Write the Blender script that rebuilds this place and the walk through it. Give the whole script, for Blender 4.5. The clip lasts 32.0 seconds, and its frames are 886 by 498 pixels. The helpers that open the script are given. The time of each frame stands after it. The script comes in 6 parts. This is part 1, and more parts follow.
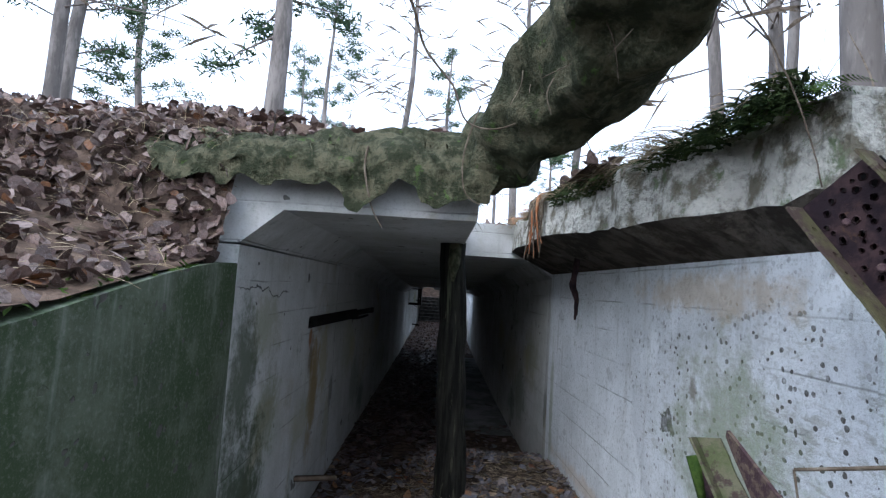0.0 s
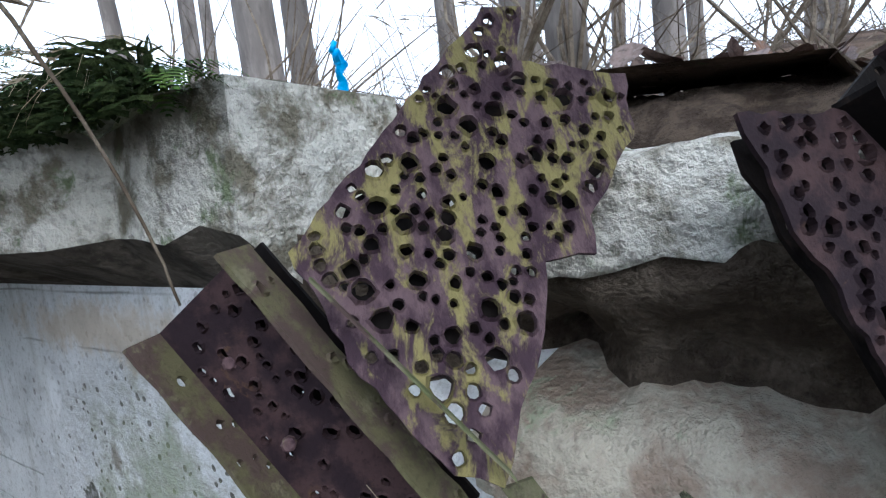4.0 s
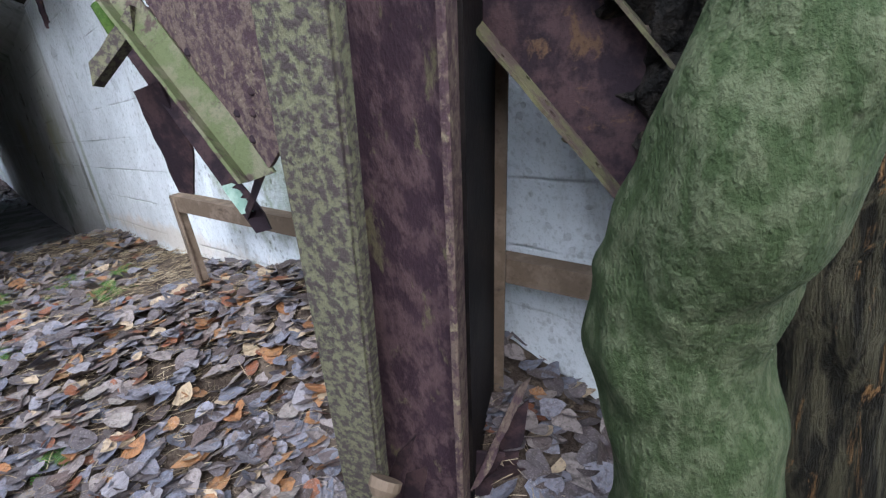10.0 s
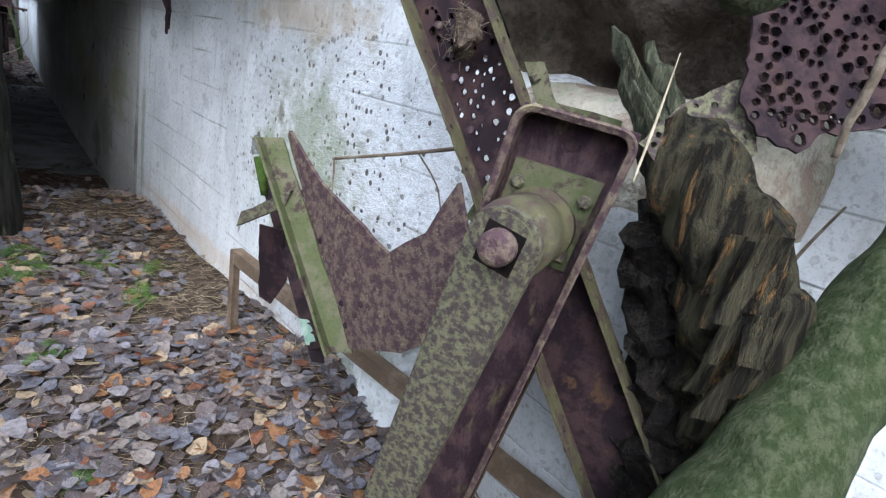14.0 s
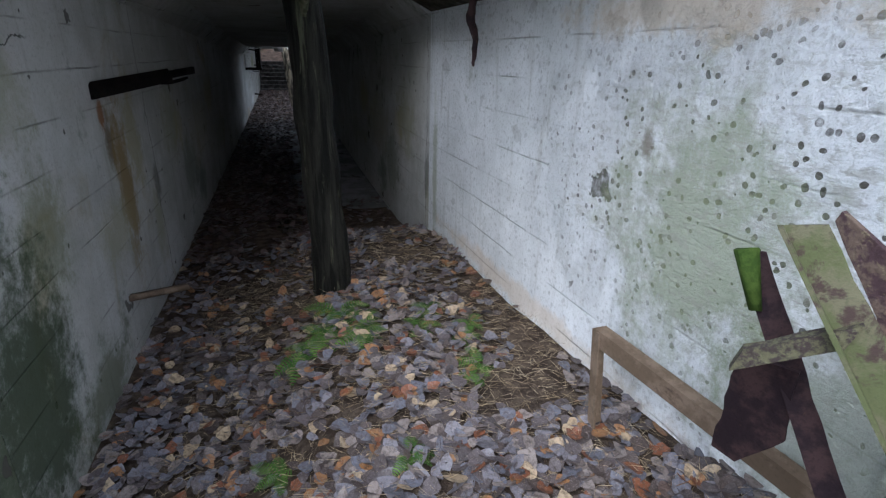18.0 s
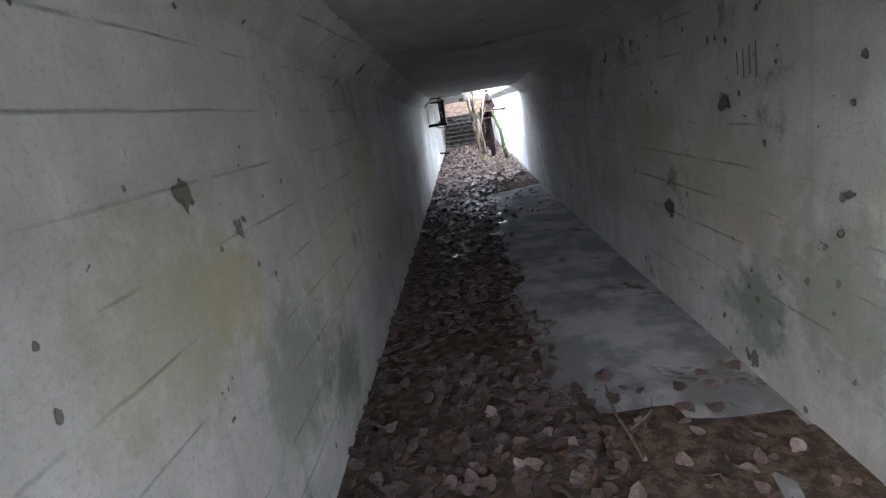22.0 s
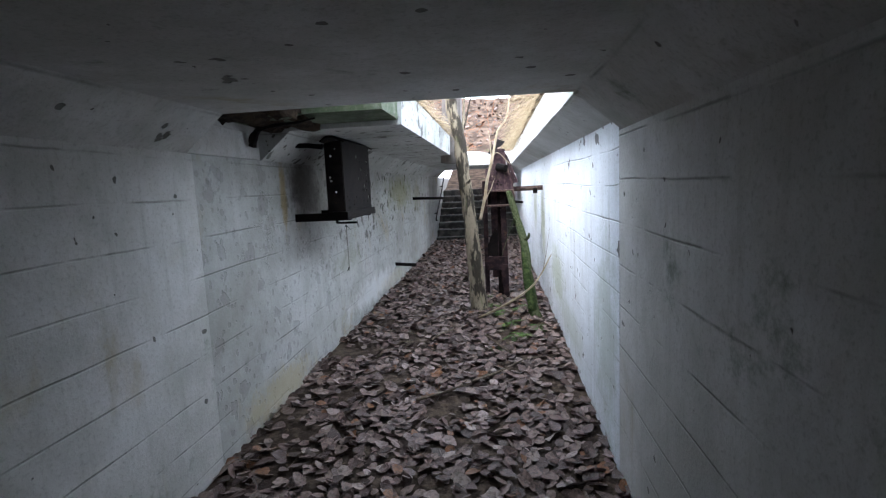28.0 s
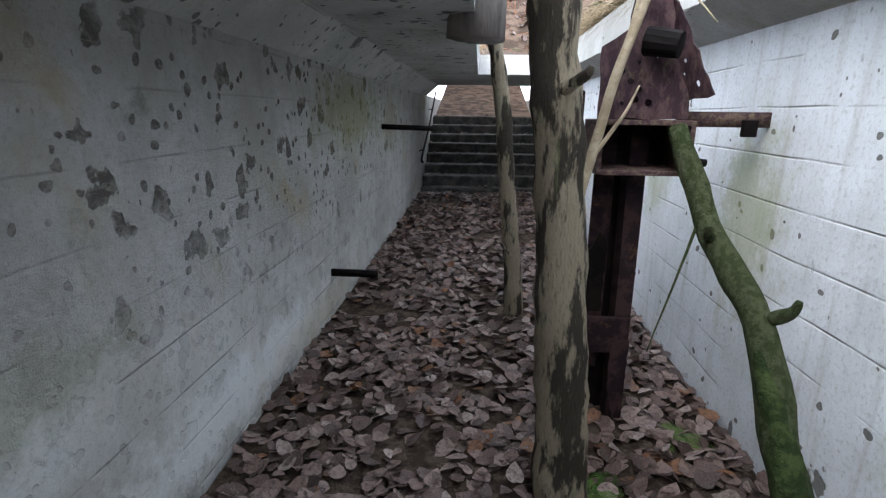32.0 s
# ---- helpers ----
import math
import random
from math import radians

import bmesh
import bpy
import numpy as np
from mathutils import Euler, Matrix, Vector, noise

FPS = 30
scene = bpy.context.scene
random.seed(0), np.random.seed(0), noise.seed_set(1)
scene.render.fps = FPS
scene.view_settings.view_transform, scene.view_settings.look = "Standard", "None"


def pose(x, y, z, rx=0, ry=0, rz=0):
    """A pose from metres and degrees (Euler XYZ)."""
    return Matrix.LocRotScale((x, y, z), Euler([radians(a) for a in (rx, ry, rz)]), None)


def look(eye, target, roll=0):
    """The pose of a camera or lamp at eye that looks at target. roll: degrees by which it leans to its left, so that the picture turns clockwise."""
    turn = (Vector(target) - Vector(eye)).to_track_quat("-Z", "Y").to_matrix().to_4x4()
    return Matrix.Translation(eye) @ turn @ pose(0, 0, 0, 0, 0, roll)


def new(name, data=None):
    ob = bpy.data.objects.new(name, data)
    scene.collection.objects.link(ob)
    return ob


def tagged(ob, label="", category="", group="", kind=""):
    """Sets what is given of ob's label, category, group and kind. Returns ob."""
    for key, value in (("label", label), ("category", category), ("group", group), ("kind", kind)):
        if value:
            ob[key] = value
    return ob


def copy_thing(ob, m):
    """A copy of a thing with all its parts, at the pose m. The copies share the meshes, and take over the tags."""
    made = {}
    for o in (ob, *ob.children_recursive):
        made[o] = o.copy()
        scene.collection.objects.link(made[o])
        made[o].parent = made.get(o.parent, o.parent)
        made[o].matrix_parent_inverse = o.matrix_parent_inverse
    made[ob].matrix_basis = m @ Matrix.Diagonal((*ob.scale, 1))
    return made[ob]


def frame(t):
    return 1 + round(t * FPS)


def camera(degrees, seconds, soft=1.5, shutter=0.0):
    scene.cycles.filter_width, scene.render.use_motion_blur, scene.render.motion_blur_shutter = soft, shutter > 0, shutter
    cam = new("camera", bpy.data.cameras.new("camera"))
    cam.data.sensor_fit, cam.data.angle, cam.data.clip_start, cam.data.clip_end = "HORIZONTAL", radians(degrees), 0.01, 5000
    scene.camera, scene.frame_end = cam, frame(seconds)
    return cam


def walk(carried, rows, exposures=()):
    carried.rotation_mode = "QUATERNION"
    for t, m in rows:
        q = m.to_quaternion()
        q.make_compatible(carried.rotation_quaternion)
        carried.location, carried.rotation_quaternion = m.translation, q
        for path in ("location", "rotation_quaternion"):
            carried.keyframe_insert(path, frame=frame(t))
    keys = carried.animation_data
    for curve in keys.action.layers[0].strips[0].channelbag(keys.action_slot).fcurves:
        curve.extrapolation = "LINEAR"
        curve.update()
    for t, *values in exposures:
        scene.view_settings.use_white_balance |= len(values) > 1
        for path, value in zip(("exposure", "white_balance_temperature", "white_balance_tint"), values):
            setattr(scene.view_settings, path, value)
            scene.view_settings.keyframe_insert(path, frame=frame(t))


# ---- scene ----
cam = camera(82.0, 32.0, soft=1.3)
PATH = [
    (0, (0.967, -5.633, 1.812), (0.972, -3.638, 1.964), 3.5),
    (0.3, (0.876, -5.529, 1.729), (1.125, -3.545, 1.729), 3.5),
    (0.5, (0.961, -5.453, 1.844), (1.288, -3.494, 1.605), 0.7),
    (1, (0.985, -5.325, 1.79), (1.805, -3.515, 1.581), 3.1),
    (1.5, (1.25, -5.19, 1.825), (2.43, -3.577, 1.68), 4.5),
    (2, (1.395, -5.107, 1.895), (2.744, -3.635, 1.89), 4.3),
    (2.5, (1.444, -5.094, 1.921), (2.874, -3.702, 1.923), -3.2),
    (4.5, (1.515, -5.185, 2.219), (3.197, -4.155, 1.89), -7.0),
    (5, (1.623, -5.313, 2.191), (3.354, -4.4, 1.781), -11.1),
    (5.5, (1.695, -5.4, 2.096), (3.424, -4.51, 1.625), -13.6),
    (6, (1.68, -5.424, 2.022), (3.422, -4.557, 1.558), -10.3),
    (6.5, (1.58, -5.391, 1.896), (3.349, -4.533, 1.531), -6.3),
    (7, (1.497, -5.367, 1.776), (3.252, -4.48, 1.41), -1.7),
    (7.5, (1.424, -5.453, 1.667), (3.037, -4.397, 1.135), 1.9),
    (8, (1.35, -5.512, 1.573), (2.766, -4.267, 0.907), -2.6),
    (8.5, (1.364, -5.629, 1.423), (2.621, -4.252, 0.699), -1.7),
    (9, (1.363, -5.645, 1.089), (2.566, -4.237, 0.333), -4.3),
    (9.5, (1.413, -5.658, 1.026), (2.681, -4.276, 0.331), -3.8),
    (10, (1.371, -5.645, 1.103), (2.611, -4.21, 0.468), -8.6),
    (10.5, (1.397, -5.66, 1.036), (2.571, -4.247, 0.245), -7.6),
    (11, (1.382, -5.71, 1.033), (2.476, -4.285, 0.153), -7.1),
    (11.5, (1.343, -5.682, 1.029), (2.311, -4.205, 0.089), -4.3),
    (12, (1.153, -5.621, 0.865), (2.138, -4.214, -0.16), 0.4),
    (12.5, (1.28, -5.66, 1.07), (2.305, -4.229, 0.12), -7.1),
    (13, (1.243, -5.649, 1.388), (2.394, -4.221, 0.588), -3.2),
    (13.5, (1.166, -5.617, 1.526), (2.387, -4.176, 0.87), 3.0),
    (14, (1.117, -5.64, 1.682), (2.432, -4.253, 1.094), 12.4),
    (14.5, (1.102, -5.669, 1.752), (2.515, -4.356, 1.222), 20.0),
    (16.5, (1.047, -5.601, 1.847), (2.572, -4.351, 1.512), 36.7),
    (17, (1.012, -5.472, 1.765), (2.402, -4.103, 1.32), 30.8),
    (17.5, (0.976, -5.264, 1.706), (1.928, -3.613, 1.098), 16.7),
    (18, (0.928, -4.815, 1.696), (1.48, -3.028, 0.987), 1.4),
    (18.5, (0.926, -4.407, 1.704), (1.159, -2.552, 0.994), 0.1),
    (19, (1.035, -4.053, 1.709), (1.009, -2.224, 0.9), -2.0),
    (19.5, (0.95, -3.689, 1.671), (0.863, -1.848, 0.894), 1.9),
    (20, (0.84, -3.184, 1.656), (0.544, -1.376, 0.854), -0.5),
    (20.5, (0.875, -2.695, 1.497), (0.334, -0.877, 0.862), -5.8),
    (21, (0.868, -2.15, 1.517), (0.435, -0.292, 0.916), -8.3),
    (21.5, (0.762, -1.39, 1.505), (0.615, 0.528, 0.957), -6.9),
    (22, (0.742, -1.074, 1.485), (0.601, 0.855, 0.975), -9.3),
    (22.5, (0.801, -0.728, 1.426), (0.621, 1.221, 1.014), -4.6),
    (23, (0.903, -0.428, 1.49), (0.713, 1.495, 0.974), -3.5),
    (23.5, (0.767, 0.032, 1.457), (0.663, 1.96, 0.934), -5.6),
    (24, (0.892, 0.347, 1.222), (0.806, 2.31, 0.85), -4.5),
    (24.5, (1.224, 1.359, 1.385), (0.986, 3.309, 1.009), -4.5),
    (25, (1.286, 2.173, 1.388), (1.109, 4.117, 0.953), -0.5),
    (25.5, (1.443, 2.968, 1.346), (1.206, 4.928, 1.029), -3.5),
    (26, (1.504, 3.693, 1.35), (1.306, 5.666, 1.089), -2.4),
    (26.5, (1.555, 4.462, 1.34), (1.336, 6.44, 1.137), -4.1),
    (28.5, (1.419, 8.232, 1.44), (1.193, 10.202, 1.183), -1.8),
    (29, (1.395, 8.927, 1.401), (1.142, 10.896, 1.162), -1.3),
    (29.2, (1.339, 9.122, 1.416), (1.092, 11.091, 1.164), -1.5),
    (29.5, (1.268, 9.387, 1.399), (1.007, 11.349, 1.112), -1.6),
    (30, (1.03, 9.827, 1.403), (0.771, 11.778, 1.047), -4.3),
    (30.4, (0.976, 10.041, 1.419), (0.807, 11.98, 0.959), -1.5),
    (30.5, (0.973, 10.069, 1.418), (0.793, 12.001, 0.935), -1.6),
    (31, (1.086, 10.473, 1.349), (0.786, 12.401, 0.908), -3.8),
    (31.5, (1.049, 10.85, 1.407), (0.849, 12.782, 0.932), -2.7),
    (32, (0.939, 11.348, 1.362), (0.809, 13.275, 0.841), 0.7),
]
walk(cam, [(t, look(eye, target, roll)) for t, eye, target, roll in PATH],
     exposures=[(0, 1.02, 5350, 10), (1, 0.85, 5450, 10), (2.5, 1.0, 5450, 10), (4.5, 1.08, 5500, 8), (6, 1.28, 5450, 10), (8, 1.75, 5400, 10), (10, 2.0, 5400, 10), (12, 1.75, 5450, 10), (14, 1.8, 5550, 10), (17, 1.55, 5450, 10), (18, 1.42, 5500, 10), (19, 1.8, 5650, 10),
                (20, 2.6, 5850, 10), (21, 3.1, 6250, 10), (22.5, 4.55, 5650, 16), (24, 3.75, 5950, 18), (26, 4.3, 5950, 14), (28.5, 2.2, 5750, 10), (30, 1.8, 5750, 10), (32, 1.95, 5900, 10)])

# ------------------------------------------------------------------ light
sky_world = bpy.data.worlds.new("overcast_sky")
scene.world = sky_world
sky_world.use_nodes = True
wn = sky_world.node_tree.nodes
sky_tex = wn.new("ShaderNodeTexSky")
sky_tex.sky_type = "NISHITA"
sky_tex.sun_disc = False
sky_tex.sun_elevation, sky_tex.sun_rotation = radians(38), radians(205)
sky_tex.air_density, sky_tex.dust_density, sky_tex.ozone_density = 1.2, 6.0, 1.0
haze = wn.new("ShaderNodeMix")
haze.data_type = "RGBA"
haze.inputs[0].default_value = 0.75
haze.inputs[7].default_value = (9.0, 9.3, 9.8, 1)
sky_world.node_tree.links.new(sky_tex.outputs[0], haze.inputs[6])
sky_world.node_tree.links.new(haze.outputs[2], wn["Background"].inputs[0])
wn["Background"].inputs[1].default_value = 0.15
sun = new("sun", bpy.data.lights.new("sun", "SUN"))
sun.data.energy, sun.data.angle, sun.data.color = 0.9, radians(40), (1.0, 0.97, 0.93)
sun.matrix_world = look((-9, -7, 13), (1, 2, 0))

# -------------------------------------------------------------- materials
def nodes_of(name):
    m = bpy.data.materials.new(name)
    m.use_nodes = True
    t = m.node_tree
    return m, t, t.nodes["Principled BSDF"]


class Graph:
    """Short hand for a material's node tree."""

    def __init__(self, name):
        self.mat, self.tree, self.out = nodes_of(name)
        self.co = self.tree.nodes.new("ShaderNodeTexCoord").outputs["Object"]

    def add(self, kind):
        return self.tree.nodes.new(kind)

    def link(self, a, b):
        self.tree.links.new(a, b)

    def scaled(self, v):
        n = self.add("ShaderNodeMapping")
        n.inputs["Scale"].default_value = v
        self.link(self.co, n.inputs["Vector"])
        return n.outputs[0]

    def noise(self, scale, detail=5.0, rough=0.6, stretch=None, distort=0.0):
        n = self.add("ShaderNodeTexNoise")
        n.inputs["Scale"].default_value, n.inputs["Detail"].default_value = scale, detail
        n.inputs["Roughness"].default_value, n.inputs["Distortion"].default_value = rough, distort
        self.link(self.scaled(stretch) if stretch else self.co, n.inputs["Vector"])
        return n.outputs["Fac"]

    def spots(self, scale, stretch=None):
        n = self.add("ShaderNodeTexVoronoi")
        n.inputs["Scale"].default_value = scale
        self.link(self.scaled(stretch) if stretch else self.co, n.inputs["Vector"])
        return n.outputs["Distance"], n.outputs["Color"]

    def ramp(self, fac, lo, hi, a=0.0, b=1.0):
        n = self.add("ShaderNodeMapRange")
        n.interpolation_type = "SMOOTHSTEP"
        for k, v in zip((1, 2, 3, 4), (lo, hi, a, b)):
            n.inputs[k].default_value = v
        self.link(fac, n.inputs[0])
        return n.outputs[0]

    def math(self, op, a, b):
        n = self.add("ShaderNodeMath")
        n.operation = op
        for k, v in enumerate((a, b)):
            if isinstance(v, (int, float)):
                n.inputs[k].default_value = v
            else:
                self.link(v, n.inputs[k])
        return n.outputs[0]

    def mix(self, fac, a, b, blend="MIX"):
        n = self.add("ShaderNodeMix")
        n.data_type, n.blend_type = "RGBA", blend
        for k, v in ((0, fac), (6, a), (7, b)):
            if isinstance(v, tuple):
                n.inputs[k].default_value = (*v, 1)
            elif isinstance(v, (int, float)):
                n.inputs[k].default_value = v
            else:
                self.link(v, n.inputs[k])
        return n.outputs[2]

    def patch(self, y, z, ry, rz):
        """A ragged patch, such as a stain, about a place on a wall."""
        dy = self.math("DIVIDE", self.math("SUBTRACT", self.axis(1), y), ry)
        dz = self.math("DIVIDE", self.math("SUBTRACT", self.axis(2), z), rz)
        d = self.math("SQRT", self.math("ADD", self.math("MULTIPLY", dy, dy), self.math("MULTIPLY", dz, dz)), 0.0)
        d = self.math("ADD", d, self.math("MULTIPLY", self.math("SUBTRACT", self.noise(5.5, 8, 0.78), 0.5), 2.4))
        return self.ramp(d, 1.0, 0.30)

    def axis(self, k):
        n = self.add("ShaderNodeSeparateXYZ")
        self.link(self.co, n.inputs[0])
        return n.outputs[k]

    def done(self, colour, rough=0.85, metal=0.0, bump=None, strength=0.4, depth=0.01, gloss=0.3):
        p = self.out
        p.inputs["Specular IOR Level"].default_value = gloss
        if isinstance(colour, tuple):
            p.inputs["Base Color"].default_value = (*colour, 1)
        else:
            self.link(colour, p.inputs["Base Color"])
        if isinstance(rough, (int, float)):
            p.inputs["Roughness"].default_value = rough
        else:
            self.link(rough, p.inputs["Roughness"])
        p.inputs["Metallic"].default_value = metal
        if bump is not None:
            b = self.add("ShaderNodeBump")
            b.inputs["Strength"].default_value, b.inputs["Distance"].default_value = strength, depth
            self.link(bump, b.inputs["Height"])
            self.link(b.outputs[0], p.inputs["Normal"])
        return self.mat


def concrete(name, pale=(0.66, 0.68, 0.70), dim=(0.44, 0.45, 0.45), moss=0.60, ochre=0.64, boards=0.19, pock=0.0, mossy=(0.10, 0.13, 0.08), patches=(), rough_at=None, flat=False, cracks=(), marks=0.10, dents=0.16, grain=21.0):
    """Board-marked, lime-washed concrete with stains, hair cracks and shot marks."""
    g = Graph(name)
    big, mid, fine = g.noise(0.9, 4), g.noise(4.5, 6, 0.65), g.noise(60, 4)
    c = g.mix(g.ramp(g.math("ADD", g.math("MULTIPLY", big, 0.6), g.math("MULTIPLY", mid, 0.4)), 0.36, 0.66), dim, pale)
    runs = g.noise(3.0, 5, 0.6, (5.0, 5.0, 0.45))
    c = g.mix(g.math("MULTIPLY", g.ramp(runs, 0.5, 0.75), 0.45), c, (0.36, 0.36, 0.33))
    c = g.mix(g.math("MULTIPLY", g.ramp(g.noise(1.3, 5, 0.7, (1, 1, 0.7), 0.6), ochre, ochre + 0.16), 0.6), c, (0.33, 0.27, 0.13))
    c = g.mix(g.math("MULTIPLY", g.ramp(g.noise(1.7, 7, 0.75), moss, moss + 0.14), 0.75), c, mossy)
    c = g.mix(g.math("MULTIPLY", g.ramp(fine, 0.5, 0.72), 0.38), c, (0.24, 0.24, 0.21))
    c = g.mix(g.math("MULTIPLY", g.ramp(g.noise(170, 3, 0.7), 0.52, 0.72), 0.35), c, (0.20, 0.20, 0.18))
    height = g.math("MULTIPLY", mid, 0.5)
    height = g.math("ADD", height, g.math("MULTIPLY", fine, 0.16))
    if boards:
        wob = g.math("ADD", g.axis(2), g.math("MULTIPLY", g.noise(1.2, 2), 0.03))
        saw = g.math("FRACT", g.math("DIVIDE", wob, boards), 0.0)
        line = g.ramp(g.math("ABSOLUTE", g.math("SUBTRACT", saw, 0.5), 0.0), 0.035, 0.0)
        worn = g.ramp(g.noise(2.2, 4), 0.42, 0.62)
        line = g.math("MULTIPLY", line, worn)
        c = g.mix(g.math("MULTIPLY", line, 0.55), c, (0.17, 0.17, 0.15))
        height = g.math("SUBTRACT", height, g.math("MULTIPLY", line, 0.7))
    warp = g.add("ShaderNodeTexNoise")
    warp.inputs["Scale"].default_value, warp.inputs["Detail"].default_value = 11.0, 3.0
    g.link(g.co, warp.inputs["Vector"])
    for size_at, scale, reach, share in ((0.0, 7.0, 0.36, marks), (0.0, grain, 0.32, dents)):
        v = g.add("ShaderNodeVectorMath")
        v.operation = "MULTIPLY_ADD"
        g.link(warp.outputs["Color"], v.inputs[0])
        v.inputs[1].default_value = (1.4 / scale,) * 3
        g.link(g.co, v.inputs[2])
        t = g.add("ShaderNodeTexVoronoi")
        t.inputs["Scale"].default_value = scale
        if flat:
            onto = g.add("ShaderNodeMapping")
            onto.inputs["Scale"].default_value = (0, 1, 1)
            g.link(v.outputs[0], onto.inputs["Vector"])
            g.link(onto.outputs[0], t.inputs["Vector"])
        else:
            g.link(v.outputs[0], t.inputs["Vector"])
        sep = g.add("ShaderNodeSeparateColor")
        g.link(t.outputs["Color"], sep.inputs[0])
        size = g.math("MULTIPLY", g.ramp(sep.outputs[0], 1.0 - share, 1.0, 0.3, 1.0), reach)
        hit = g.ramp(g.math("SUBTRACT", t.outputs["Distance"], size), 0.06, 0.01)
        hit = g.math("MULTIPLY", hit, g.ramp(sep.outputs[0], 0.98 - share, 1.0 - share))
        if rough_at:
            hit = g.math("MULTIPLY", hit, g.math("ADD", 0.25, g.patch(*rough_at)))
        c = g.mix(g.math("MULTIPLY", hit, 0.85), c, (0.09, 0.085, 0.075))
        height = g.math("SUBTRACT", height, g.math("MULTIPLY", hit, 1.2))
    for y, z, ry, rz, colour, much in patches:
        c = g.mix(g.math("MULTIPLY", g.patch(y, z, ry, rz), much), c, colour)
    for upright, at, lo, hi in cracks:
        along, over = (g.axis(2), g.axis(1)) if upright else (g.axis(1), g.axis(2))
        bent = g.math("ADD", over, g.math("MULTIPLY", g.math("SUBTRACT", g.noise(2.6, 5, 0.65), 0.5), 0.22))
        line = g.ramp(g.math("ABSOLUTE", g.math("SUBTRACT", bent, at), 0.0), 0.006, 0.002)
        line = g.math("MULTIPLY", line, g.math("MULTIPLY", g.ramp(along, lo, lo + 0.1), g.ramp(along, hi, hi - 0.1)))
        c = g.mix(g.math("MULTIPLY", line, 0.85), c, (0.05, 0.05, 0.045))
        height = g.math("SUBTRACT", height, line)
    if rough_at:
        gouge = g.math("MULTIPLY", g.patch(*rough_at), g.noise(17, 6, 0.75, (1, 1, 2.2)))
        height = g.math("ADD", height, g.math("MULTIPLY", gouge, 3.2))
        torn_skin = g.math("MULTIPLY", g.patch(*rough_at), g.ramp(g.noise(13, 7, 0.78, (1, 1, 2.6), 0.5), 0.50, 0.60))
        c = g.mix(g.math("MULTIPLY", torn_skin, 0.55), c, (0.34, 0.335, 0.29))
    return g.done(c, g.ramp(mid, 0.2, 0.8, 0.75, 0.95), 0, height, 0.6, 0.014)


def blotched(name, a, b, third=None, scale=6.0, fine=60.0, rough=0.85, metal=0.0, strength=0.5, depth=0.01, stretch=None, edge=(0.42, 0.6), third_at=0.6, gloss=0.12):
    """Two mottled colours, a third in patches, and a fine grain."""
    g = Graph(name)
    n1, n2 = g.noise(scale, 6, 0.65, stretch), g.noise(fine, 4, 0.6, stretch)
    c = g.mix(g.ramp(n1, *edge), a, b)
    if third:
        c = g.mix(g.ramp(g.noise(scale * 0.8, 6, 0.7, stretch, 0.4), third_at, third_at + 0.1), c, third)
    dark = tuple(v * 0.45 for v in a)
    c = g.mix(g.math("MULTIPLY", g.ramp(n2, 0.5, 0.78), 0.5), c, dark)
    return g.done(c, rough, metal, g.math("ADD", n1, g.math("MULTIPLY", n2, 0.6)), strength, depth, gloss)


def leafy(name, colours, rough=0.55):
    """A colour for every leaf of a joined mesh."""
    g = Graph(name)
    r = g.add("ShaderNodeValToRGB")
    r.color_ramp.interpolation = "CONSTANT"
    e = r.color_ramp.elements
    while len(e) < len(colours):
        e.new(0.5)
    for k, (at, col) in enumerate(colours):
        e[k].position, e[k].color = at, (*col, 1)
    g.link(g.add("ShaderNodeNewGeometry").outputs["Random Per Island"], r.inputs[0])
    c = g.mix(g.math("MULTIPLY", g.ramp(g.noise(60, 5, 0.7), 0.42, 0.66), 0.7), r.outputs[0], (0.04, 0.028, 0.022))
    c = g.mix(g.math("MULTIPLY", g.ramp(g.noise(220, 3, 0.7), 0.52, 0.7), 0.5), c, (0.30, 0.26, 0.24))
    return g.done(c, rough, 0, g.noise(80, 2), 0.25, 0.004, 0.35)


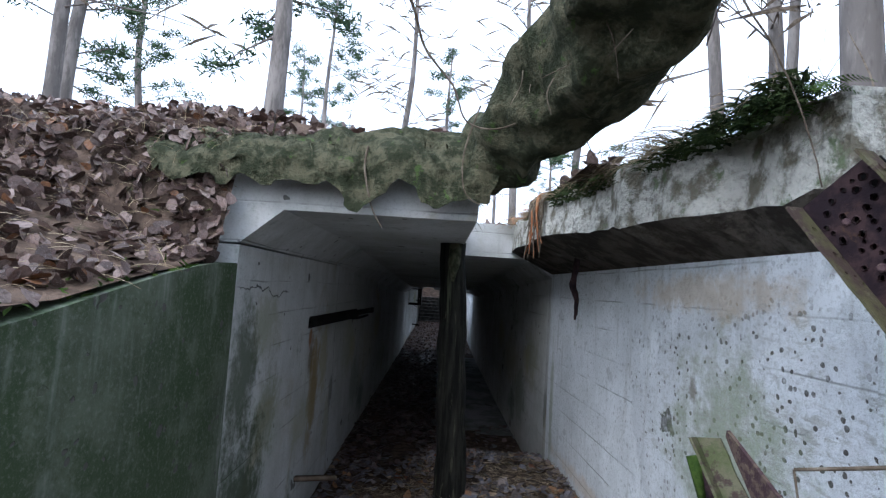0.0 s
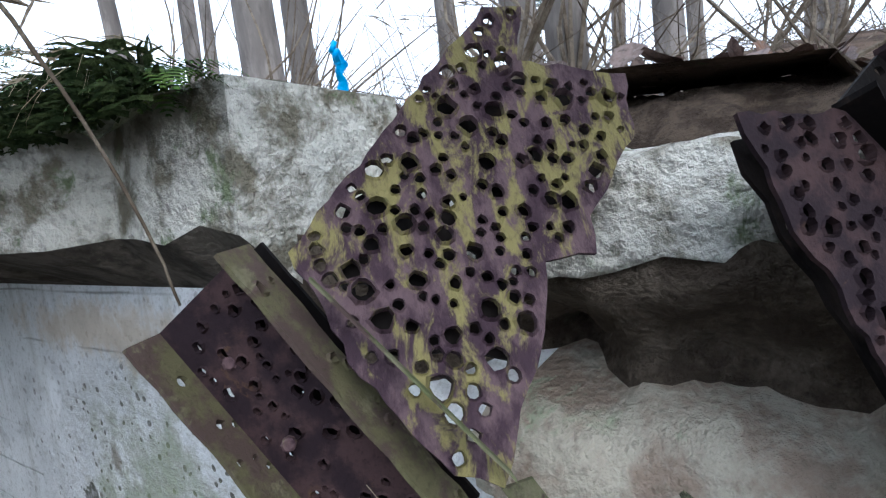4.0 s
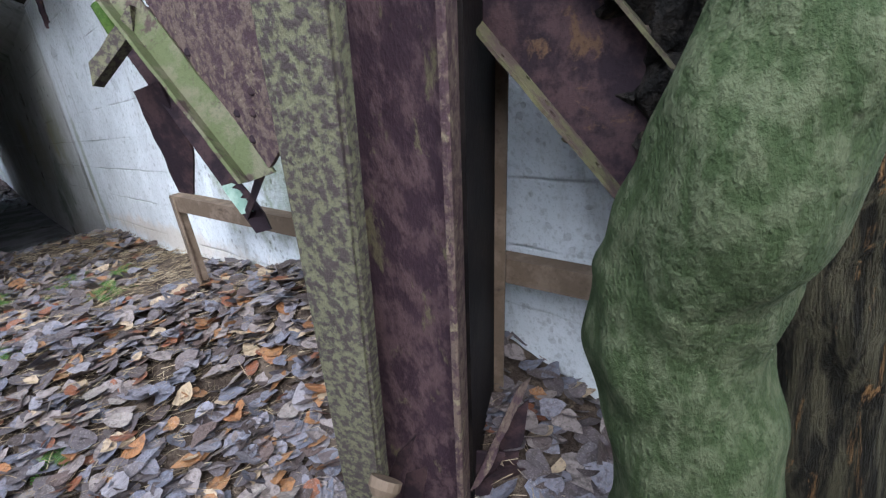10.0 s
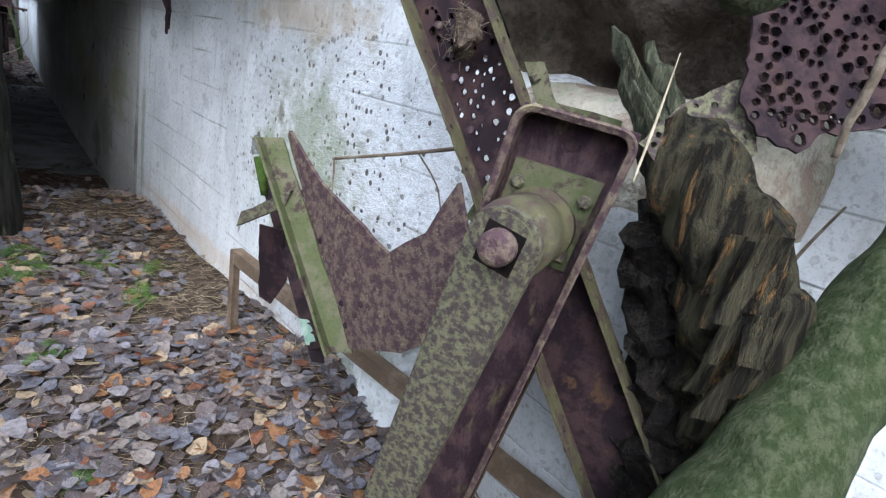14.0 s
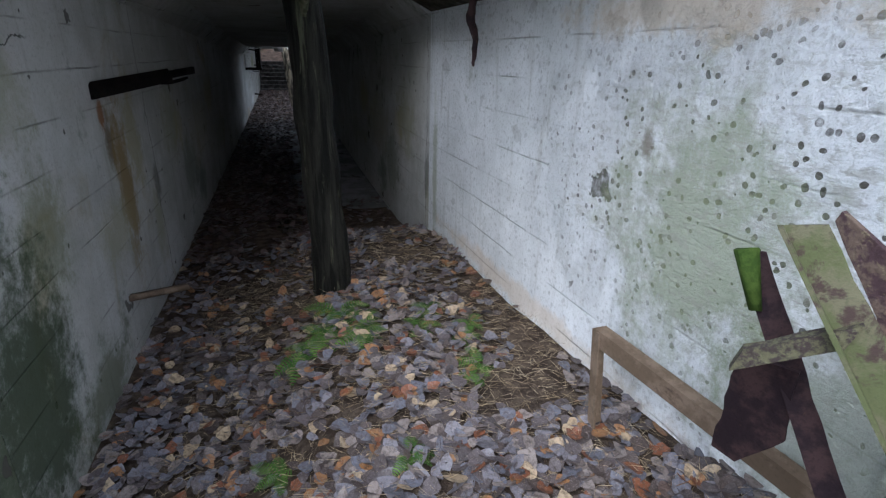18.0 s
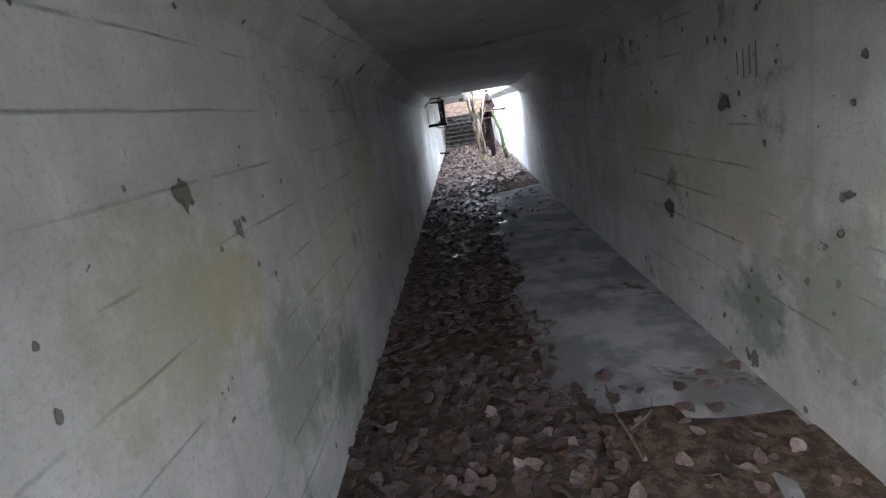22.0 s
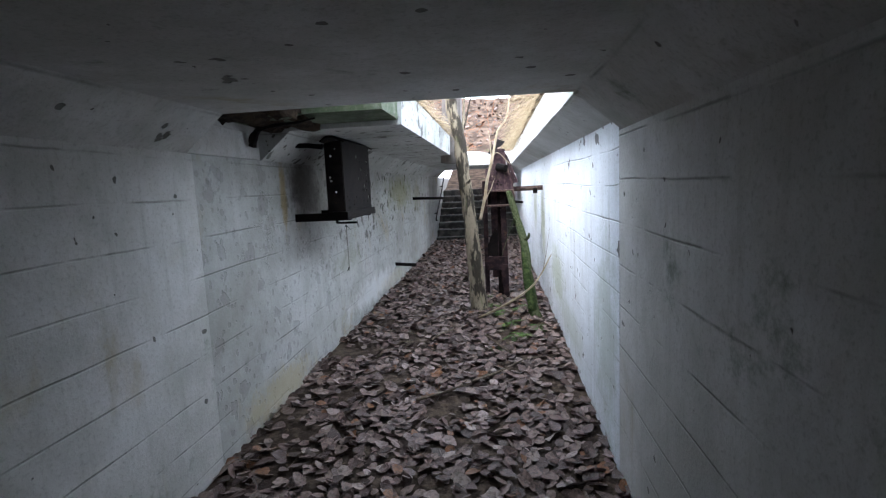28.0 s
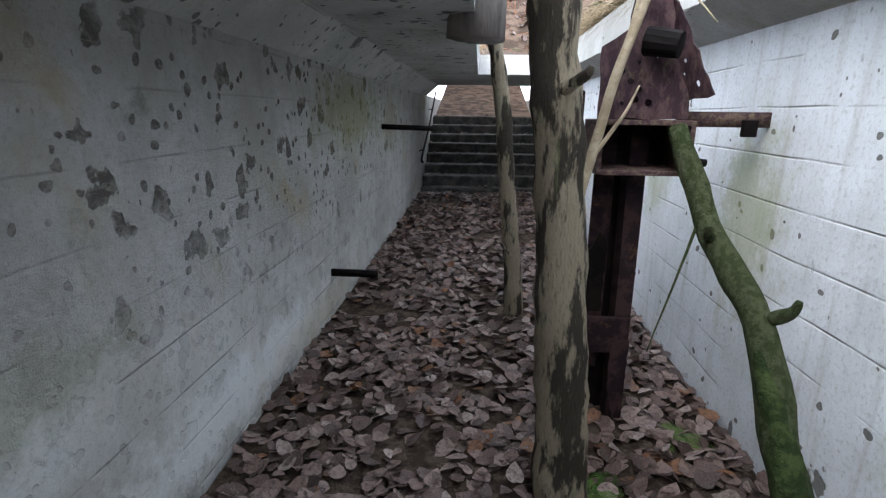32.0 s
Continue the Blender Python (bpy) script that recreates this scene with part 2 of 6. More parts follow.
CONCRETE = concrete("board_marked_concrete", pale=(0.62, 0.62, 0.61), dim=(0.42, 0.42, 0.39), moss=0.58, ochre=0.58, marks=0.02, dents=0.04, cracks=((True, -0.72, 0.0, 2.0), (False, 1.74, -3.2, -2.3), (True, 4.3, 0.0, 2.0)), patches=(
    (-1.60, 1.22, 0.10, 0.22, (0.13, 0.09, 0.035), 0.75), (-2.7, 1.55, 0.35, 0.25, (0.26, 0.26, 0.13), 0.5), (-2.6, 1.0, 0.3, 0.4, (0.16, 0.17, 0.06), 0.6), (-1.15, 1.15, 0.22, 0.55, (0.34, 0.29, 0.13), 0.6), (-0.85, 0.55, 0.2, 0.4, (0.33, 0.31, 0.17), 0.5), (0.05, 1.1, 0.5, 0.4, (0.30, 0.29, 0.15), 0.5), (1.25, 0.35, 0.35, 0.3, (0.12, 0.17, 0.12), 0.7),
    (-2.95, 0.50, 0.50, 0.80, (0.045, 0.065, 0.03), 0.92), (-3.0, 1.3, 0.25, 0.5, (0.06, 0.08, 0.04), 0.8), (-2.35, 0.15, 0.5, 0.25, (0.10, 0.12, 0.05), 0.7), (-1.46, 0.95, 0.20, 0.66, (0.27, 0.19, 0.07), 0.9),
    (-1.66, 1.36, 0.06, 0.12, (0.27, 0.11, 0.03), 0.85), (-1.75, 0.75, 0.4, 0.25, (0.34, 0.32, 0.19), 0.5), (-0.74, 0.78, 0.10, 0.25, (0.16, 0.16, 0.14), 0.7), (0.7, 0.60, 0.5, 0.45, (0.20, 0.23, 0.17), 0.6),
    (0.35, 1.05, 0.3, 0.25, (0.42, 0.38, 0.20), 0.5), (2.6, 1.15, 0.5, 0.3, (0.42, 0.38, 0.20), 0.5), (3.5, 0.6, 0.8, 0.3, (0.30, 0.31, 0.22), 0.4), (1.6, 0.9, 0.9, 0.4, (0.42, 0.38, 0.22), 0.35)))
CONCRETE_SLAB = concrete("shot_marked_slab", pale=(0.52, 0.53, 0.51), dim=(0.36, 0.37, 0.34), marks=0.3, dents=0.4, moss=0.56, mossy=(0.15, 0.17, 0.09))
# Darkened base: the weaker light under the slab is put into this colour.
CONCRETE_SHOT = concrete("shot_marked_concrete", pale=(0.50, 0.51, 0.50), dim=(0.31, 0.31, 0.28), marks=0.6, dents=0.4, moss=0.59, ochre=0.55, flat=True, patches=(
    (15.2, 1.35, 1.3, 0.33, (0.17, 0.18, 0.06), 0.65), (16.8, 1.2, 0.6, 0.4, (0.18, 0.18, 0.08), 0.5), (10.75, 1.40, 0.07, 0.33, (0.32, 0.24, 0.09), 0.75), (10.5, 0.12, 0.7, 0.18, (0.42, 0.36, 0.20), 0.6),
    # Patch at 11.2: shadow and staining behind the steel case, put into the colour.
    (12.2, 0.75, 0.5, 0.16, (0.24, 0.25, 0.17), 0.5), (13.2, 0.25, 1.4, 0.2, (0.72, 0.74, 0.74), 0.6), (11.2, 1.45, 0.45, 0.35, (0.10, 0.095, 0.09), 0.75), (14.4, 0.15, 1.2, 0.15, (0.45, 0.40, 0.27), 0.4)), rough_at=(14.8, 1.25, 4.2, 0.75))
CONCRETE_RIGHT = concrete("bright_white_concrete", pale=(0.86, 0.88, 0.90), dim=(0.64, 0.66, 0.67), flat=True, marks=0.03, dents=0.42, grain=34.0, moss=0.64, ochre=0.68, mossy=(0.18, 0.22, 0.13), patches=(
    (-3.55, 1.15, 0.55, 0.6, (0.26, 0.30, 0.18), 0.75), (-4.1, 0.8, 0.5, 0.4, (0.24, 0.28, 0.17), 0.6), (-3.35, 1.86, 0.8, 0.13, (0.55, 0.46, 0.34), 0.7), (-2.4, 0.45, 1.6, 0.10, (0.58, 0.46, 0.33), 0.5), (-0.95, 0.8, 0.07, 0.8, (0.25, 0.29, 0.16), 0.55),
    (-3.3, 1.42, 0.05, 0.08, (0.22, 0.19, 0.15), 0.85), (-6.0, 1.0, 0.3, 0.7, (0.24, 0.28, 0.17), 0.5)), rough_at=(-3.75, 1.25, 1.25, 0.8))
# Lightened base: sky light on the slot's right wall is put into the colour.
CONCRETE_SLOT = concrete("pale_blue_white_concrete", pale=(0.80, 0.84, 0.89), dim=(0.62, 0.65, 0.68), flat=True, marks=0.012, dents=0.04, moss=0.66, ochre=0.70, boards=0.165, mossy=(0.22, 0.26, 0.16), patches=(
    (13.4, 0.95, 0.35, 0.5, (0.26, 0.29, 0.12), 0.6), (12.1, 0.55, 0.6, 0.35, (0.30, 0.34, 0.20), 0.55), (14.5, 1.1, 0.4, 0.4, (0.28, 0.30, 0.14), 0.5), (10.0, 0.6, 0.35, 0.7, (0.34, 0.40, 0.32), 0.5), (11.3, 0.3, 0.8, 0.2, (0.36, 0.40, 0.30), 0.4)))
CONCRETE_MOSSY = concrete("mossy_green_concrete", pale=(0.14, 0.16, 0.11), dim=(0.04, 0.058, 0.028), moss=0.42, boards=0.0, mossy=(0.03, 0.055, 0.015))
CONCRETE_BROKEN = blotched("broken_rubbly_concrete", (0.22, 0.20, 0.15), (0.66, 0.64, 0.57), (0.20, 0.24, 0.14), 9, 38, strength=1.0, depth=0.05, edge=(0.38, 0.56), third_at=0.56)
UNDERSIDE = blotched("dark_brown_underside", (0.05, 0.042, 0.034), (0.12, 0.105, 0.085), (0.19, 0.17, 0.14), 7, 45, 0.95, strength=1.0, depth=0.03, third_at=0.6)
FLOOR_CONCRETE = blotched("trodden_floor_concrete", (0.14, 0.142, 0.142), (0.25, 0.252, 0.252), (0.04, 0.036, 0.03), 2.2, 70, strength=0.4, third_at=0.57)
SOIL = blotched("leaf_mould_soil", (0.045, 0.032, 0.024), (0.10, 0.075, 0.055), (0.16, 0.12, 0.085), 14, 120, 0.95, strength=0.9, depth=0.02)
FOREST_FLOOR = blotched("forest_floor", (0.055, 0.038, 0.028), (0.135, 0.095, 0.07), (0.05, 0.065, 0.025), 5, 60, 0.95, strength=0.8, depth=0.03)
STEP_STONE = blotched("dark_damp_step", (0.05, 0.05, 0.048), (0.11, 0.105, 0.095), (0.06, 0.075, 0.04), 6, 50, 0.8)
RUST = blotched("dark_rusted_steel", (0.020, 0.013, 0.016), (0.050, 0.030, 0.030), (0.085, 0.050, 0.028), 14, 150, 0.75, 0.25, 0.5, 0.004)
RUST_SHIELD = blotched("purple_yellow_rust", (0.034, 0.020, 0.027), (0.085, 0.056, 0.062), (0.155, 0.135, 0.055), 24, 120, 0.7, 0.1, 1.0, 0.007, (1.2, 1.2, 0.32), third_at=0.475)
RUST_SPECKLED = blotched("speckled_brown_rust", (0.060, 0.036, 0.040), (0.125, 0.092, 0.072), (0.18, 0.15, 0.095), 42, 150, 0.8, 0.05, 0.9, 0.006, third_at=0.57)
RUST_PURPLE = blotched("purple_brown_rust", (0.034, 0.020, 0.026), (0.080, 0.050, 0.052), (0.10, 0.085, 0.05), 22, 130, 0.7, 0.1, 0.9, 0.006, (1.2, 1.2, 0.6), third_at=0.58)
RUST_LICHEN = blotched("lichen_speckled_rust", (0.125, 0.122, 0.072), (0.055, 0.042, 0.040), (0.145, 0.148, 0.088), 75, 170, 0.85, 0.05, 0.8, 0.005, edge=(0.40, 0.58))
RUST_GREEN = blotched("algae_green_steel", (0.075, 0.085, 0.038), (0.11, 0.105, 0.065), (0.05, 0.034, 0.03), 16, 120, 0.85, 0.05, 0.7, 0.005, third_at=0.53)
RUST_OLIVE = blotched("olive_brown_rust", (0.082, 0.076, 0.040), (0.060, 0.042, 0.036), (0.115, 0.108, 0.066), 18, 130, 0.85, 0.05, 0.8, 0.005, third_at=0.58)
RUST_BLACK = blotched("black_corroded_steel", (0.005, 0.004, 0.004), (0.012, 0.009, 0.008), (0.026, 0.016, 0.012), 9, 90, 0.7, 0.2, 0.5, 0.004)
RUST_PAINT = blotched("brown_painted_angle_steel", (0.11, 0.08, 0.055), (0.17, 0.125, 0.09), (0.06, 0.04, 0.03), 9, 90, 0.7, 0.0, 0.3, 0.003)
POST_WOOD = blotched("damp_mossy_post_wood", (0.008, 0.008, 0.007), (0.024, 0.023, 0.019), (0.075, 0.078, 0.05), 5, 40, 0.85, 0, 0.9, 0.012, (6, 6, 0.5), third_at=0.57)
ROTTEN_WOOD = blotched("rotten_split_wood", (0.016, 0.014, 0.010), (0.085, 0.075, 0.045), (0.25, 0.14, 0.055), 5, 40, 0.85, 0, 1.0, 0.05, (7, 7, 0.7), third_at=0.56)
MOSS = blotched("moss_and_dead_needles", (0.035, 0.04, 0.022), (0.11, 0.105, 0.065), (0.07, 0.11, 0.03), 12, 80, 0.95, 0, 1.0, 0.03)
DULL_MOSS = blotched("dull_green_moss", (0.022, 0.036, 0.012), (0.055, 0.075, 0.026), (0.08, 0.085, 0.05), 20, 90, 0.95, 0, 1.0, 0.02)
BARK_GREEN = blotched("smooth_green_algae_bark", (0.032, 0.045, 0.017), (0.068, 0.077, 0.040), (0.15, 0.145, 0.11), 34, 140, 0.85, 0, 1.0, 0.014, (1.2, 1.2, 0.8), third_at=0.66)
BARK_PALE = blotched("pale_flaking_bark", (0.042, 0.036, 0.028), (0.25, 0.215, 0.155), (0.11, 0.125, 0.06), 5, 60, 0.85, 0, 1.0, 0.018, (2.4, 2.4, 0.6), edge=(0.46, 0.53))
BARK_FAR = blotched("grey_pine_bark", (0.14, 0.125, 0.115), (0.26, 0.235, 0.215), (0.19, 0.11, 0.07), 5, 30, 0.9, 0, 0.6, 0.02, (1, 1, 0.25))
TWIG = blotched("bare_twig", (0.09, 0.07, 0.05), (0.17, 0.14, 0.105), None, 20, 120, 0.8)
PALE_STICK = blotched("peeled_pale_stick", (0.30, 0.25, 0.17), (0.42, 0.36, 0.26), None, 14, 90, 0.7)
FERN = blotched("fern_green", (0.045, 0.10, 0.02), (0.10, 0.17, 0.035), (0.16, 0.18, 0.05), 20, 120, 0.6, 0, 0.2)
GRASS_DRY = blotched("dry_hanging_grass", (0.26, 0.20, 0.12), (0.40, 0.33, 0.22), (0.15, 0.11, 0.07), 12, 90, 0.8)
NEEDLES = blotched("pine_needles", (0.035, 0.07, 0.035), (0.08, 0.12, 0.06), None, 6, 60, 0.7)
BRACKEN = blotched("rust_red_dead_bracken", (0.28, 0.10, 0.04), (0.40, 0.19, 0.09), None, 12, 90, 0.8)
BLUE_PLASTIC = blotched("bright_blue_plastic", (0.01, 0.22, 0.55), (0.02, 0.33, 0.70), None, 10, 60, 0.35)
LEAVES = leafy("fallen_poplar_leaves", [(0.0, (0.085, 0.07, 0.072)), (0.22, (0.155, 0.145, 0.165)), (0.40, (0.06, 0.044, 0.04)), (0.55, (0.20, 0.165, 0.15)),
                                        (0.70, (0.11, 0.11, 0.135)), (0.84, (0.25, 0.12, 0.045)), (0.90, (0.36, 0.27, 0.17)), (0.95, (0.17, 0.06, 0.025))])
LEAVES_BROWN = leafy("fallen_brown_leaves", [(0.0, (0.105, 0.066, 0.055)), (0.25, (0.185, 0.125, 0.105)), (0.5, (0.06, 0.037, 0.03)), (0.7, (0.235, 0.17, 0.145)), (0.88, (0.30, 0.235, 0.205)), (0.95, (0.19, 0.085, 0.035))])
# Brown leaves at about half tone and glossier, for the passage floor.
LEAVES_DARK = leafy("dark_brown_leaves", [(0.0, (0.050, 0.030, 0.028)), (0.25, (0.085, 0.055, 0.050)), (0.5, (0.028, 0.018, 0.016)), (0.7, (0.11, 0.075, 0.068)), (0.9, (0.16, 0.12, 0.11)), (0.96, (0.09, 0.04, 0.02))], 0.42)
LEAF_TONES = [(0.0, (0.125, 0.10, 0.095)), (0.22, (0.20, 0.18, 0.185)), (0.42, (0.10, 0.07, 0.06)), (0.58, (0.23, 0.195, 0.17)), (0.72, (0.155, 0.15, 0.17)), (0.85, (0.26, 0.12, 0.05)), (0.93, (0.33, 0.25, 0.16))]
g_one = Graph("single_poplar_leaf")
r_one = g_one.add("ShaderNodeValToRGB")
r_one.color_ramp.interpolation = "CONSTANT"
while len(r_one.color_ramp.elements) < len(LEAF_TONES):
    r_one.color_ramp.elements.new(0.5)
for k, (at, col) in enumerate(LEAF_TONES):
    r_one.color_ramp.elements[k].position, r_one.color_ramp.elements[k].color = at, (*col, 1)
g_one.link(g_one.add("ShaderNodeObjectInfo").outputs["Random"], r_one.inputs[0])
SINGLE_LEAF = g_one.done(g_one.mix(g_one.math("MULTIPLY", g_one.ramp(g_one.noise(3.5, 4), 0.45, 0.7), 0.5), r_one.outputs[0], (0.05, 0.035, 0.03)), 0.5, 0, g_one.noise(5, 3), 0.3, 0.05)

# ------------------------------------------------------------- small tools
ROUND = {"trunk", "branch", "timber", "wood", "limb", "stem", "knot", "moss", "shoot", "boss", "pin", "shaft", "bar", "stub", "handle", "ceiling_block"}


def part(name, bm, material, parent=None, label="", smooth=None):
    """Link a bmesh as one mesh object, under a thing if one is given."""
    me = bpy.data.meshes.new(name)
    bm.normal_update()
    bm.to_mesh(me)
    bm.free()
    me.materials.append(material)
    if name in ROUND if smooth is None else smooth:
        for p in me.polygons:
            p.use_smooth = True
    ob = new(name, me)
    if parent:
        ob.parent = parent
    if label:
        ob["label"] = label
    return ob


def raw(name, verts, faces, material, parent=None, label="", smooth=False):
    me = bpy.data.meshes.new(name)
    me.from_pydata([tuple(map(float, v)) for v in verts], [], [tuple(map(int, f)) for f in faces])
    me.update()
    me.materials.append(material)
    if smooth:
        for p in me.polygons:
            p.use_smooth = True
    ob = new(name, me)
    if parent:
        ob.parent = parent
    if label:
        ob["label"] = label
    return ob


def thing(name, label, category, group="", at=(0, 0, 0)):
    """An empty at a thing's base, that its parts are hung under."""
    ob = new(name)
    ob.empty_display_size = 0.05
    ob.location = at
    return tagged(ob, label, category, group)


def smooth01(v):
    v = max(0.0, min(1.0, v))
    return v * v * (3 - 2 * v)


def wobble(p, scale, amount):
    return Vector(p) + noise.noise_vector(Vector(p) * scale) * amount


def brick_bm(lo, hi, bevel=0.0, rough=0.0):
    """A block between two corners, its edges rounded."""
    bm = bmesh.new()
    bmesh.ops.create_cube(bm, size=1.0)
    lo, hi = Vector(lo), Vector(hi)
    for v in bm.verts:
        v.co = Vector((lo[k] + (v.co[k] + 0.5) * (hi[k] - lo[k]) for k in range(3)))
    if bevel:
        bmesh.ops.bevel(bm, geom=bm.edges[:], offset=bevel, segments=2, affect="EDGES", profile=0.6)
    if rough:
        for v in bm.verts:
            v.co = wobble(v.co, 9, rough)
    return bm


def loft_bm(sections, closed=True, cuts=1):
    """Rings of equal length joined in turn; the ends are capped."""
    bm = bmesh.new()
    rings = []
    for a, b in zip(sections[:-1], sections[1:]):
        for k in range(cuts):
            rings.append([Vector(p).lerp(Vector(q), k / cuts) for p, q in zip(a, b)])
    rings.append([Vector(p) for p in sections[-1]])
    rows = [[bm.verts.new(p) for p in ring] for ring in rings]
    n = len(rows[0])
    for r, s in zip(rows[:-1], rows[1:]):
        for k in range(n if closed else n - 1):
            bm.faces.new((r[k], r[(k + 1) % n], s[(k + 1) % n], s[k]))
    if closed:
        bm.faces.new(rows[0][::-1])
        bm.faces.new(rows[-1])
    bmesh.ops.recalc_face_normals(bm, faces=bm.faces[:])
    return bm


def tube_bm(path, radii, sides=10, lump=0.0, lump_scale=8.0, squash=1.0):
    """A round bar along a path, tapered and, if wished, lumpy."""
    pts = [Vector(p) for p in path]
    bm = bmesh.new()
    rows = []
    side = None
    for k, p in enumerate(pts):
        way = (pts[min(k + 1, len(pts) - 1)] - pts[max(k - 1, 0)]).normalized()
        if side is None:
            side = way.cross(Vector((0.31, 0.2, 0.93) if abs(way.z) < 0.9 else (1, 0.1, 0))).normalized()
        side = (side - way * side.dot(way)).normalized()
        up = way.cross(side)
        r = radii[k] if hasattr(radii, "__len__") else radii
        ring = []
        for j in range(sides):
            a = 2 * math.pi * j / sides
            q = p + (side * math.cos(a) + up * math.sin(a) * squash) * r
            if lump:
                q += noise.noise_vector(q * lump_scale) * lump
            ring.append(bm.verts.new(q))
        rows.append(ring)
    for r, s in zip(rows[:-1], rows[1:]):
        for j in range(sides):
            bm.faces.new((r[j], r[(j + 1) % sides], s[(j + 1) % sides], s[j]))
    bm.faces.new(rows[0][::-1])
    bm.faces.new(rows[-1])
    bmesh.ops.recalc_face_normals(bm, faces=bm.faces[:])
    return bm


def curve_pts(points, steps=6):
    """A smooth run of points through the given ones."""
    p = [Vector(q) for q in points]
    out = []
    for k in range(len(p) - 1):
        a, b, c, d = p[max(k - 1, 0)], p[k], p[k + 1], p[min(k + 2, len(p) - 1)]
        for j in range(steps):
            t = j / steps
            out.append(0.5 * ((2 * b) + (c - a) * t + (2 * a - 5 * b + 4 * c - d) * t * t + (3 * b - a - 3 * c + d) * t ** 3))
    return out + [p[-1]]


def spread(values, count):
    """Values drawn out evenly to count of them."""
    at = np.linspace(0, len(values) - 1, count)
    return [float(v) for v in np.interp(at, range(len(values)), values)]


def limb_bm(points, radii, steps=6, sides=10, lump=0.0, lump_scale=8.0):
    pts = curve_pts(points, steps)
    return tube_bm(pts, spread(radii, len(pts)), sides, lump, lump_scale)


def join_bm(*parts):
    """Several bmeshes as one."""
    bm = bmesh.new()
    for p in parts:
        me = bpy.data.meshes.new("joined")
        p.to_mesh(me)
        p.free()
        bm.from_mesh(me)
        bpy.data.meshes.remove(me)
    return bm


# ------------------------------------------------------------ levels of the place
def roof_z(y):
    """Underside of the passage's roof: it falls gently from the first pit to the second."""
    return 2.13 - 0.33 * max(0.0, min(1.0, (y + 0.8) / 8.8))


def right_x(y):
    """Face of the right wall."""
    if y > -0.8:
        return 2.0 + 0.03 * max(0.0, 1 - (y + 0.8) / 4)
    return 2.03 + 0.12 * (-0.8 - y) / 2.8


def litter_z(x, y):
    """Top of the leaf litter on the passage floor."""
    z = 0.015
    pit = smooth01((0.4 - y) / 1.6)
    z += 0.34 * pit * smooth01((x - 0.5) / 0.65)
    z += 0.10 * smooth01((-2.2 - y) / 1.6) * smooth01((x - 0.7) / 0.8)
    z += 0.07 * smooth01((y - 9.5) / 2.5) * (0.4 + 0.6 * smooth01((x - 0.9) / 0.9)) + 0.06 * smooth01((y - 16) / 3)
    z -= 0.31 * max(0.0, min(1.9, -3.62 - y)) * (0.25 + 0.75 * smooth01((x - 0.3) / 0.7))
    z += 0.22 * smooth01((x - 1.78) / 0.30) * smooth01((-3.6 - y) / 0.5) * smooth01((y + 6.2) / 0.8)
    z = max(z, -0.17 + 0.10 * smooth01((x - 1.9) / 0.5))
    z += 0.016 * noise.noise(Vector((x * 3.1, y * 3.1, 0))) + 0.008 * noise.noise(Vector((x * 11, y * 11, 3)))
    return z


def ground_z(x, y):
    """The wood's ground over and beside the passage."""
    roofed = smooth01((y + 3.42) / 0.22)
    if x < 1.0:
        away = smooth01(-x / 2.0)
        z = (1.64 + 0.26 * smooth01((y + 5.1) / 1.9) + 0.72 * away) * (1 - roofed) + roofed * (2.46 + 0.36 * smooth01((y + 3.2) / 0.9) + 0.05 * away)
    else:
        away = max(0.0, x - 2.0)
        z = 2.36 + 0.10 * roofed + 0.13 * min(away, 14) * smooth01(away / 3)
        fall = smooth01((-5.20 - y) / 0.25) * (1 - smooth01((x - 2.6) / 1.3))
        z = z * (1 - fall) + 1.84 * fall
    second = smooth01((y - 8.3) / 1.3)
    low = 2.06 + 0.22 * smooth01((abs(x - 1.35) - 0.45) / 1.2) + 0.16 * max(0, min(abs(x - 1.35) - 1, 12)) * 0.9
    z = z * (1 - second) + low * second
    z += 0.55 * max(0.0, min(y - 17.9, 3.0)) + 0.08 * max(0.0, min(y - 21, 25))
    z += 0.07 * noise.noise(Vector((x * 0.9, y * 0.9, 0))) + 0.035 * noise.noise(Vector((x * 3.3, y * 3.3, 5)))
    return z


# -------------------------------------------------------------- the structure
def wall(name, material, label, y0, y1, face, back, foot, top, step=0.5):
    """An upright wall along y between two faces, its top following a function of y."""
    n = max(1, round((y1 - y0) / step))
    ys = [y0 + (y1 - y0) * k / n for k in range(n + 1)]
    rings = []
    for y in ys:
        a, b, t = face(y), back(y), top(y)
        rings.append([(a, y, foot), (a, y, foot + (t - foot) * 0.33), (a, y, foot + (t - foot) * 0.66), (a, y, t), (b, y, t), (b, y, foot)])
    ob = part(name, loft_bm(rings), material)
    return tagged(ob, label, "wall", kind="structure")


wall("wall_left_open", CONCRETE_MOSSY, "dark green mossy concrete wall of the open pit", -9.0, -3.2, lambda y: 0.0, lambda y: -0.3, -0.6, lambda y: 1.60 + 0.27 * smooth01((y + 5.1) / 1.9), 0.2)
wall("wall_left", CONCRETE, "white board-marked concrete wall with stains and cracks", -3.196, 9.70, lambda y: 0.0, lambda y: -0.3, -0.4, lambda y: roof_z(y) - 0.17)
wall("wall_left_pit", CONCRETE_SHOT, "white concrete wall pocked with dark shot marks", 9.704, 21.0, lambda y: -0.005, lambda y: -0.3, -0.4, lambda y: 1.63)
wall("wall_right_pit", CONCRETE_RIGHT, "bright white concrete wall with green stains and shot marks", -4.35, -0.8, right_x, lambda y: right_x(y) + 0.3, -0.6, lambda y: 2.0)
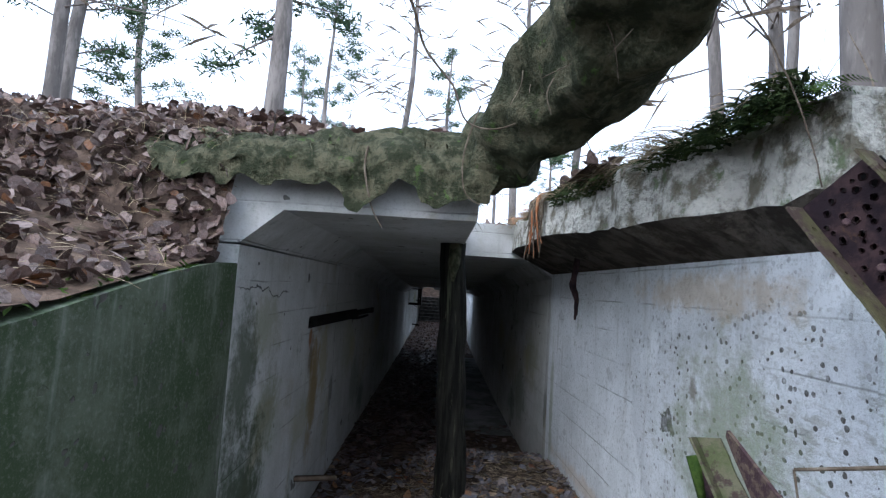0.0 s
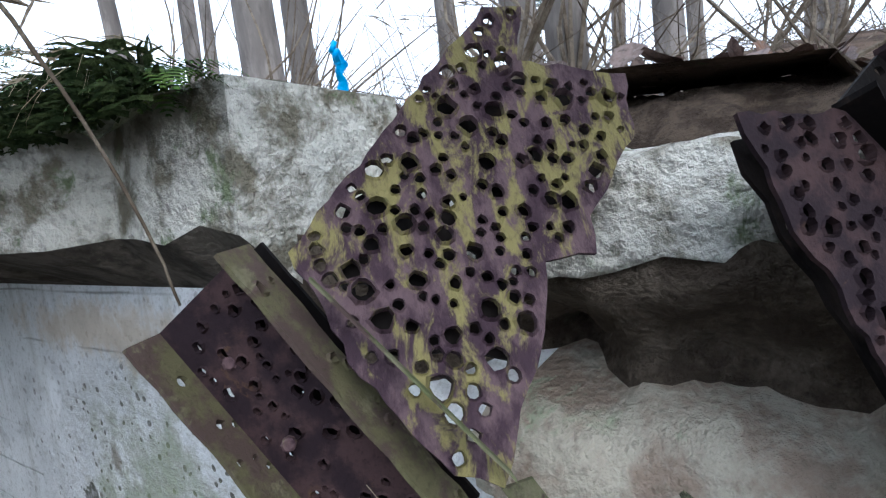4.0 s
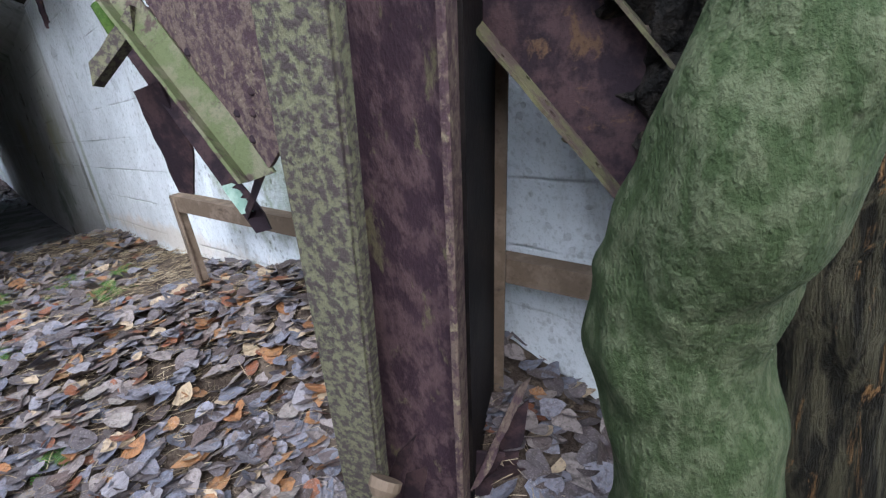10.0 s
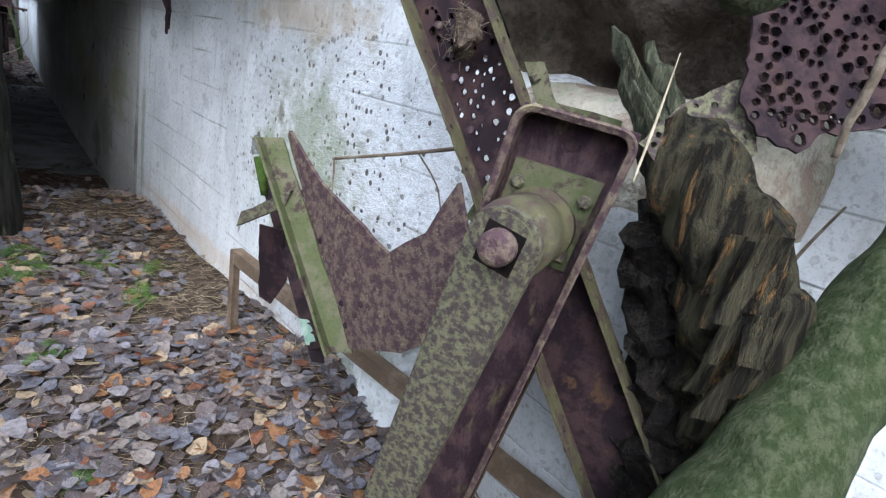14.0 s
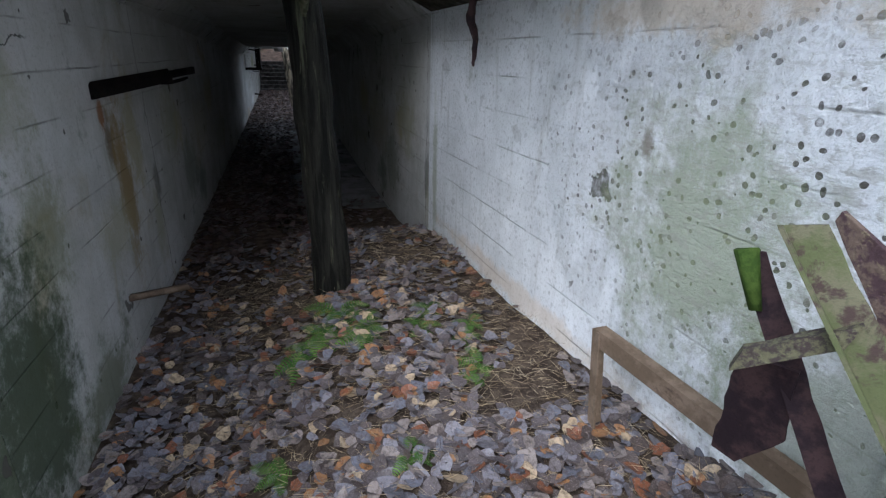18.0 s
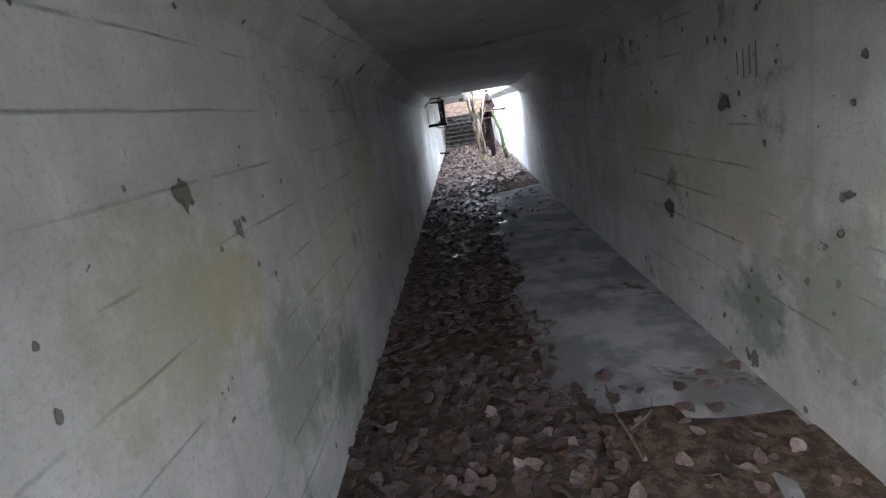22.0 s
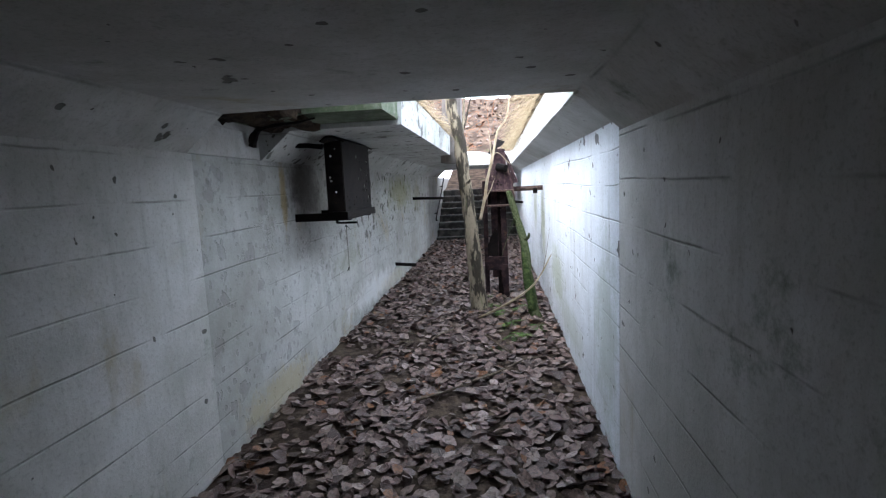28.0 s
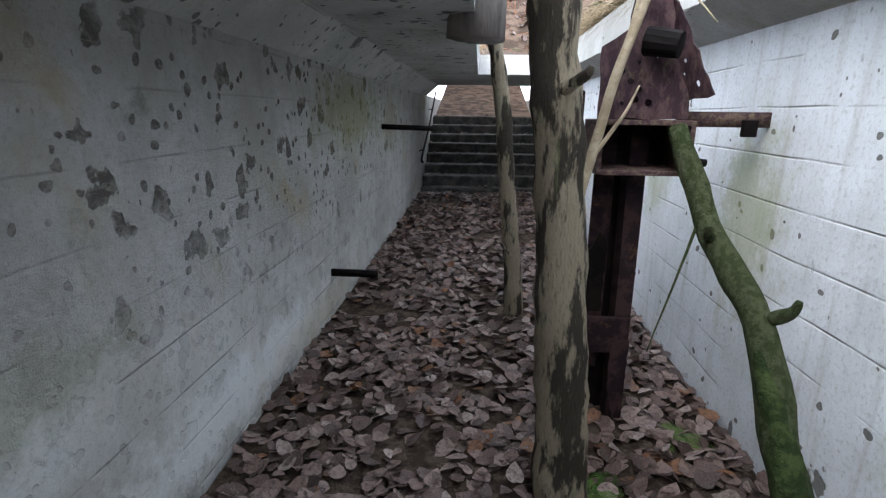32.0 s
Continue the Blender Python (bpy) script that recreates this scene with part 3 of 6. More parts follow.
wall("wall_right_back", CONCRETE_RIGHT, "white concrete wall behind the broken steel shield", -9.0, -5.30, lambda y: 2.62, lambda y: 3.0, -0.6, lambda y: 1.80)
wall("wall_right", CONCRETE, "dim white concrete wall of the covered passage", -0.796, 9.70, right_x, lambda y: 2.35, -0.4, lambda y: roof_z(y) - 0.17)
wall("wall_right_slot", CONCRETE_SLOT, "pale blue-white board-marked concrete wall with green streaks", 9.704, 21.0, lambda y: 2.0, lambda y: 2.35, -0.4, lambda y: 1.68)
tagged(part("wall_end", brick_bm((-0.3, -9.3, -0.4), (3.0, -9.0, 2.2)), CONCRETE_MOSSY), "mossy concrete wall closing the pit behind", "wall", kind="structure")


tagged(part("wall_left_upper", brick_bm((-0.3, 9.664, 1.634), (-0.008, 10.46, 2.25)), CONCRETE), "pale concrete wall under the roof opening", "wall", kind="structure")


def roof_ring(y, x0, x1, top, z=None, cham=(0.2, 0.17)):
    z = roof_z(y) if z is None else z
    cx, cz = cham
    return [(x0, y, z - cz), (x0 + cx, y, z), (0.5 * (x0 + x1), y, z + 0.005), (x1 - cx, y, z), (x1, y, z - cz), (x1 + 0.3, y, z - cz), (x1 + 0.3, y, top), (x0 - 0.3, y, top), (x0 - 0.3, y, z - cz)]


ceil = part("ceiling", loft_bm([roof_ring(y, 0.0, right_x(y), 2.45 if y < 8 else 2.1) for y in (-0.8, 1, 3, 5, 7, 8.2, 9.66)]), CONCRETE)
tagged(ceil, "low grey concrete roof with chamfered corners", "ceiling", kind="structure")


def half_roof(y, z, x1, top):
    return [(-0.3, y, z - 0.17), (0.0, y, z - 0.17), (0.2, y, z), (x1, y, z), (x1 + 0.01, y, top), (-0.3, y, top)]


slab = part("ceiling_slab_pit", loft_bm([half_roof(y, 2.14, 1.13, 2.42) for y in (-3.2, -2.4, -1.6, -0.803)]), CONCRETE)
tagged(slab, "concrete roof slab with a mossy broken front edge", "ceiling", kind="structure")
slab = part("ceiling_slab", loft_bm([half_roof(y, 1.8, 0.9, 2.03) for y in (10.45, 12, 14, 16, 17.9)]), CONCRETE_SLAB)
tagged(slab, "white concrete roof slab along the slot with shot marks", "ceiling", kind="structure")
ceil = part("ceiling_far", loft_bm([roof_ring(y, 0.0, 2.0, 2.03, 1.8) for y in (17.903, 19.2, 20.6)]), CONCRETE)
tagged(ceil, "concrete roof before the steps", "ceiling", kind="structure")


def lip_ring(y, inner, wall_x, low, high, top):
    return [(wall_x, y, low), (inner, y, high), (inner + 0.015, y, top), (wall_x + 0.35, y, top), (wall_x + 0.35, y, low)]


lip = part("ceiling_lip", loft_bm([lip_ring(y, 1.8, 2.0, 1.68, 1.79, 2.03) for y in (9.67, 12, 14, 16, 17.9)]), CONCRETE)
tagged(lip, "pale concrete roof lip along the open slot", "ceiling", kind="structure")
rings = []
for k in range(34):
    y = -0.803 - 3.5 * k / 33
    rag = smooth01((-2.2 - y) / 1.2)
    inner = 1.62 + 0.05 * noise.noise(Vector((y * 2, 0, 0))) + rag * (0.18 + 0.10 * noise.noise(Vector((y * 5, 1, 0))) + 0.20 * smooth01((-3.4 - y) / 0.6))
    rings.append(lip_ring(y, inner, right_x(y), 2.0, 2.19 - 0.05 * rag + 0.03 * rag * noise.noise(Vector((y * 7, 3, 0))), 2.42 + 0.04 * noise.noise(Vector((y * 3, 7, 0)))))
bm = loft_bm(rings)
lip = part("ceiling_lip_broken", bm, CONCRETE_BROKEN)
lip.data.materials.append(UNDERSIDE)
# Faces that look down take the darker brown.
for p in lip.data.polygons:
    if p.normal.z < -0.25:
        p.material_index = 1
tagged(lip, "broken concrete roof lip with a ragged mossy edge", "ceiling", kind="structure")
tagged(part("wall_shaft", brick_bm((-0.02, 10.0, 1.83), (0.88, 10.446, 2.3)), CONCRETE_MOSSY), "green mossy concrete edge of the roof opening", "wall", kind="structure")

# floor, litter and the ground of the wood
tagged(part("floor", brick_bm((-0.3, -3.9, -0.6), (3.0, 21.0, 0.0)), FLOOR_CONCRETE), "trodden grey concrete floor of the passage", "floor", kind="structure")
tagged(part("floor_pit", brick_bm((-0.3, -9.0, -0.6), (3.0, -3.904, -0.36)), FLOOR_CONCRETE), "earth-covered concrete floor of the open pit", "floor", kind="structure")


def sheet(name, xs, ys, height, material, skip=None, label="", category="ground", kind="structure", skirt=None):
    verts = [(x, y, height(x, y)) for y in ys for x in xs]
    w = len(xs)
    faces = []
    for j in range(len(ys) - 1):
        for k in range(w - 1):
            if skip and skip(0.5 * (xs[k] + xs[k + 1]), 0.5 * (ys[j] + ys[j + 1])):
                continue
            faces.append((j * w + k, j * w + k + 1, (j + 1) * w + k + 1, (j + 1) * w + k))
    ob = raw(name, verts, faces, material, smooth=True)
    return tagged(ob, label, category, kind=kind)


def leaf_edge(y):
    """How far the leaf litter reaches from the left wall."""
    inside = smooth01((y - 0.6) / 0.8) * (1 - smooth01((y - 7.6) / 1.0))
    return 2.65 - inside * (1.62 + 0.22 * noise.noise(Vector((0, y * 1.3, 2))) + 0.10 * noise.noise(Vector((0, y * 4, 2))))


xs = list(np.arange(0.0, 2.66, 0.09))
ys = list(np.arange(-8.9, 20.0, 0.12))
tagged(sheet("litter", xs, ys, lambda x, y: litter_z(x, y) - (0.006 if x < leaf_edge(y) else 0.06), SOIL, lambda x, y: x > leaf_edge(y) + 0.1), "dark leaf mould over the passage floor", "ground", kind="structure")


def dug(x, y):
    """Where the passage lies open to the sky."""
    if -0.02 < x < 2.65 and -9.2 < y < -3.2:
        return True
    if 1.13 < x < 1.66 and -3.3 < y < -0.8:
        return True
    if 0.9 < x < 1.8 and 9.66 < y < 17.9:
        return True
    if 0.0 < x < 0.95 and 9.66 < y < 10.45:
        return True
    return 0.0 < x < 2.0 and 20.6 < y < 27


gx = sorted(set([-70, -45, -28, -18, -12, -8, -6, -4.8, -4, -3.4, -2.9, -2.4, -2.0, -1.7, -1.4, -1.1, -0.85, -0.6, -0.4, -0.2, -0.02, 0.45, 0.9, 1.13, 1.4, 1.66, 1.8, 2.0, 2.3, 2.65, 2.9, 3.2, 3.6, 4, 4.5, 5.2, 6, 7, 8.5, 10, 13, 17, 23, 32, 50, 75]))
gy = sorted(set([-70, -45, -30, -20, -14, -11, -9.2] + [round(v, 2) for v in np.arange(-8.8, 20.5, 0.3)] + [-3.2, -0.8, 9.66, 10.45, 17.9, 20.6, 21.2, 22, 23, 24.5, 27, 31, 36, 44, 60, 85]))
tagged(sheet("ground", gx, gy, ground_z, FOREST_FLOOR, dug, "wooded ground strewn with brown leaves"), category="ground")

# steps
stair = thing("staircase", "dark damp worn steps strewn with leaves", "stairs", at=(1, 19.4, 0))
for k in range(8):
    z0, y0 = 0.02 + 0.157 * k, 19.5 + 0.31 * k
    part("step", brick_bm((0.01, y0, z0 - 0.4), (1.99, y0 + 0.36, z0 + 0.157), 0.03, 0.012), STEP_STONE, stair)
stair.matrix_world = Matrix.Identity(4)
rail = thing("handrail", "thin black iron handrail on the white wall", "handrail")
part("bar", limb_bm([(0.10, 19.1, 0.62), (0.07, 19.2, 0.68), (0.07, 20.4, 1.15), (0.07, 21.6, 1.72)], [0.016, 0.016], 4, 8), RUST_BLACK, rail)
for y, z in ((19.5, 0.8), (21.0, 1.43)):
    part("bracket", tube_bm([(-0.02, y, z - 0.05), (0.07, y, z - 0.02)], 0.01, 6), RUST_BLACK, rail)
tagged(sheet("ground_path", list(np.arange(0, 2.01, 0.25)), [21.95, 22.5, 23, 24, 25, 26, 27.2], lambda x, y: 1.275 + 0.22 * max(0, y - 22.4) + 0.03 * noise.noise(Vector((x * 3, y * 3, 0))), FOREST_FLOOR), "leaf-covered path above the steps", "ground", kind="structure")
wall("wall_left_stair", CONCRETE, "pale concrete wall beside the steps", 21.004, 24.0, lambda y: -0.003, lambda y: -0.3, -0.4, lambda y: 1.63)
wall("wall_right_stair", CONCRETE, "pale concrete wall beside the steps", 21.004, 24.0, lambda y: 2.0, lambda y: 2.35, -0.4, lambda y: 1.63)

# ------------------------------------------------------ perforated plates and steel sections
def shot_holes(outline, count, rng, sizes, gap=1.25, margin=0.012):
    """Round holes strewn over an outline, none touching."""
    xs_, ys_ = [p[0] for p in outline], [p[1] for p in outline]

    def inside(x, y):
        odd = False
        for (a, b), (c, d) in zip(outline, outline[1:] + outline[:1]):
            if (b > y) != (d > y) and x < (c - a) * (y - b) / (d - b) + a:
                odd = not odd
        return odd

    def rim(x, y):
        best = 9.0
        for p, q in zip(outline, outline[1:] + outline[:1]):
            a, b, c = Vector(p), Vector(q), Vector((x, y))
            t = max(0, min(1, (c - a).dot(b - a) / max(1e-9, (b - a).length_squared)))
            best = min(best, (c - a.lerp(b, t)).length)
        return best

    out = []
    for _ in range(count * 60):
        if len(out) >= count:
            break
        x, y = rng.uniform(min(xs_), max(xs_)), rng.uniform(min(ys_), max(ys_))
        r = rng.choice(sizes) * rng.uniform(0.85, 1.15)
        if inside(x, y) and rim(x, y) > r + margin * 0.5 and all(math.hypot(x - a, y - b) > (r + c) * gap for a, b, c in out):
            out.append((x, y, r))
    return out


def ragged(outline, rng, step=0.02, amount=0.004):
    """An outline with its sides broken up."""
    out = []
    for p, q in zip(outline, outline[1:] + outline[:1]):
        a, b = Vector(p), Vector(q)
        n = max(1, int((b - a).length / step))
        side = Vector((a.y - b.y, b.x - a.x)).normalized()
        for k in range(n):
            out.append(tuple(a.lerp(b, k / n) + side * (rng.uniform(-amount, amount) if k else 0)))
    return out


def sheet_steel_bm(outline, holes, o, u, v, thick=0.006, bend=0.0, rng=None, burr=None):
    """A steel sheet in the plane of u and v at o, with real holes and thickness; bend bows it."""
    o, u, v = Vector(o), Vector(u).normalized(), Vector(v).normalized()
    n = u.cross(v).normalized()
    bm = bmesh.new()
    edges = []
    rings = [list(outline)]
    for x, y, r in holes:
        k = 9
        f = rng.uniform(0, 6.28) if rng else 0
        rings.append([(x + r * (1 + (rng.uniform(-0.18, 0.18) if rng else 0)) * math.cos(f + 6.2832 * j / k), y + r * (1 + (rng.uniform(-0.18, 0.18) if rng else 0)) * math.sin(f + 6.2832 * j / k)) for j in range(k)])
    round_holes = []
    for ring in rings:
        vs = [bm.verts.new((x, y, 0)) for x, y in ring]
        round_holes.append(vs)
        edges += [bm.edges.new((a, b)) for a, b in zip(vs, vs[1:] + vs[:1])]
    bmesh.ops.triangle_fill(bm, use_beauty=True, use_dissolve=False, edges=edges, normal=(0, 0, 1))
    bmesh.ops.recalc_face_normals(bm, faces=bm.faces[:])
    low = bm.faces[:]
    more = bmesh.ops.duplicate(bm, geom=bm.verts[:] + bm.edges[:] + bm.faces[:])
    for g in more["geom"]:
        if isinstance(g, bmesh.types.BMVert):
            g.co.z += thick
    pairs = more["vert_map"]
    for e in [e for e in bm.edges if len(e.link_faces) == 1 and e.link_faces[0] in low]:
        a, b = e.verts
        if a in pairs and b in pairs:
            bm.faces.new((a, b, pairs[b], pairs[a]))
    bmesh.ops.recalc_face_normals(bm, faces=bm.faces[:])
    if burr is not None:
        face, s = (thick, 1) if n.dot(Vector(burr)) > 0 else (0.0, -1)
        for ring, vs, (hx, hy, r) in zip(rings[1:], round_holes[1:], holes):
            k, lift = len(ring), r * rng.uniform(0.25, 0.8)
            loops = [[], [], [pairs[v] if s > 0 else v for v in vs]]
            for rx_, ry_ in ring:
                dx, dy = rx_ - hx, ry_ - hy
                up = lift * rng.uniform(0.35, 1.25)
                for loop, f, z in zip(loops, (1.42, 1.06), (face - s * 0.0006, face + s * up)):
                    loop.append(bm.verts.new((hx + dx * f, hy + dy * f, z)))
            for a, b in zip(loops[:-1], loops[1:]):
                for j in range(k):
                    q = (j + 1) % k
                    bm.faces.new((a[j], a[q], b[q], b[j]) if s > 0 else (a[j], b[j], b[q], a[q]))
    for w in bm.verts:
        x, y, z = w.co
        w.co = o + u * x + v * y + n * (z + bend * (x * x + 0.4 * y * y))
    return bm


def strip_bm(a, b, across, width, out, thick, rng=None, notch=0.0, cuts=14):
    """A flat bar from a to b; across its width a ragged rim may be eaten away."""
    a, b, across, out = Vector(a), Vector(b), Vector(across).normalized(), Vector(out).normalized()
    rows = []
    for k in range(cuts + 1):
        p = a.lerp(b, k / cuts)
        w = width - (max(0.0, rng.gauss(0.0, notch)) if rng and notch else 0.0)
        rows.append([p, p + across * w, p + across * w + out * thick, p + out * thick])
    return loft_bm(rows)


def channel(parent, a, b, across, width, out, depth, thick, mats, rng, holes=0, names=("web", "flange"), flange_notch=0.0, sizes=(0.006, 0.008), flange_holes=0, back=0.0):
    """A U-section from a to b: its web spans across, its flanges stand out on both sides."""
    a, b = Vector(a), Vector(b)
    way = (b - a).normalized()
    across = (Vector(across) - way * Vector(across).dot(way)).normalized()
    out = Vector(out)
    out = (out - way * out.dot(way) - across * out.dot(across)).normalized()
    length = (b - a).length
    outline = [(0, 0), (length, 0), (length, width), (0, width)]
    reach = min(length, 0.92)
    pierced = shot_holes([(0, 0), (reach, 0), (reach, width), (0, width)], holes, rng, sizes) if holes else []
    part(names[0], sheet_steel_bm(outline, pierced, a - across * width / 2, way, across, thick, 0, rng, out), mats[0], parent)
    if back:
        # Black sheet added behind the web so that its holes look dark.
        backing_outline = [(0, 0), (back, 0), (back, width), (0, width)]
        part("inner_skin", sheet_steel_bm(backing_outline, shot_holes(backing_outline, 9, rng, sizes), a - across * width / 2 - out * 0.035, way, across, thick, 0, rng), RUST_BLACK, parent)
    for s in (-1, 1):
        foot = a + across * (s * (width / 2 + (thick if s > 0 else 0)))
        if flange_holes:
            rim = ragged([(0, 0), (length, 0), (length, depth), (0, depth)], rng, 0.03, 0.003)
            pierced = shot_holes([(0, 0), (length, 0), (length, depth), (0, depth)], flange_holes, rng, sizes, margin=0.004)
            part(names[1], sheet_steel_bm(rim, pierced, foot, way, out, thick, 0, rng, across * s), mats[1], parent)
        else:
            part(names[1], strip_bm(foot, foot + way * length, out, depth, across * -s, thick, rng, flange_notch, max(4, int(length / 0.03))), mats[1], parent)


def bolt_bm(at, way, r=0.012, high=0.012, sides=6):
    at, way = Vector(at), Vector(way).normalized()
    return tube_bm([at - way * 0.004, at + way * high * 0.7, at + way * high], [r, r, r * 0.7], sides)


rng = random.Random(21)
TOWARD = Vector((-0.74, -0.66, 0.12)).normalized()

# the channel beam that leans over the pit
beam = thing("perforated_channel_beam", "rusty shot-holed steel channel leaning against the shield, pine needles caught inside", "steel beam")
channel(beam, (1.806, -4.555, 2.09), (2.212, -5.418, 0.75), (0.032, -0.093, 0.095), 0.165, TOWARD, 0.058, 0.006, (RUST, RUST_OLIVE), rng, 150, flange_notch=0.006, sizes=(0.0045, 0.006, 0.0075), flange_holes=34, back=0.40)
for k in range(5):
    p = Vector((1.80, -4.60, 2.02)).lerp(Vector((1.87, -4.86, 1.63)), k / 4) + TOWARD * 0.008
    part("rivet", bolt_bm(p + Vector((0.02, 0.03, -0.02)), TOWARD, 0.009, 0.006, 8), RUST_PURPLE, beam)
needles = []
for k in range(90):
    c = Vector((1.85, -4.78, 1.80)) + TOWARD * rng.uniform(0.01, 0.035) + Vector((rng.gauss(0, 0.014), rng.gauss(0, 0.02), rng.gauss(0, 0.034)))
    d = Vector((rng.gauss(0, 1), rng.gauss(0, 1), rng.gauss(0, 1))).normalized() * rng.uniform(0.008, 0.022)
    needles.append(tube_bm([c - d, c + d], 0.0006, 3))
bm = bmesh.new()
bmesh.ops.create_icosphere(bm, subdivisions=3, radius=1.0)
for v in bm.verts:
    p = Vector((1.855, -4.79, 1.79)) + Vector((v.co.x * 0.024, v.co.y * 0.034, v.co.z * 0.045)) + TOWARD * 0.004
    v.co = p + noise.noise_vector(p * 38) * 0.02 + noise.noise_vector(p * 110) * 0.008
tagged(part("leaf_mould_clod", bm, SOIL, smooth=True), "clod of brown leaf mould caught in the channel", "soil")
tagged(part("pine_needles", join_bm(*needles), TWIG), "tuft of dry pine needles caught in the channel", "needles", kind="stuff")

# the curved shield plate
shield = thing("shot_shield", "purple-brown rusted armour sheet riddled with bullet holes, yellow lichen", "steel plate")
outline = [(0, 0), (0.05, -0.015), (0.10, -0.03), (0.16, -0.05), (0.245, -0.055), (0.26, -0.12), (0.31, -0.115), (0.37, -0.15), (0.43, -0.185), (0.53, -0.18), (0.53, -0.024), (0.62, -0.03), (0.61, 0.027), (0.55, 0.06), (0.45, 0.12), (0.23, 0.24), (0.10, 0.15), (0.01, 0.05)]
rim = ragged(outline, rng, 0.018, 0.004)
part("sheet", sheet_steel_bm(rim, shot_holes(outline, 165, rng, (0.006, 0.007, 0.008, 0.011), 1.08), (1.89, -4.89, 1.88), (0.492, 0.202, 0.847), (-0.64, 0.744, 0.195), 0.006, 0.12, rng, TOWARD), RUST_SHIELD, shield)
# Added black backing stands for the shade between shield and concrete.
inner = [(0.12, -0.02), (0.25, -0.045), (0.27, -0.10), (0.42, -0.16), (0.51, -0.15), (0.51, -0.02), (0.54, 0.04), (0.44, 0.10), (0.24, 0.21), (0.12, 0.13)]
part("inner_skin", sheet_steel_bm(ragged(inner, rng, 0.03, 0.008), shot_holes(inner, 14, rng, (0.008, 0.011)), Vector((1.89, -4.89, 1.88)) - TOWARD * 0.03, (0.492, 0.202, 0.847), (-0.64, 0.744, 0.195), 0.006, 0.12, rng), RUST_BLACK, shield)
part("rib", strip_bm((1.885, -4.905, 1.90), (1.83, -4.72, 2.10), TOWARD, 0.02, (0.5, 0.6, 0.6), 0.006, rng, 0.003), RUST_GREEN, shield)

# the second, torn plate with its dark channel
torn = thing("torn_shot_plate", "dark brown torn armour plate full of bullet holes", "steel plate")
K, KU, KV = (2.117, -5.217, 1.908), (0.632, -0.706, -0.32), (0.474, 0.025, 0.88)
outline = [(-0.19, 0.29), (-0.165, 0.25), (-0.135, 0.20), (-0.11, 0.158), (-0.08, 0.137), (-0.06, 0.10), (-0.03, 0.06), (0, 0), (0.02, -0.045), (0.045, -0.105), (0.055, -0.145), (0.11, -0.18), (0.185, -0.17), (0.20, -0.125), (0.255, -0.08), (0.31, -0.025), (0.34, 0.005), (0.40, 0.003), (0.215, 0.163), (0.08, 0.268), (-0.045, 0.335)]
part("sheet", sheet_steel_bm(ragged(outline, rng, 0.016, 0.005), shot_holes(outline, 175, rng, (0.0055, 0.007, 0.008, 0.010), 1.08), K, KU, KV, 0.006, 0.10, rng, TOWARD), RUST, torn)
# Another black sheet added, to darken the torn plate's holes.
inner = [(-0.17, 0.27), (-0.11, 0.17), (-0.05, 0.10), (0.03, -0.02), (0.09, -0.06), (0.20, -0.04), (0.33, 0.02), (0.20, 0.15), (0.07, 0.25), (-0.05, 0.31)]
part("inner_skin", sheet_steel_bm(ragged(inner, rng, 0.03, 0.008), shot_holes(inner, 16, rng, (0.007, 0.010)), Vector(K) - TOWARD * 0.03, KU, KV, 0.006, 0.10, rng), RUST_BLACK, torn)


def on_torn(x, y, z=0.0):
    u, v = Vector(KU).normalized(), Vector(KV).normalized()
    return Vector(K) + u * x + v * y - u.cross(v).normalized() * z


lip_out = -(Vector(KU).cross(Vector(KV))).normalized()
if lip_out.dot(TOWARD) < 0:
    lip_out = -lip_out
part("flange", strip_bm(on_torn(-0.05, 0.34), on_torn(0.405, 0.002), lip_out, 0.06, (0.2, 0.2, 0.9), 0.007, rng, 0.016, 30), RUST_BLACK, torn)
part("web", sheet_steel_bm([(0.0, 0.0), (0.57, 0.0), (0.57, 0.115), (0.0, 0.115)], shot_holes([(0, 0), (0.57, 0), (0.57, 0.115), (0, 0.115)], 10, rng, (0.005, 0.007)), on_torn(-0.05, 0.345), on_torn(0.40, 0.006) - on_torn(-0.05, 0.34), on_torn(0.10, 0.44) - on_torn(0.03, 0.345), 0.006, 0, rng), RUST_BLACK, torn)
part("flange", strip_bm(on_torn(0.02, 0.44), on_torn(0.47, 0.10), lip_out, 0.06, (0.2, 0.2, 0.9), 0.007, rng, 0.004, 22), RUST, torn)
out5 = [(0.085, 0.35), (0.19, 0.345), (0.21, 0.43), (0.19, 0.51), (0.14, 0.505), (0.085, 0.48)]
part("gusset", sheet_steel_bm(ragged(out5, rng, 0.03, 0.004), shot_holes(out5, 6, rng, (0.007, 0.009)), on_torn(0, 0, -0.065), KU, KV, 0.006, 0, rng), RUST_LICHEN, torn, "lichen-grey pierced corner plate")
part("strut", strip_bm(on_torn(0.36, 0.02, -0.01), on_torn(0.40, 0.10, -0.02), lip_out, 0.02, (0.6, -0.5, 0), 0.008), RUST_PAINT, torn)
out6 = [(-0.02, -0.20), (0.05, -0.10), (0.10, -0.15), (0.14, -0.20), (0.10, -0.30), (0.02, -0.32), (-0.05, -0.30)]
frag = thing("torn_plate_fragment", "yellowish rusted plate fragment with bullet holes", "steel plate")
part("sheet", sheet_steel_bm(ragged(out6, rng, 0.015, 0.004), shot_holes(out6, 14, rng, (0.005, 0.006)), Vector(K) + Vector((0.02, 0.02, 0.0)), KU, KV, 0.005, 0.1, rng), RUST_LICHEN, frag)

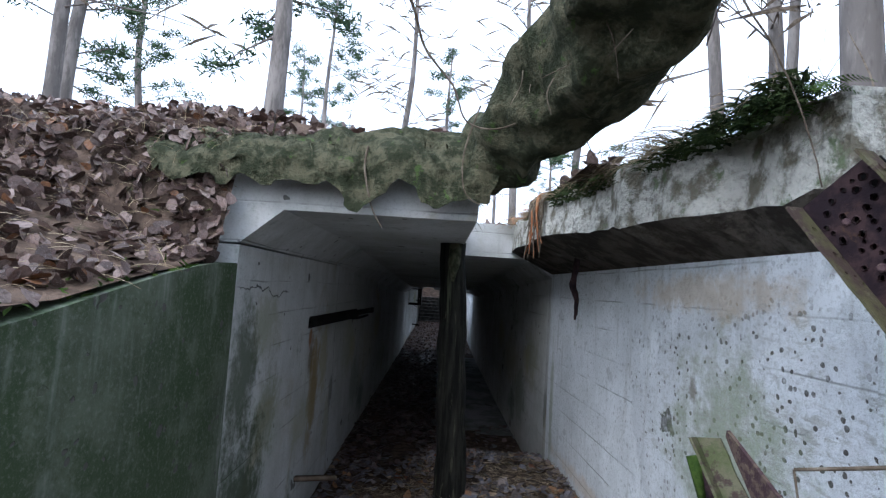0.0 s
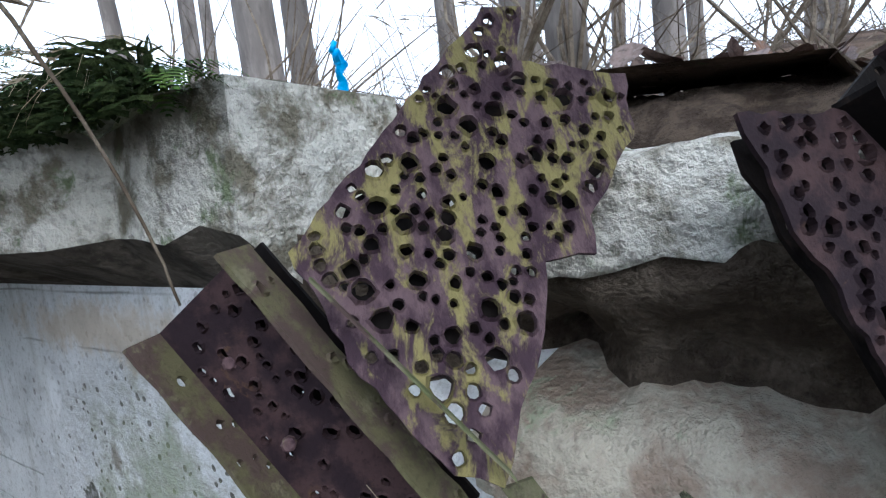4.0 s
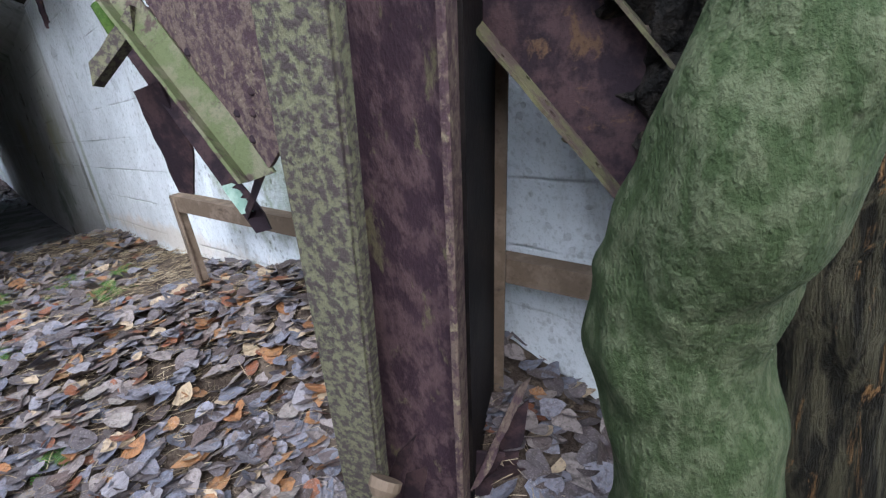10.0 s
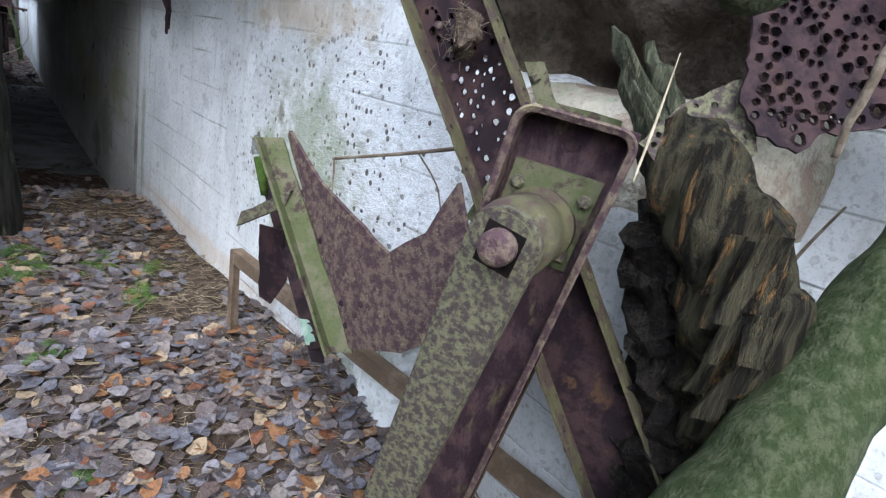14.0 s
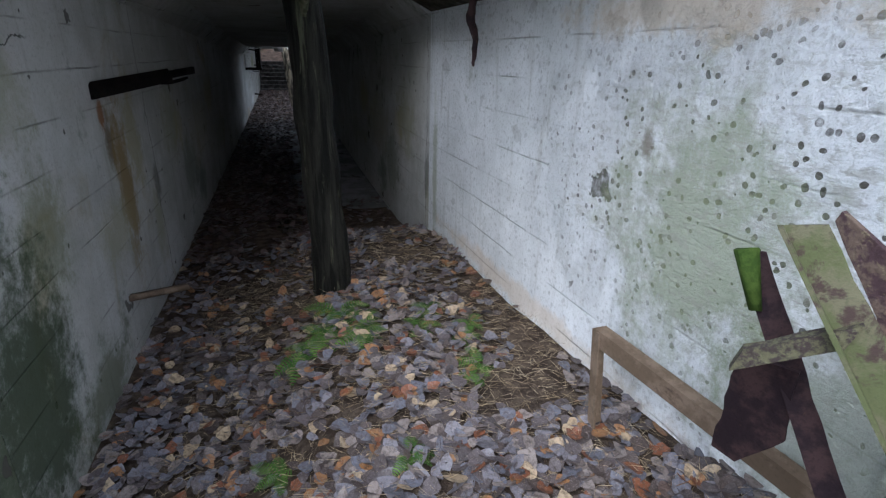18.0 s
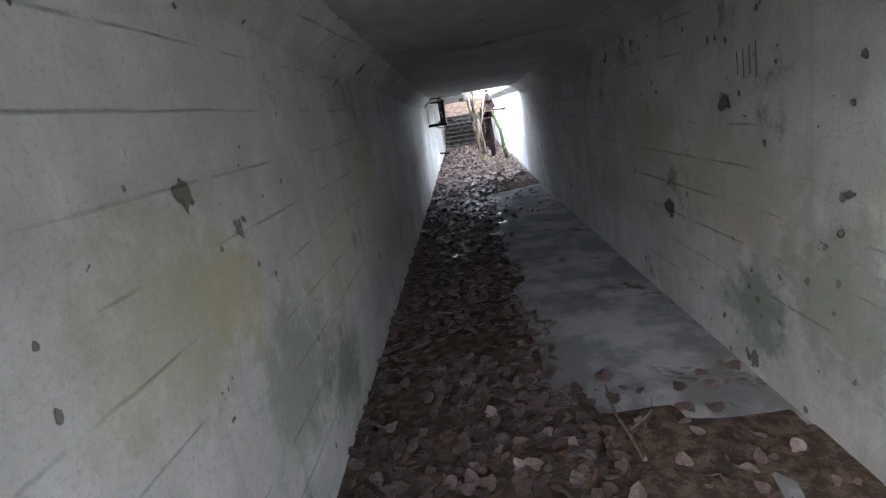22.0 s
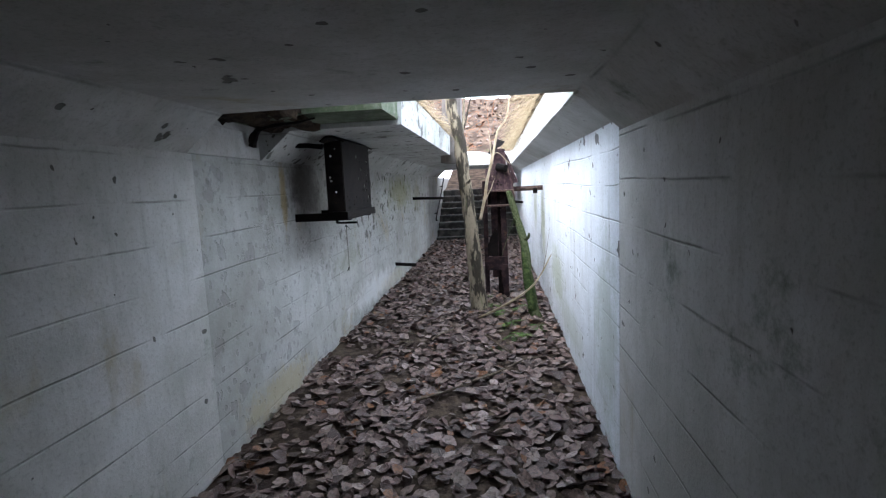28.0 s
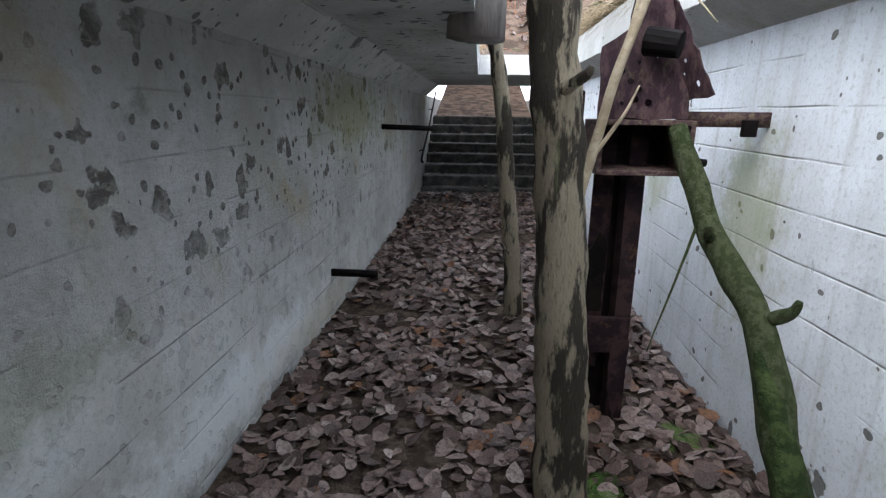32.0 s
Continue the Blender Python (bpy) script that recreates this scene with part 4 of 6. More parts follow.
# column with its bracket, pin and link arm
mount = thing("steel_mounting_column", "rusted steel channel column with a pinned link arm at its head", "steel column")
OUT = Vector((-0.845, -0.535, 0.02)).normalized()
ACROSS = Vector((0.535, -0.845, -0.06)).normalized()
top_mid, foot_mid = Vector((1.836, -5.135, 1.685)), Vector((1.895, -4.845, 0.10))
way = (foot_mid - top_mid).normalized()
tall = (foot_mid - top_mid).length
part("web", sheet_steel_bm([(0.0, -0.095), (tall, -0.095), (tall, 0.095), (0.0, 0.095)], [], top_mid, way, ACROSS, 0.012), RUST_PURPLE, mount)
path = [(tall, -0.098)] + [(0.6 - 0.1 * k, -0.098) for k in range(6)]
path += [(0.034 - 0.034 * math.sin(1.5708 * k / 5), -0.098 + 0.034 - 0.034 * math.cos(1.5708 * k / 5)) for k in range(6)]
path += [(p, -q) for p, q in path[::-1]]
rows = []
for k, (p, q) in enumerate(path):
    a, b = path[max(k - 1, 0)], path[min(k + 1, len(path) - 1)]
    side = Vector((b[1] - a[1], a[0] - b[0])).normalized()
    base = top_mid + way * p + ACROSS * q
    out_ = way * side.x + ACROSS * side.y
    rows.append([base + OUT * 0.002, base + OUT * 0.066, base + OUT * 0.070 + out_ * 0.004, base + OUT * 0.066 + out_ * 0.013, base + out_ * 0.013 + OUT * 0.002])
part("bent_flange", loft_bm(rows), RUST_SPECKLED, mount, "bent rusty flange with a pale worn rim")
for s_ in (-1, 1):
    edge = top_mid + ACROSS * (0.095 * s_) + way * 0.46
    part("side_plate", strip_bm(edge, foot_mid + ACROSS * (0.095 * s_), -OUT, 0.30, ACROSS * s_, 0.010, cuts=6), RUST_BLACK, mount)
    part("rear_lip", strip_bm(edge - OUT * 0.30, foot_mid + ACROSS * (0.095 * s_) - OUT * 0.30, ACROSS * s_, 0.035, OUT, 0.010, cuts=6), RUST_PAINT, mount)
plate_mid = top_mid + way * 0.175 + OUT * 0.014
pad = sheet_steel_bm([(-0.085, -0.075), (0.085, -0.075), (0.085, 0.075), (-0.085, 0.075)], [], plate_mid, way, ACROSS, 0.010)
part("pad_plate", pad, RUST_GREEN, mount, "green algae-covered bolted plate")
for s, d in ((-1, -0.045), (1, -0.045), (-1, 0.06), (1, 0.06)):
    part("bolt", bolt_bm(plate_mid + way * d + ACROSS * (0.058 * s) + OUT * 0.008, OUT, 0.0125, 0.014), RUST_LICHEN, mount)
part("slotted_screw", bolt_bm(top_mid + way * 0.045 + OUT * 0.012, OUT, 0.013, 0.004, 14), RUST, mount)
boss_at = plate_mid + way * 0.02
pin_at = Vector((1.572, -5.228, 1.492))
arm_way = (pin_at - boss_at).normalized()
part("boss", tube_bm([boss_at, boss_at + arm_way * 0.03, boss_at + arm_way * 0.034, boss_at + arm_way * 0.075, boss_at + arm_way * 0.08, boss_at + arm_way * 0.150, boss_at + arm_way * 0.166], [0.068, 0.068, 0.060, 0.060, 0.064, 0.064, 0.058], 28), RUST_OLIVE, mount)
pin_tip = boss_at + arm_way * 0.238
part("pin", tube_bm([boss_at + arm_way * 0.08, pin_tip - arm_way * 0.014, pin_tip - arm_way * 0.010, pin_tip - arm_way * 0.002, pin_tip], [0.027, 0.027, 0.024, 0.022, 0.012], 18), RUST_SPECKLED, mount)
link = part("link_arm", bmesh.new(), RUST_LICHEN, mount, "lichen-speckled tapered link arm")
eye = boss_at + arm_way * 0.185
arm_foot = Vector((1.75, -4.835, 0.16))
down = (arm_foot - eye).normalized()
side = down.cross(arm_way).normalized()
ring = []
for k in range(13):
    a = math.pi * k / 12
    ring.append(eye + side * (0.056 * math.cos(a)) - down * (0.056 * math.sin(a)))
ring = ring[::-1]
low = [arm_foot + side * 0.042, arm_foot - side * 0.042]
outl = ring + ([low[0], low[1]] if (ring[-1] - eye).dot(side) > 0 else [low[1], low[0]])
bm = bmesh.new()
front = [bm.verts.new(p + arm_way * 0.018) for p in outl]
rear = [bm.verts.new(p - arm_way * 0.018) for p in outl]
bm.faces.new(front)
bm.faces.new(rear[::-1])
for k in range(len(outl)):
    j = (k + 1) % len(outl)
    bm.faces.new((front[k], rear[k], rear[j], front[j]))
bmesh.ops.recalc_face_normals(bm, faces=bm.faces[:])
bmesh.ops.bevel(bm, geom=[e for e in bm.edges if abs((e.verts[0].co - e.verts[1].co).normalized().dot(arm_way)) < 0.5], offset=0.006, segments=2, affect="EDGES")
bm.to_mesh(link.data)
bm.free()
# A thin black plate stands for the shade inside the open slot.
slot = eye + down * 0.004 + arm_way * 0.0185
part("eye_slot", sheet_steel_bm([(-0.034, -0.030), (0.036, -0.030), (0.036, 0.030), (-0.034, 0.030)], [], slot, down, side, 0.002), RUST_BLACK, mount, "black plate standing for the shaded slot round the pin")
for k in range(4):
    p = foot_mid + Vector((0.03 - 0.05 * k, -0.05 + 0.03 * k, 0.06 + 0.015 * k))
    part("torn_foot_plate", strip_bm(p, p + Vector((rng.uniform(-0.02, 0.06), rng.uniform(-0.08, 0.0), 0.16)), Vector((0.3, -0.5, 0.2 * k)), 0.075, (0.6, 0.4, 0.1), 0.006, rng, 0.008, 6), RUST, mount)

for a0, b0, w, m in (((1.93, -4.97, 0.26), (2.10, -4.985, 0.43), 0.045, RUST_SPECKLED), ((2.06, -4.965, 0.36), (2.02, -4.93, 0.10), 0.08, RUST), ((1.97, -4.97, 0.26), (2.12, -4.99, 0.16), 0.06, RUST)):
    part("torn_foot_strap", strip_bm(a0, b0, (0.35, -0.5, 0.5), w, (-0.7, -0.6, 0.3), 0.010, rng, 0.010, 8), m, mount, "torn rusted strap at the column's foot")

# bracket plates and angle irons beyond the column
brack = thing("bracket_plate", "rusty V-cut gusset plate with rivets", "steel plate")
BO = Vector((1.825, -4.60, 0.965))
BU = (Vector((1.829, -4.935, 1.205)) - BO).normalized()
BV = (Vector((1.755, -4.262, 1.470)) - BO)
BV = (BV - BU * BV.dot(BU)).normalized()


def on_brack(p):
    q = Vector(p) - BO
    return (round(q.dot(BU), 3), round(q.dot(BV), 3))


outline = [on_brack(p) for p in ((1.825, -4.60, 0.965), (1.84, -4.83, 1.08), (1.845, -4.97, 1.20), (1.845, -5.03, 1.30), (1.805, -4.93, 1.52), (1.826, -4.858, 1.393), (1.802, -4.743, 1.299), (1.787, -4.427, 1.391), (1.759, -4.265, 1.486), (1.735, -4.26, 1.465))]
part("plate", sheet_steel_bm(ragged(outline, rng, 0.05, 0.004), [], BO, BU, BV, 0.010), RUST_SPECKLED, brack)
for q in ((0.04, 0.06), (0.10, 0.08), (0.05, 0.12), (0.14, 0.10), (0.03, 0.30)):
    part("rivet", bolt_bm(BO + BU * q[0] + BV * q[1] + TOWARD * 0.008, TOWARD, 0.010, 0.008, 8), RUST, brack)
iron = thing("green_angle_iron", "algae-green angle iron standing on the gusset plate", "angle iron")
a, b = Vector((1.695, -4.215, 1.450)), Vector((1.79, -4.59, 0.955))
part("leg", strip_bm(a, b, (0.62, -0.72, 0.2), 0.06, TOWARD, 0.008, rng, 0.003), RUST_GREEN, iron)
part("leg", strip_bm(a, b, TOWARD, 0.045, (-0.62, 0.72, -0.2), 0.008, rng, 0.003), RUST_GREEN, iron)
iron = thing("brown_angle_iron", "brown rusted angle iron with bright moss and pale green lichen", "angle iron")
a, b = Vector((1.712, -4.125, 1.372)), Vector((1.845, -4.40, 0.80))
part("leg", strip_bm(a, b, (0.6, -0.6, 0.1), 0.05, TOWARD, 0.008, rng, 0.004), RUST, iron)
part("moss", tube_bm([a + Vector((0.012, -0.012, 0.004)), a + (b - a) * 0.18 + TOWARD * 0.01], [0.022, 0.012], 8, 0.006, 40), blotched("bright_moss", (0.032, 0.058, 0.010), (0.06, 0.092, 0.018), None, 20, 90, 0.9), iron)
part("tie_strap", strip_bm(b - (b - a) * 0.06, Vector((1.83, -4.61, 0.985)), (0, 0, 1), 0.03, TOWARD, 0.006, rng, 0.003, 4), RUST, iron)
part("lichen", strip_bm(b - (b - a) * 0.22 + TOWARD * 0.009, b - (b - a) * 0.09 + TOWARD * 0.009, (0.6, -0.6, 0.1), 0.034, TOWARD, 0.003, rng, 0.012), blotched("pale_green_lichen", (0.19, 0.28, 0.22), (0.30, 0.38, 0.31), (0.12, 0.13, 0.09), 20, 90, 0.95), iron)
clamp = thing("clamp_block", "rusty clamp block with a round peg", "clamp")
part("block", strip_bm((1.658, -4.215, 1.19), (1.745, -4.325, 1.285), (0.1, -0.25, 0.95), 0.05, TOWARD, 0.035, rng, 0.003, 4), RUST_LICHEN, clamp)
part("peg", tube_bm([(1.735, -4.318, 1.31), (1.768, -4.345, 1.325)], 0.012, 10), RUST_PURPLE, clamp)
tri = thing("small_torn_plate", "small torn triangular rusty plate", "steel plate")
part("sheet", sheet_steel_bm(ragged([(0, 0), (0.05, -0.015), (0.13, 0.10), (0.13, 0.27), (0.03, 0.27)], rng, 0.03, 0.004), [], (1.772, -4.13, 0.91), (0.35, -0.9, 0.1), (-0.18, -0.05, 0.9), 0.006), RUST, tri)

# angle-steel frame along the wall
fr = thing("angle_steel_frame", "brown painted angle-steel frame along the foot of the wall", "steel frame")
a, b = Vector((1.90, -3.475, 0.815)), Vector((2.27, -5.12, 0.645))
part("rail", strip_bm(a, b, (0.97, 0.07, 0), 0.05, (0, 0, 1), 0.007), RUST_PAINT, fr)
part("rail", strip_bm(a, b, (0, 0, -1), 0.055, (0.97, 0.07, 0), 0.007), RUST_PAINT, fr)
part("leg", strip_bm(a + Vector((0.0, -0.03, 0)), (1.885, -3.585, 0.40), (0, 1, 0), 0.04, (1, 0, 0), 0.007), RUST_PAINT, fr)
part("leg", strip_bm(a + Vector((0.0, 0.0, 0)), (1.889, -3.555, 0.40), (1, 0, 0), 0.04, (0, -1, 0), 0.007), RUST_PAINT, fr)

rod = thing("flanged_rod", "rusty rod with a flanged head lying in the leaves", "steel rod")
part("shaft", tube_bm([(1.722, -4.980, 0.425), (1.36, -4.905, 0.01)], [0.014, 0.012], 12), RUST_PAINT, rod)
part("head", tube_bm([(1.735, -4.977, 0.440), (1.724, -4.979, 0.428), (1.716, -4.981, 0.418)], [0.030, 0.030, 0.02], 16), RUST_PAINT, rod)

# the broken roof edge and the washed-out hollow under it
bm = bmesh.new()
bmesh.ops.create_cube(bm, size=1.0)
bmesh.ops.subdivide_edges(bm, edges=bm.edges[:], cuts=13, use_grid_fill=True)
for v in bm.verts:
    p = Vector((2.72 + v.co.x * 0.90, -4.80 + v.co.y * 0.86, 2.115 + v.co.z * 0.19))
    p.x += 0.10 * (2 * v.co.y) ** 2 * (0.5 - v.co.x)
    v.co = p + noise.noise_vector(p * 4) * 0.04 + noise.noise_vector(p * 14) * 0.02 + noise.noise_vector(p * 40) * 0.006
tagged(part("ceiling_block", bm, CONCRETE_BROKEN), "pale broken lump of concrete roof over the hollow", "ceiling", kind="structure")
bm = bmesh.new()
bmesh.ops.create_grid(bm, x_segments=40, y_segments=50, size=0.5)
for v in bm.verts:
    u, w = v.co.x + 0.5, v.co.y + 0.5
    p = Vector((2.42 + 1.0 * u, -5.30 + 1.05 * w, 2.13 + 0.16 * smooth01(u * 3.2) + 0.12 * u))
    v.co = p + noise.noise_vector(p * 5) * 0.035 + noise.noise_vector(p * 16) * 0.02
tagged(part("soil_mat", bm, SOIL, smooth=True), "brown rooty soil and leaf mould on the broken concrete lump", "soil", kind="stuff")
ys_h = list(np.arange(-5.40, -4.24, 0.025))
prof = [(2.36, 2.12), (2.29, 2.0), (2.37, 1.945), (2.42, 1.895), (2.50, 1.845), (2.46, 1.795), (2.34, 1.765), (2.27, 1.71), (2.235, 1.62), (2.225, 1.5), (2.23, 1.38), (2.28, 1.1), (2.36, 0.8), (2.40, -0.2)]
verts, faces = [], []
for y in ys_h:
    edge = smooth01((-5.22 - y) / 0.12)
    near = smooth01((y + 4.60) / 0.22)
    deep = 0.65 + 1.7 * math.exp(-((y + 4.72) / 0.085) ** 2) + 0.5 * math.exp(-((y + 5.05) / 0.09) ** 2)
    for k, (x, z) in enumerate(prof):
        if 1 < k < 7:
            x = 2.34 + (x - 2.34) * deep
        x = x * (1 - near) + (right_x(y) - 0.02) * near
        x = x * (1 - edge) + (2.64 if k > 0 else 2.5) * edge
        p = Vector((x, y, z))
        d = (0.03 if 0 < k < 10 else 0.012) * (1 - 0.7 * near)
        verts.append(p + noise.noise_vector(p * 5) * d + (noise.noise_vector(p * 10) * 0.018 + noise.noise_vector(p * 24) * 0.012) * (1 - 0.6 * near))
w = len(prof)
for j in range(len(ys_h) - 1):
    for k in range(w - 1):
        faces.append((j * w + k, j * w + k + 1, (j + 1) * w + k + 1, (j + 1) * w + k))
HOLLOW = blotched("sandy_washed_concrete", (0.26, 0.205, 0.16), (0.40, 0.37, 0.30), (0.31, 0.345, 0.24), 5, 45, 0.95, strength=1.0, depth=0.03, third_at=0.54)
# Brown earth, its colour darkened to deepen the shade in the recess.
CAVITY = blotched("shade_darkened_earth", (0.06, 0.046, 0.034), (0.13, 0.105, 0.08), (0.08, 0.075, 0.055), 7, 60, 0.95, strength=1.0, depth=0.03)
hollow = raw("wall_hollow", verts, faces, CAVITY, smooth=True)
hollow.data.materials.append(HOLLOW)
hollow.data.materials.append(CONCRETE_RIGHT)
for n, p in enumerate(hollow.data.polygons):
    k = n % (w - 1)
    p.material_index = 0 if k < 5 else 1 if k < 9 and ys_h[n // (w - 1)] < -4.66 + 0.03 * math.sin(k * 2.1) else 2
tagged(hollow, "sandy washed-out hollow in the broken white concrete wall", "wall", kind="structure")

# timber post, logs and the living trunk
post = thing("prop_post", "dark damp timber prop under the roof slab, edged with green moss", "wooden post")
pts = [(1.135, -1.88, 0.10), (1.125, -1.88, 0.5), (1.10, -1.88, 1.0), (1.075, -1.88, 1.5), (1.05, -1.88, 2.145)]
part("timber", limb_bm(pts, [0.122, 0.115, 0.108, 0.10, 0.10], 8, 18, 0.020, 5), POST_WOOD, post)
part("moss", tube_bm([(1.06, -1.95, 2.13), (1.06, -1.97, 1.98), (1.065, -1.975, 1.85)], [0.05, 0.04, 0.01], 10, 0.02, 14), MOSS, post)
fallen = thing("fallen_log", "dark mossy fallen tree trunk lying across the pit", "log")
part("trunk", limb_bm([(1.12, -3.02, 2.40), (1.20, -3.25, 2.47), (1.40, -3.65, 2.62), (1.53, -4.25, 2.80), (1.70, -5.1, 3.08), (1.95, -6.2, 3.42), (2.6, -7.6, 3.6)], [0.15, 0.18, 0.22, 0.235, 0.25, 0.26, 0.26], 14, 34, 0.07, 6.5), MOSS, fallen)
rotten = thing("rotten_log", "splintered rotten log leaning among the steel", "log")
part("wood", limb_bm([(2.42, -5.52, -0.1), (2.35, -5.47, 0.8), (2.21, -5.41, 1.22), (2.11, -5.33, 1.50), (2.075, -5.24, 1.63), (2.045, -5.16, 1.69)], [0.12, 0.115, 0.115, 0.10, 0.085, 0.06], 14, 30, 0.035, 15), ROTTEN_WOOD, rotten)
# Black lumpy mass fills the gap between the log and the column.
DARK_MASS = blotched("black_lumpy_mass", (0.008, 0.007, 0.006), (0.026, 0.021, 0.017), (0.06, 0.045, 0.028), 22, 90, 0.95, 0, 1.0, 0.03, third_at=0.6)
part("rotten_core", limb_bm([(2.24, -5.32, 0.70), (2.20, -5.29, 1.05), (2.145, -5.25, 1.32), (2.09, -5.19, 1.55)], [0.075, 0.085, 0.075, 0.045], 9, 22, 0.05, 22), DARK_MASS, rotten, "black lumpy mass beside the log")
GREY_WOOD = blotched("grey_green_split_wood", (0.045, 0.048, 0.03), (0.12, 0.125, 0.08), (0.20, 0.19, 0.12), 9, 70, 0.9, 0, 1.0, 0.02, (6, 6, 0.8))
for a0, b0, r0 in (((2.07, -5.20, 1.62), (1.992, -5.04, 1.855), 0.034), ((2.075, -5.21, 1.66), (2.028, -5.092, 1.832), 0.030), ((2.055, -5.17, 1.64), (2.01, -5.07, 1.78), 0.026)):
    a0, b0 = Vector(a0), Vector(b0)
    part("prong", tube_bm([a0.lerp(b0, k / 7) for k in range(8)], [r0, r0, r0 * 0.95, r0 * 0.9, r0 * 0.85, r0 * 0.75, r0 * 0.6, r0 * 0.25], 12, 0.016, 34, 0.7), GREY_WOOD, rotten, "grey-green splintered prong")
for k in range(9):
    a0 = Vector((2.06 + rng.uniform(-0.03, 0.03), -5.19 + rng.uniform(-0.03, 0.03), 1.66))
    b0 = a0 + Vector((-0.05, 0.085, 0.12)) * rng.uniform(0.5, 1.2)
    part("splinter", tube_bm([a0, a0.lerp(b0, 0.5), b0], [0.010, 0.009, 0.002], 5, 0.006, 30), GREY_WOOD, rotten)
for k in range(14):
    z = rng.uniform(0.9, 1.6)
    a0 = Vector((2.28 - (z - 0.9) * 0.33, -5.45 + (z - 0.9) * 0.17, z)) + Vector((rng.uniform(-0.11, -0.07), rng.uniform(-0.10, 0.0), 0))
    part("bark_flake", strip_bm(a0, a0 + Vector((rng.uniform(-0.03, 0.02), rng.uniform(-0.03, 0.04), -rng.uniform(0.06, 0.16))), (0.5, -0.8, 0.1), rng.uniform(0.02, 0.05), TOWARD, 0.006, rng, 0.01, 5), ROTTEN_WOOD, rotten)
live = thing("bent_green_tree", "bent living tree trunk coated with green algae", "tree")
part("trunk", limb_bm([(1.62, -5.25, -0.02), (1.72, -5.29, 0.17), (1.84, -5.345, 0.30), (1.955, -5.395, 0.41), (1.985, -5.41, 0.545), (1.993, -5.38, 0.702), (1.984, -5.407, 0.844), (1.96, -5.47, 0.98), (2.09, -5.52, 1.22), (2.34, -5.55, 1.54), (2.478, -5.58, 1.776), (2.56, -5.59, 2.03), (2.62, -5.62, 2.6), (2.62, -5.66, 3.4), (2.6, -5.7, 4.6)], [0.058, 0.068, 0.085, 0.108, 0.108, 0.120, 0.115, 0.104, 0.094, 0.082, 0.074, 0.072, 0.07, 0.06, 0.05], 14, 44, 0.016, 12), BARK_GREEN, live)
part("branch", limb_bm([(2.60, -5.64, 2.95), (1.95, -5.78, 2.62), (1.62, -5.66, 2.2), (1.545, -5.55, 1.97), (1.525, -5.505, 1.86), (1.512, -5.475, 1.795), (1.49, -5.452, 1.80), (1.478, -5.438, 1.835)], [0.04, 0.036, 0.034, 0.032, 0.027, 0.021, 0.014, 0.010], 6, 12, 0.004, 22), BARK_GREEN, live)
part("branch", limb_bm([(2.039, -5.434, 1.704), (2.036, -5.438, 1.79), (2.045, -5.45, 1.88), (2.10, -5.51, 1.97), (2.50, -5.59, 2.04)], [0.005, 0.007, 0.008, 0.008, 0.009], 7, 10, 0.003, 30), TWIG, live)
for k in range(7):
    z = rng.uniform(0.5, 1.8)
    at = Vector((1.985 + 0.50 * max(0.0, z - 1.0), -5.40 - 0.15 * max(0.0, z - 0.75), z))
    part("knot", tube_bm([at + Vector((-0.05, -0.09, 0)), at + Vector((-0.075, -0.125, 0.01))], [0.024, 0.008], 10, 0.006, 20), BARK_GREEN, live)

# iron bars let into the left wall, and the stub of steel that hangs from the lip
iron = thing("wall_bar", "black rusted steel bar sticking out of the white wall", "steel bar")
part("bar", strip_bm((0.0 - 0.02, -1.70, 1.47), (0.335, -0.74, 1.542), (0, 0, 1), 0.045, (0.9, -0.3, 0), 0.022, cuts=8), RUST_BLACK, iron)
part("sleeve", loft_bm([[(0.37 * k - 0.01 - 0.012, -1.70 + 1.08 * k, 1.452 + 0.08 * k), (0.37 * k + 0.028, -1.70 + 1.08 * k, 1.452 + 0.08 * k), (0.37 * k + 0.034, -1.70 + 1.08 * k, 1.50 + 0.08 * k), (0.37 * k + 0.008, -1.70 + 1.08 * k, 1.535 + 0.075 * k), (0.37 * k - 0.02, -1.70 + 1.08 * k, 1.50 + 0.08 * k)] for k in (-0.05, 0.2, 0.5, 0.58, 0.62)]), RUST_BLACK, iron)
part("tongue", strip_bm((0.20, -1.10, 1.495), (0.31, -0.82, 1.525), (0, 0, -1), 0.02, (0.9, -0.3, 0), 0.012, rng, 0.006, 6), RUST_BLACK, iron)
iron = thing("wall_bar_low", "short rusty channel stub near the foot of the wall", "steel bar")
part("bar", strip_bm((-0.02, -1.80, 0.385), (0.25, -1.58, 0.33), (0.4, -0.6, 0), 0.045, (0, 0, -1), 0.03, cuts=4), RUST_PAINT, iron)
stub = thing("hanging_steel_stub", "rusted rag of steel hanging from the roof lip", "steel scrap")
part("stub", limb_bm([(1.90, -2.10, 2.20), (1.915, -2.08, 2.05), (1.90, -2.06, 1.90), (1.93, -2.06, 1.78), (1.925, -2.06, 1.645)], [0.028, 0.022, 0.024, 0.018, 0.006], 6, 8, 0.012, 20), RUST, stub)
part("rag", strip_bm((1.91, -2.09, 1.88), (1.935, -2.06, 1.68), (0.3, 0.9, 0), 0.04, (0.9, -0.3, 0), 0.004, rng, 0.012, 8), RUST, stub)

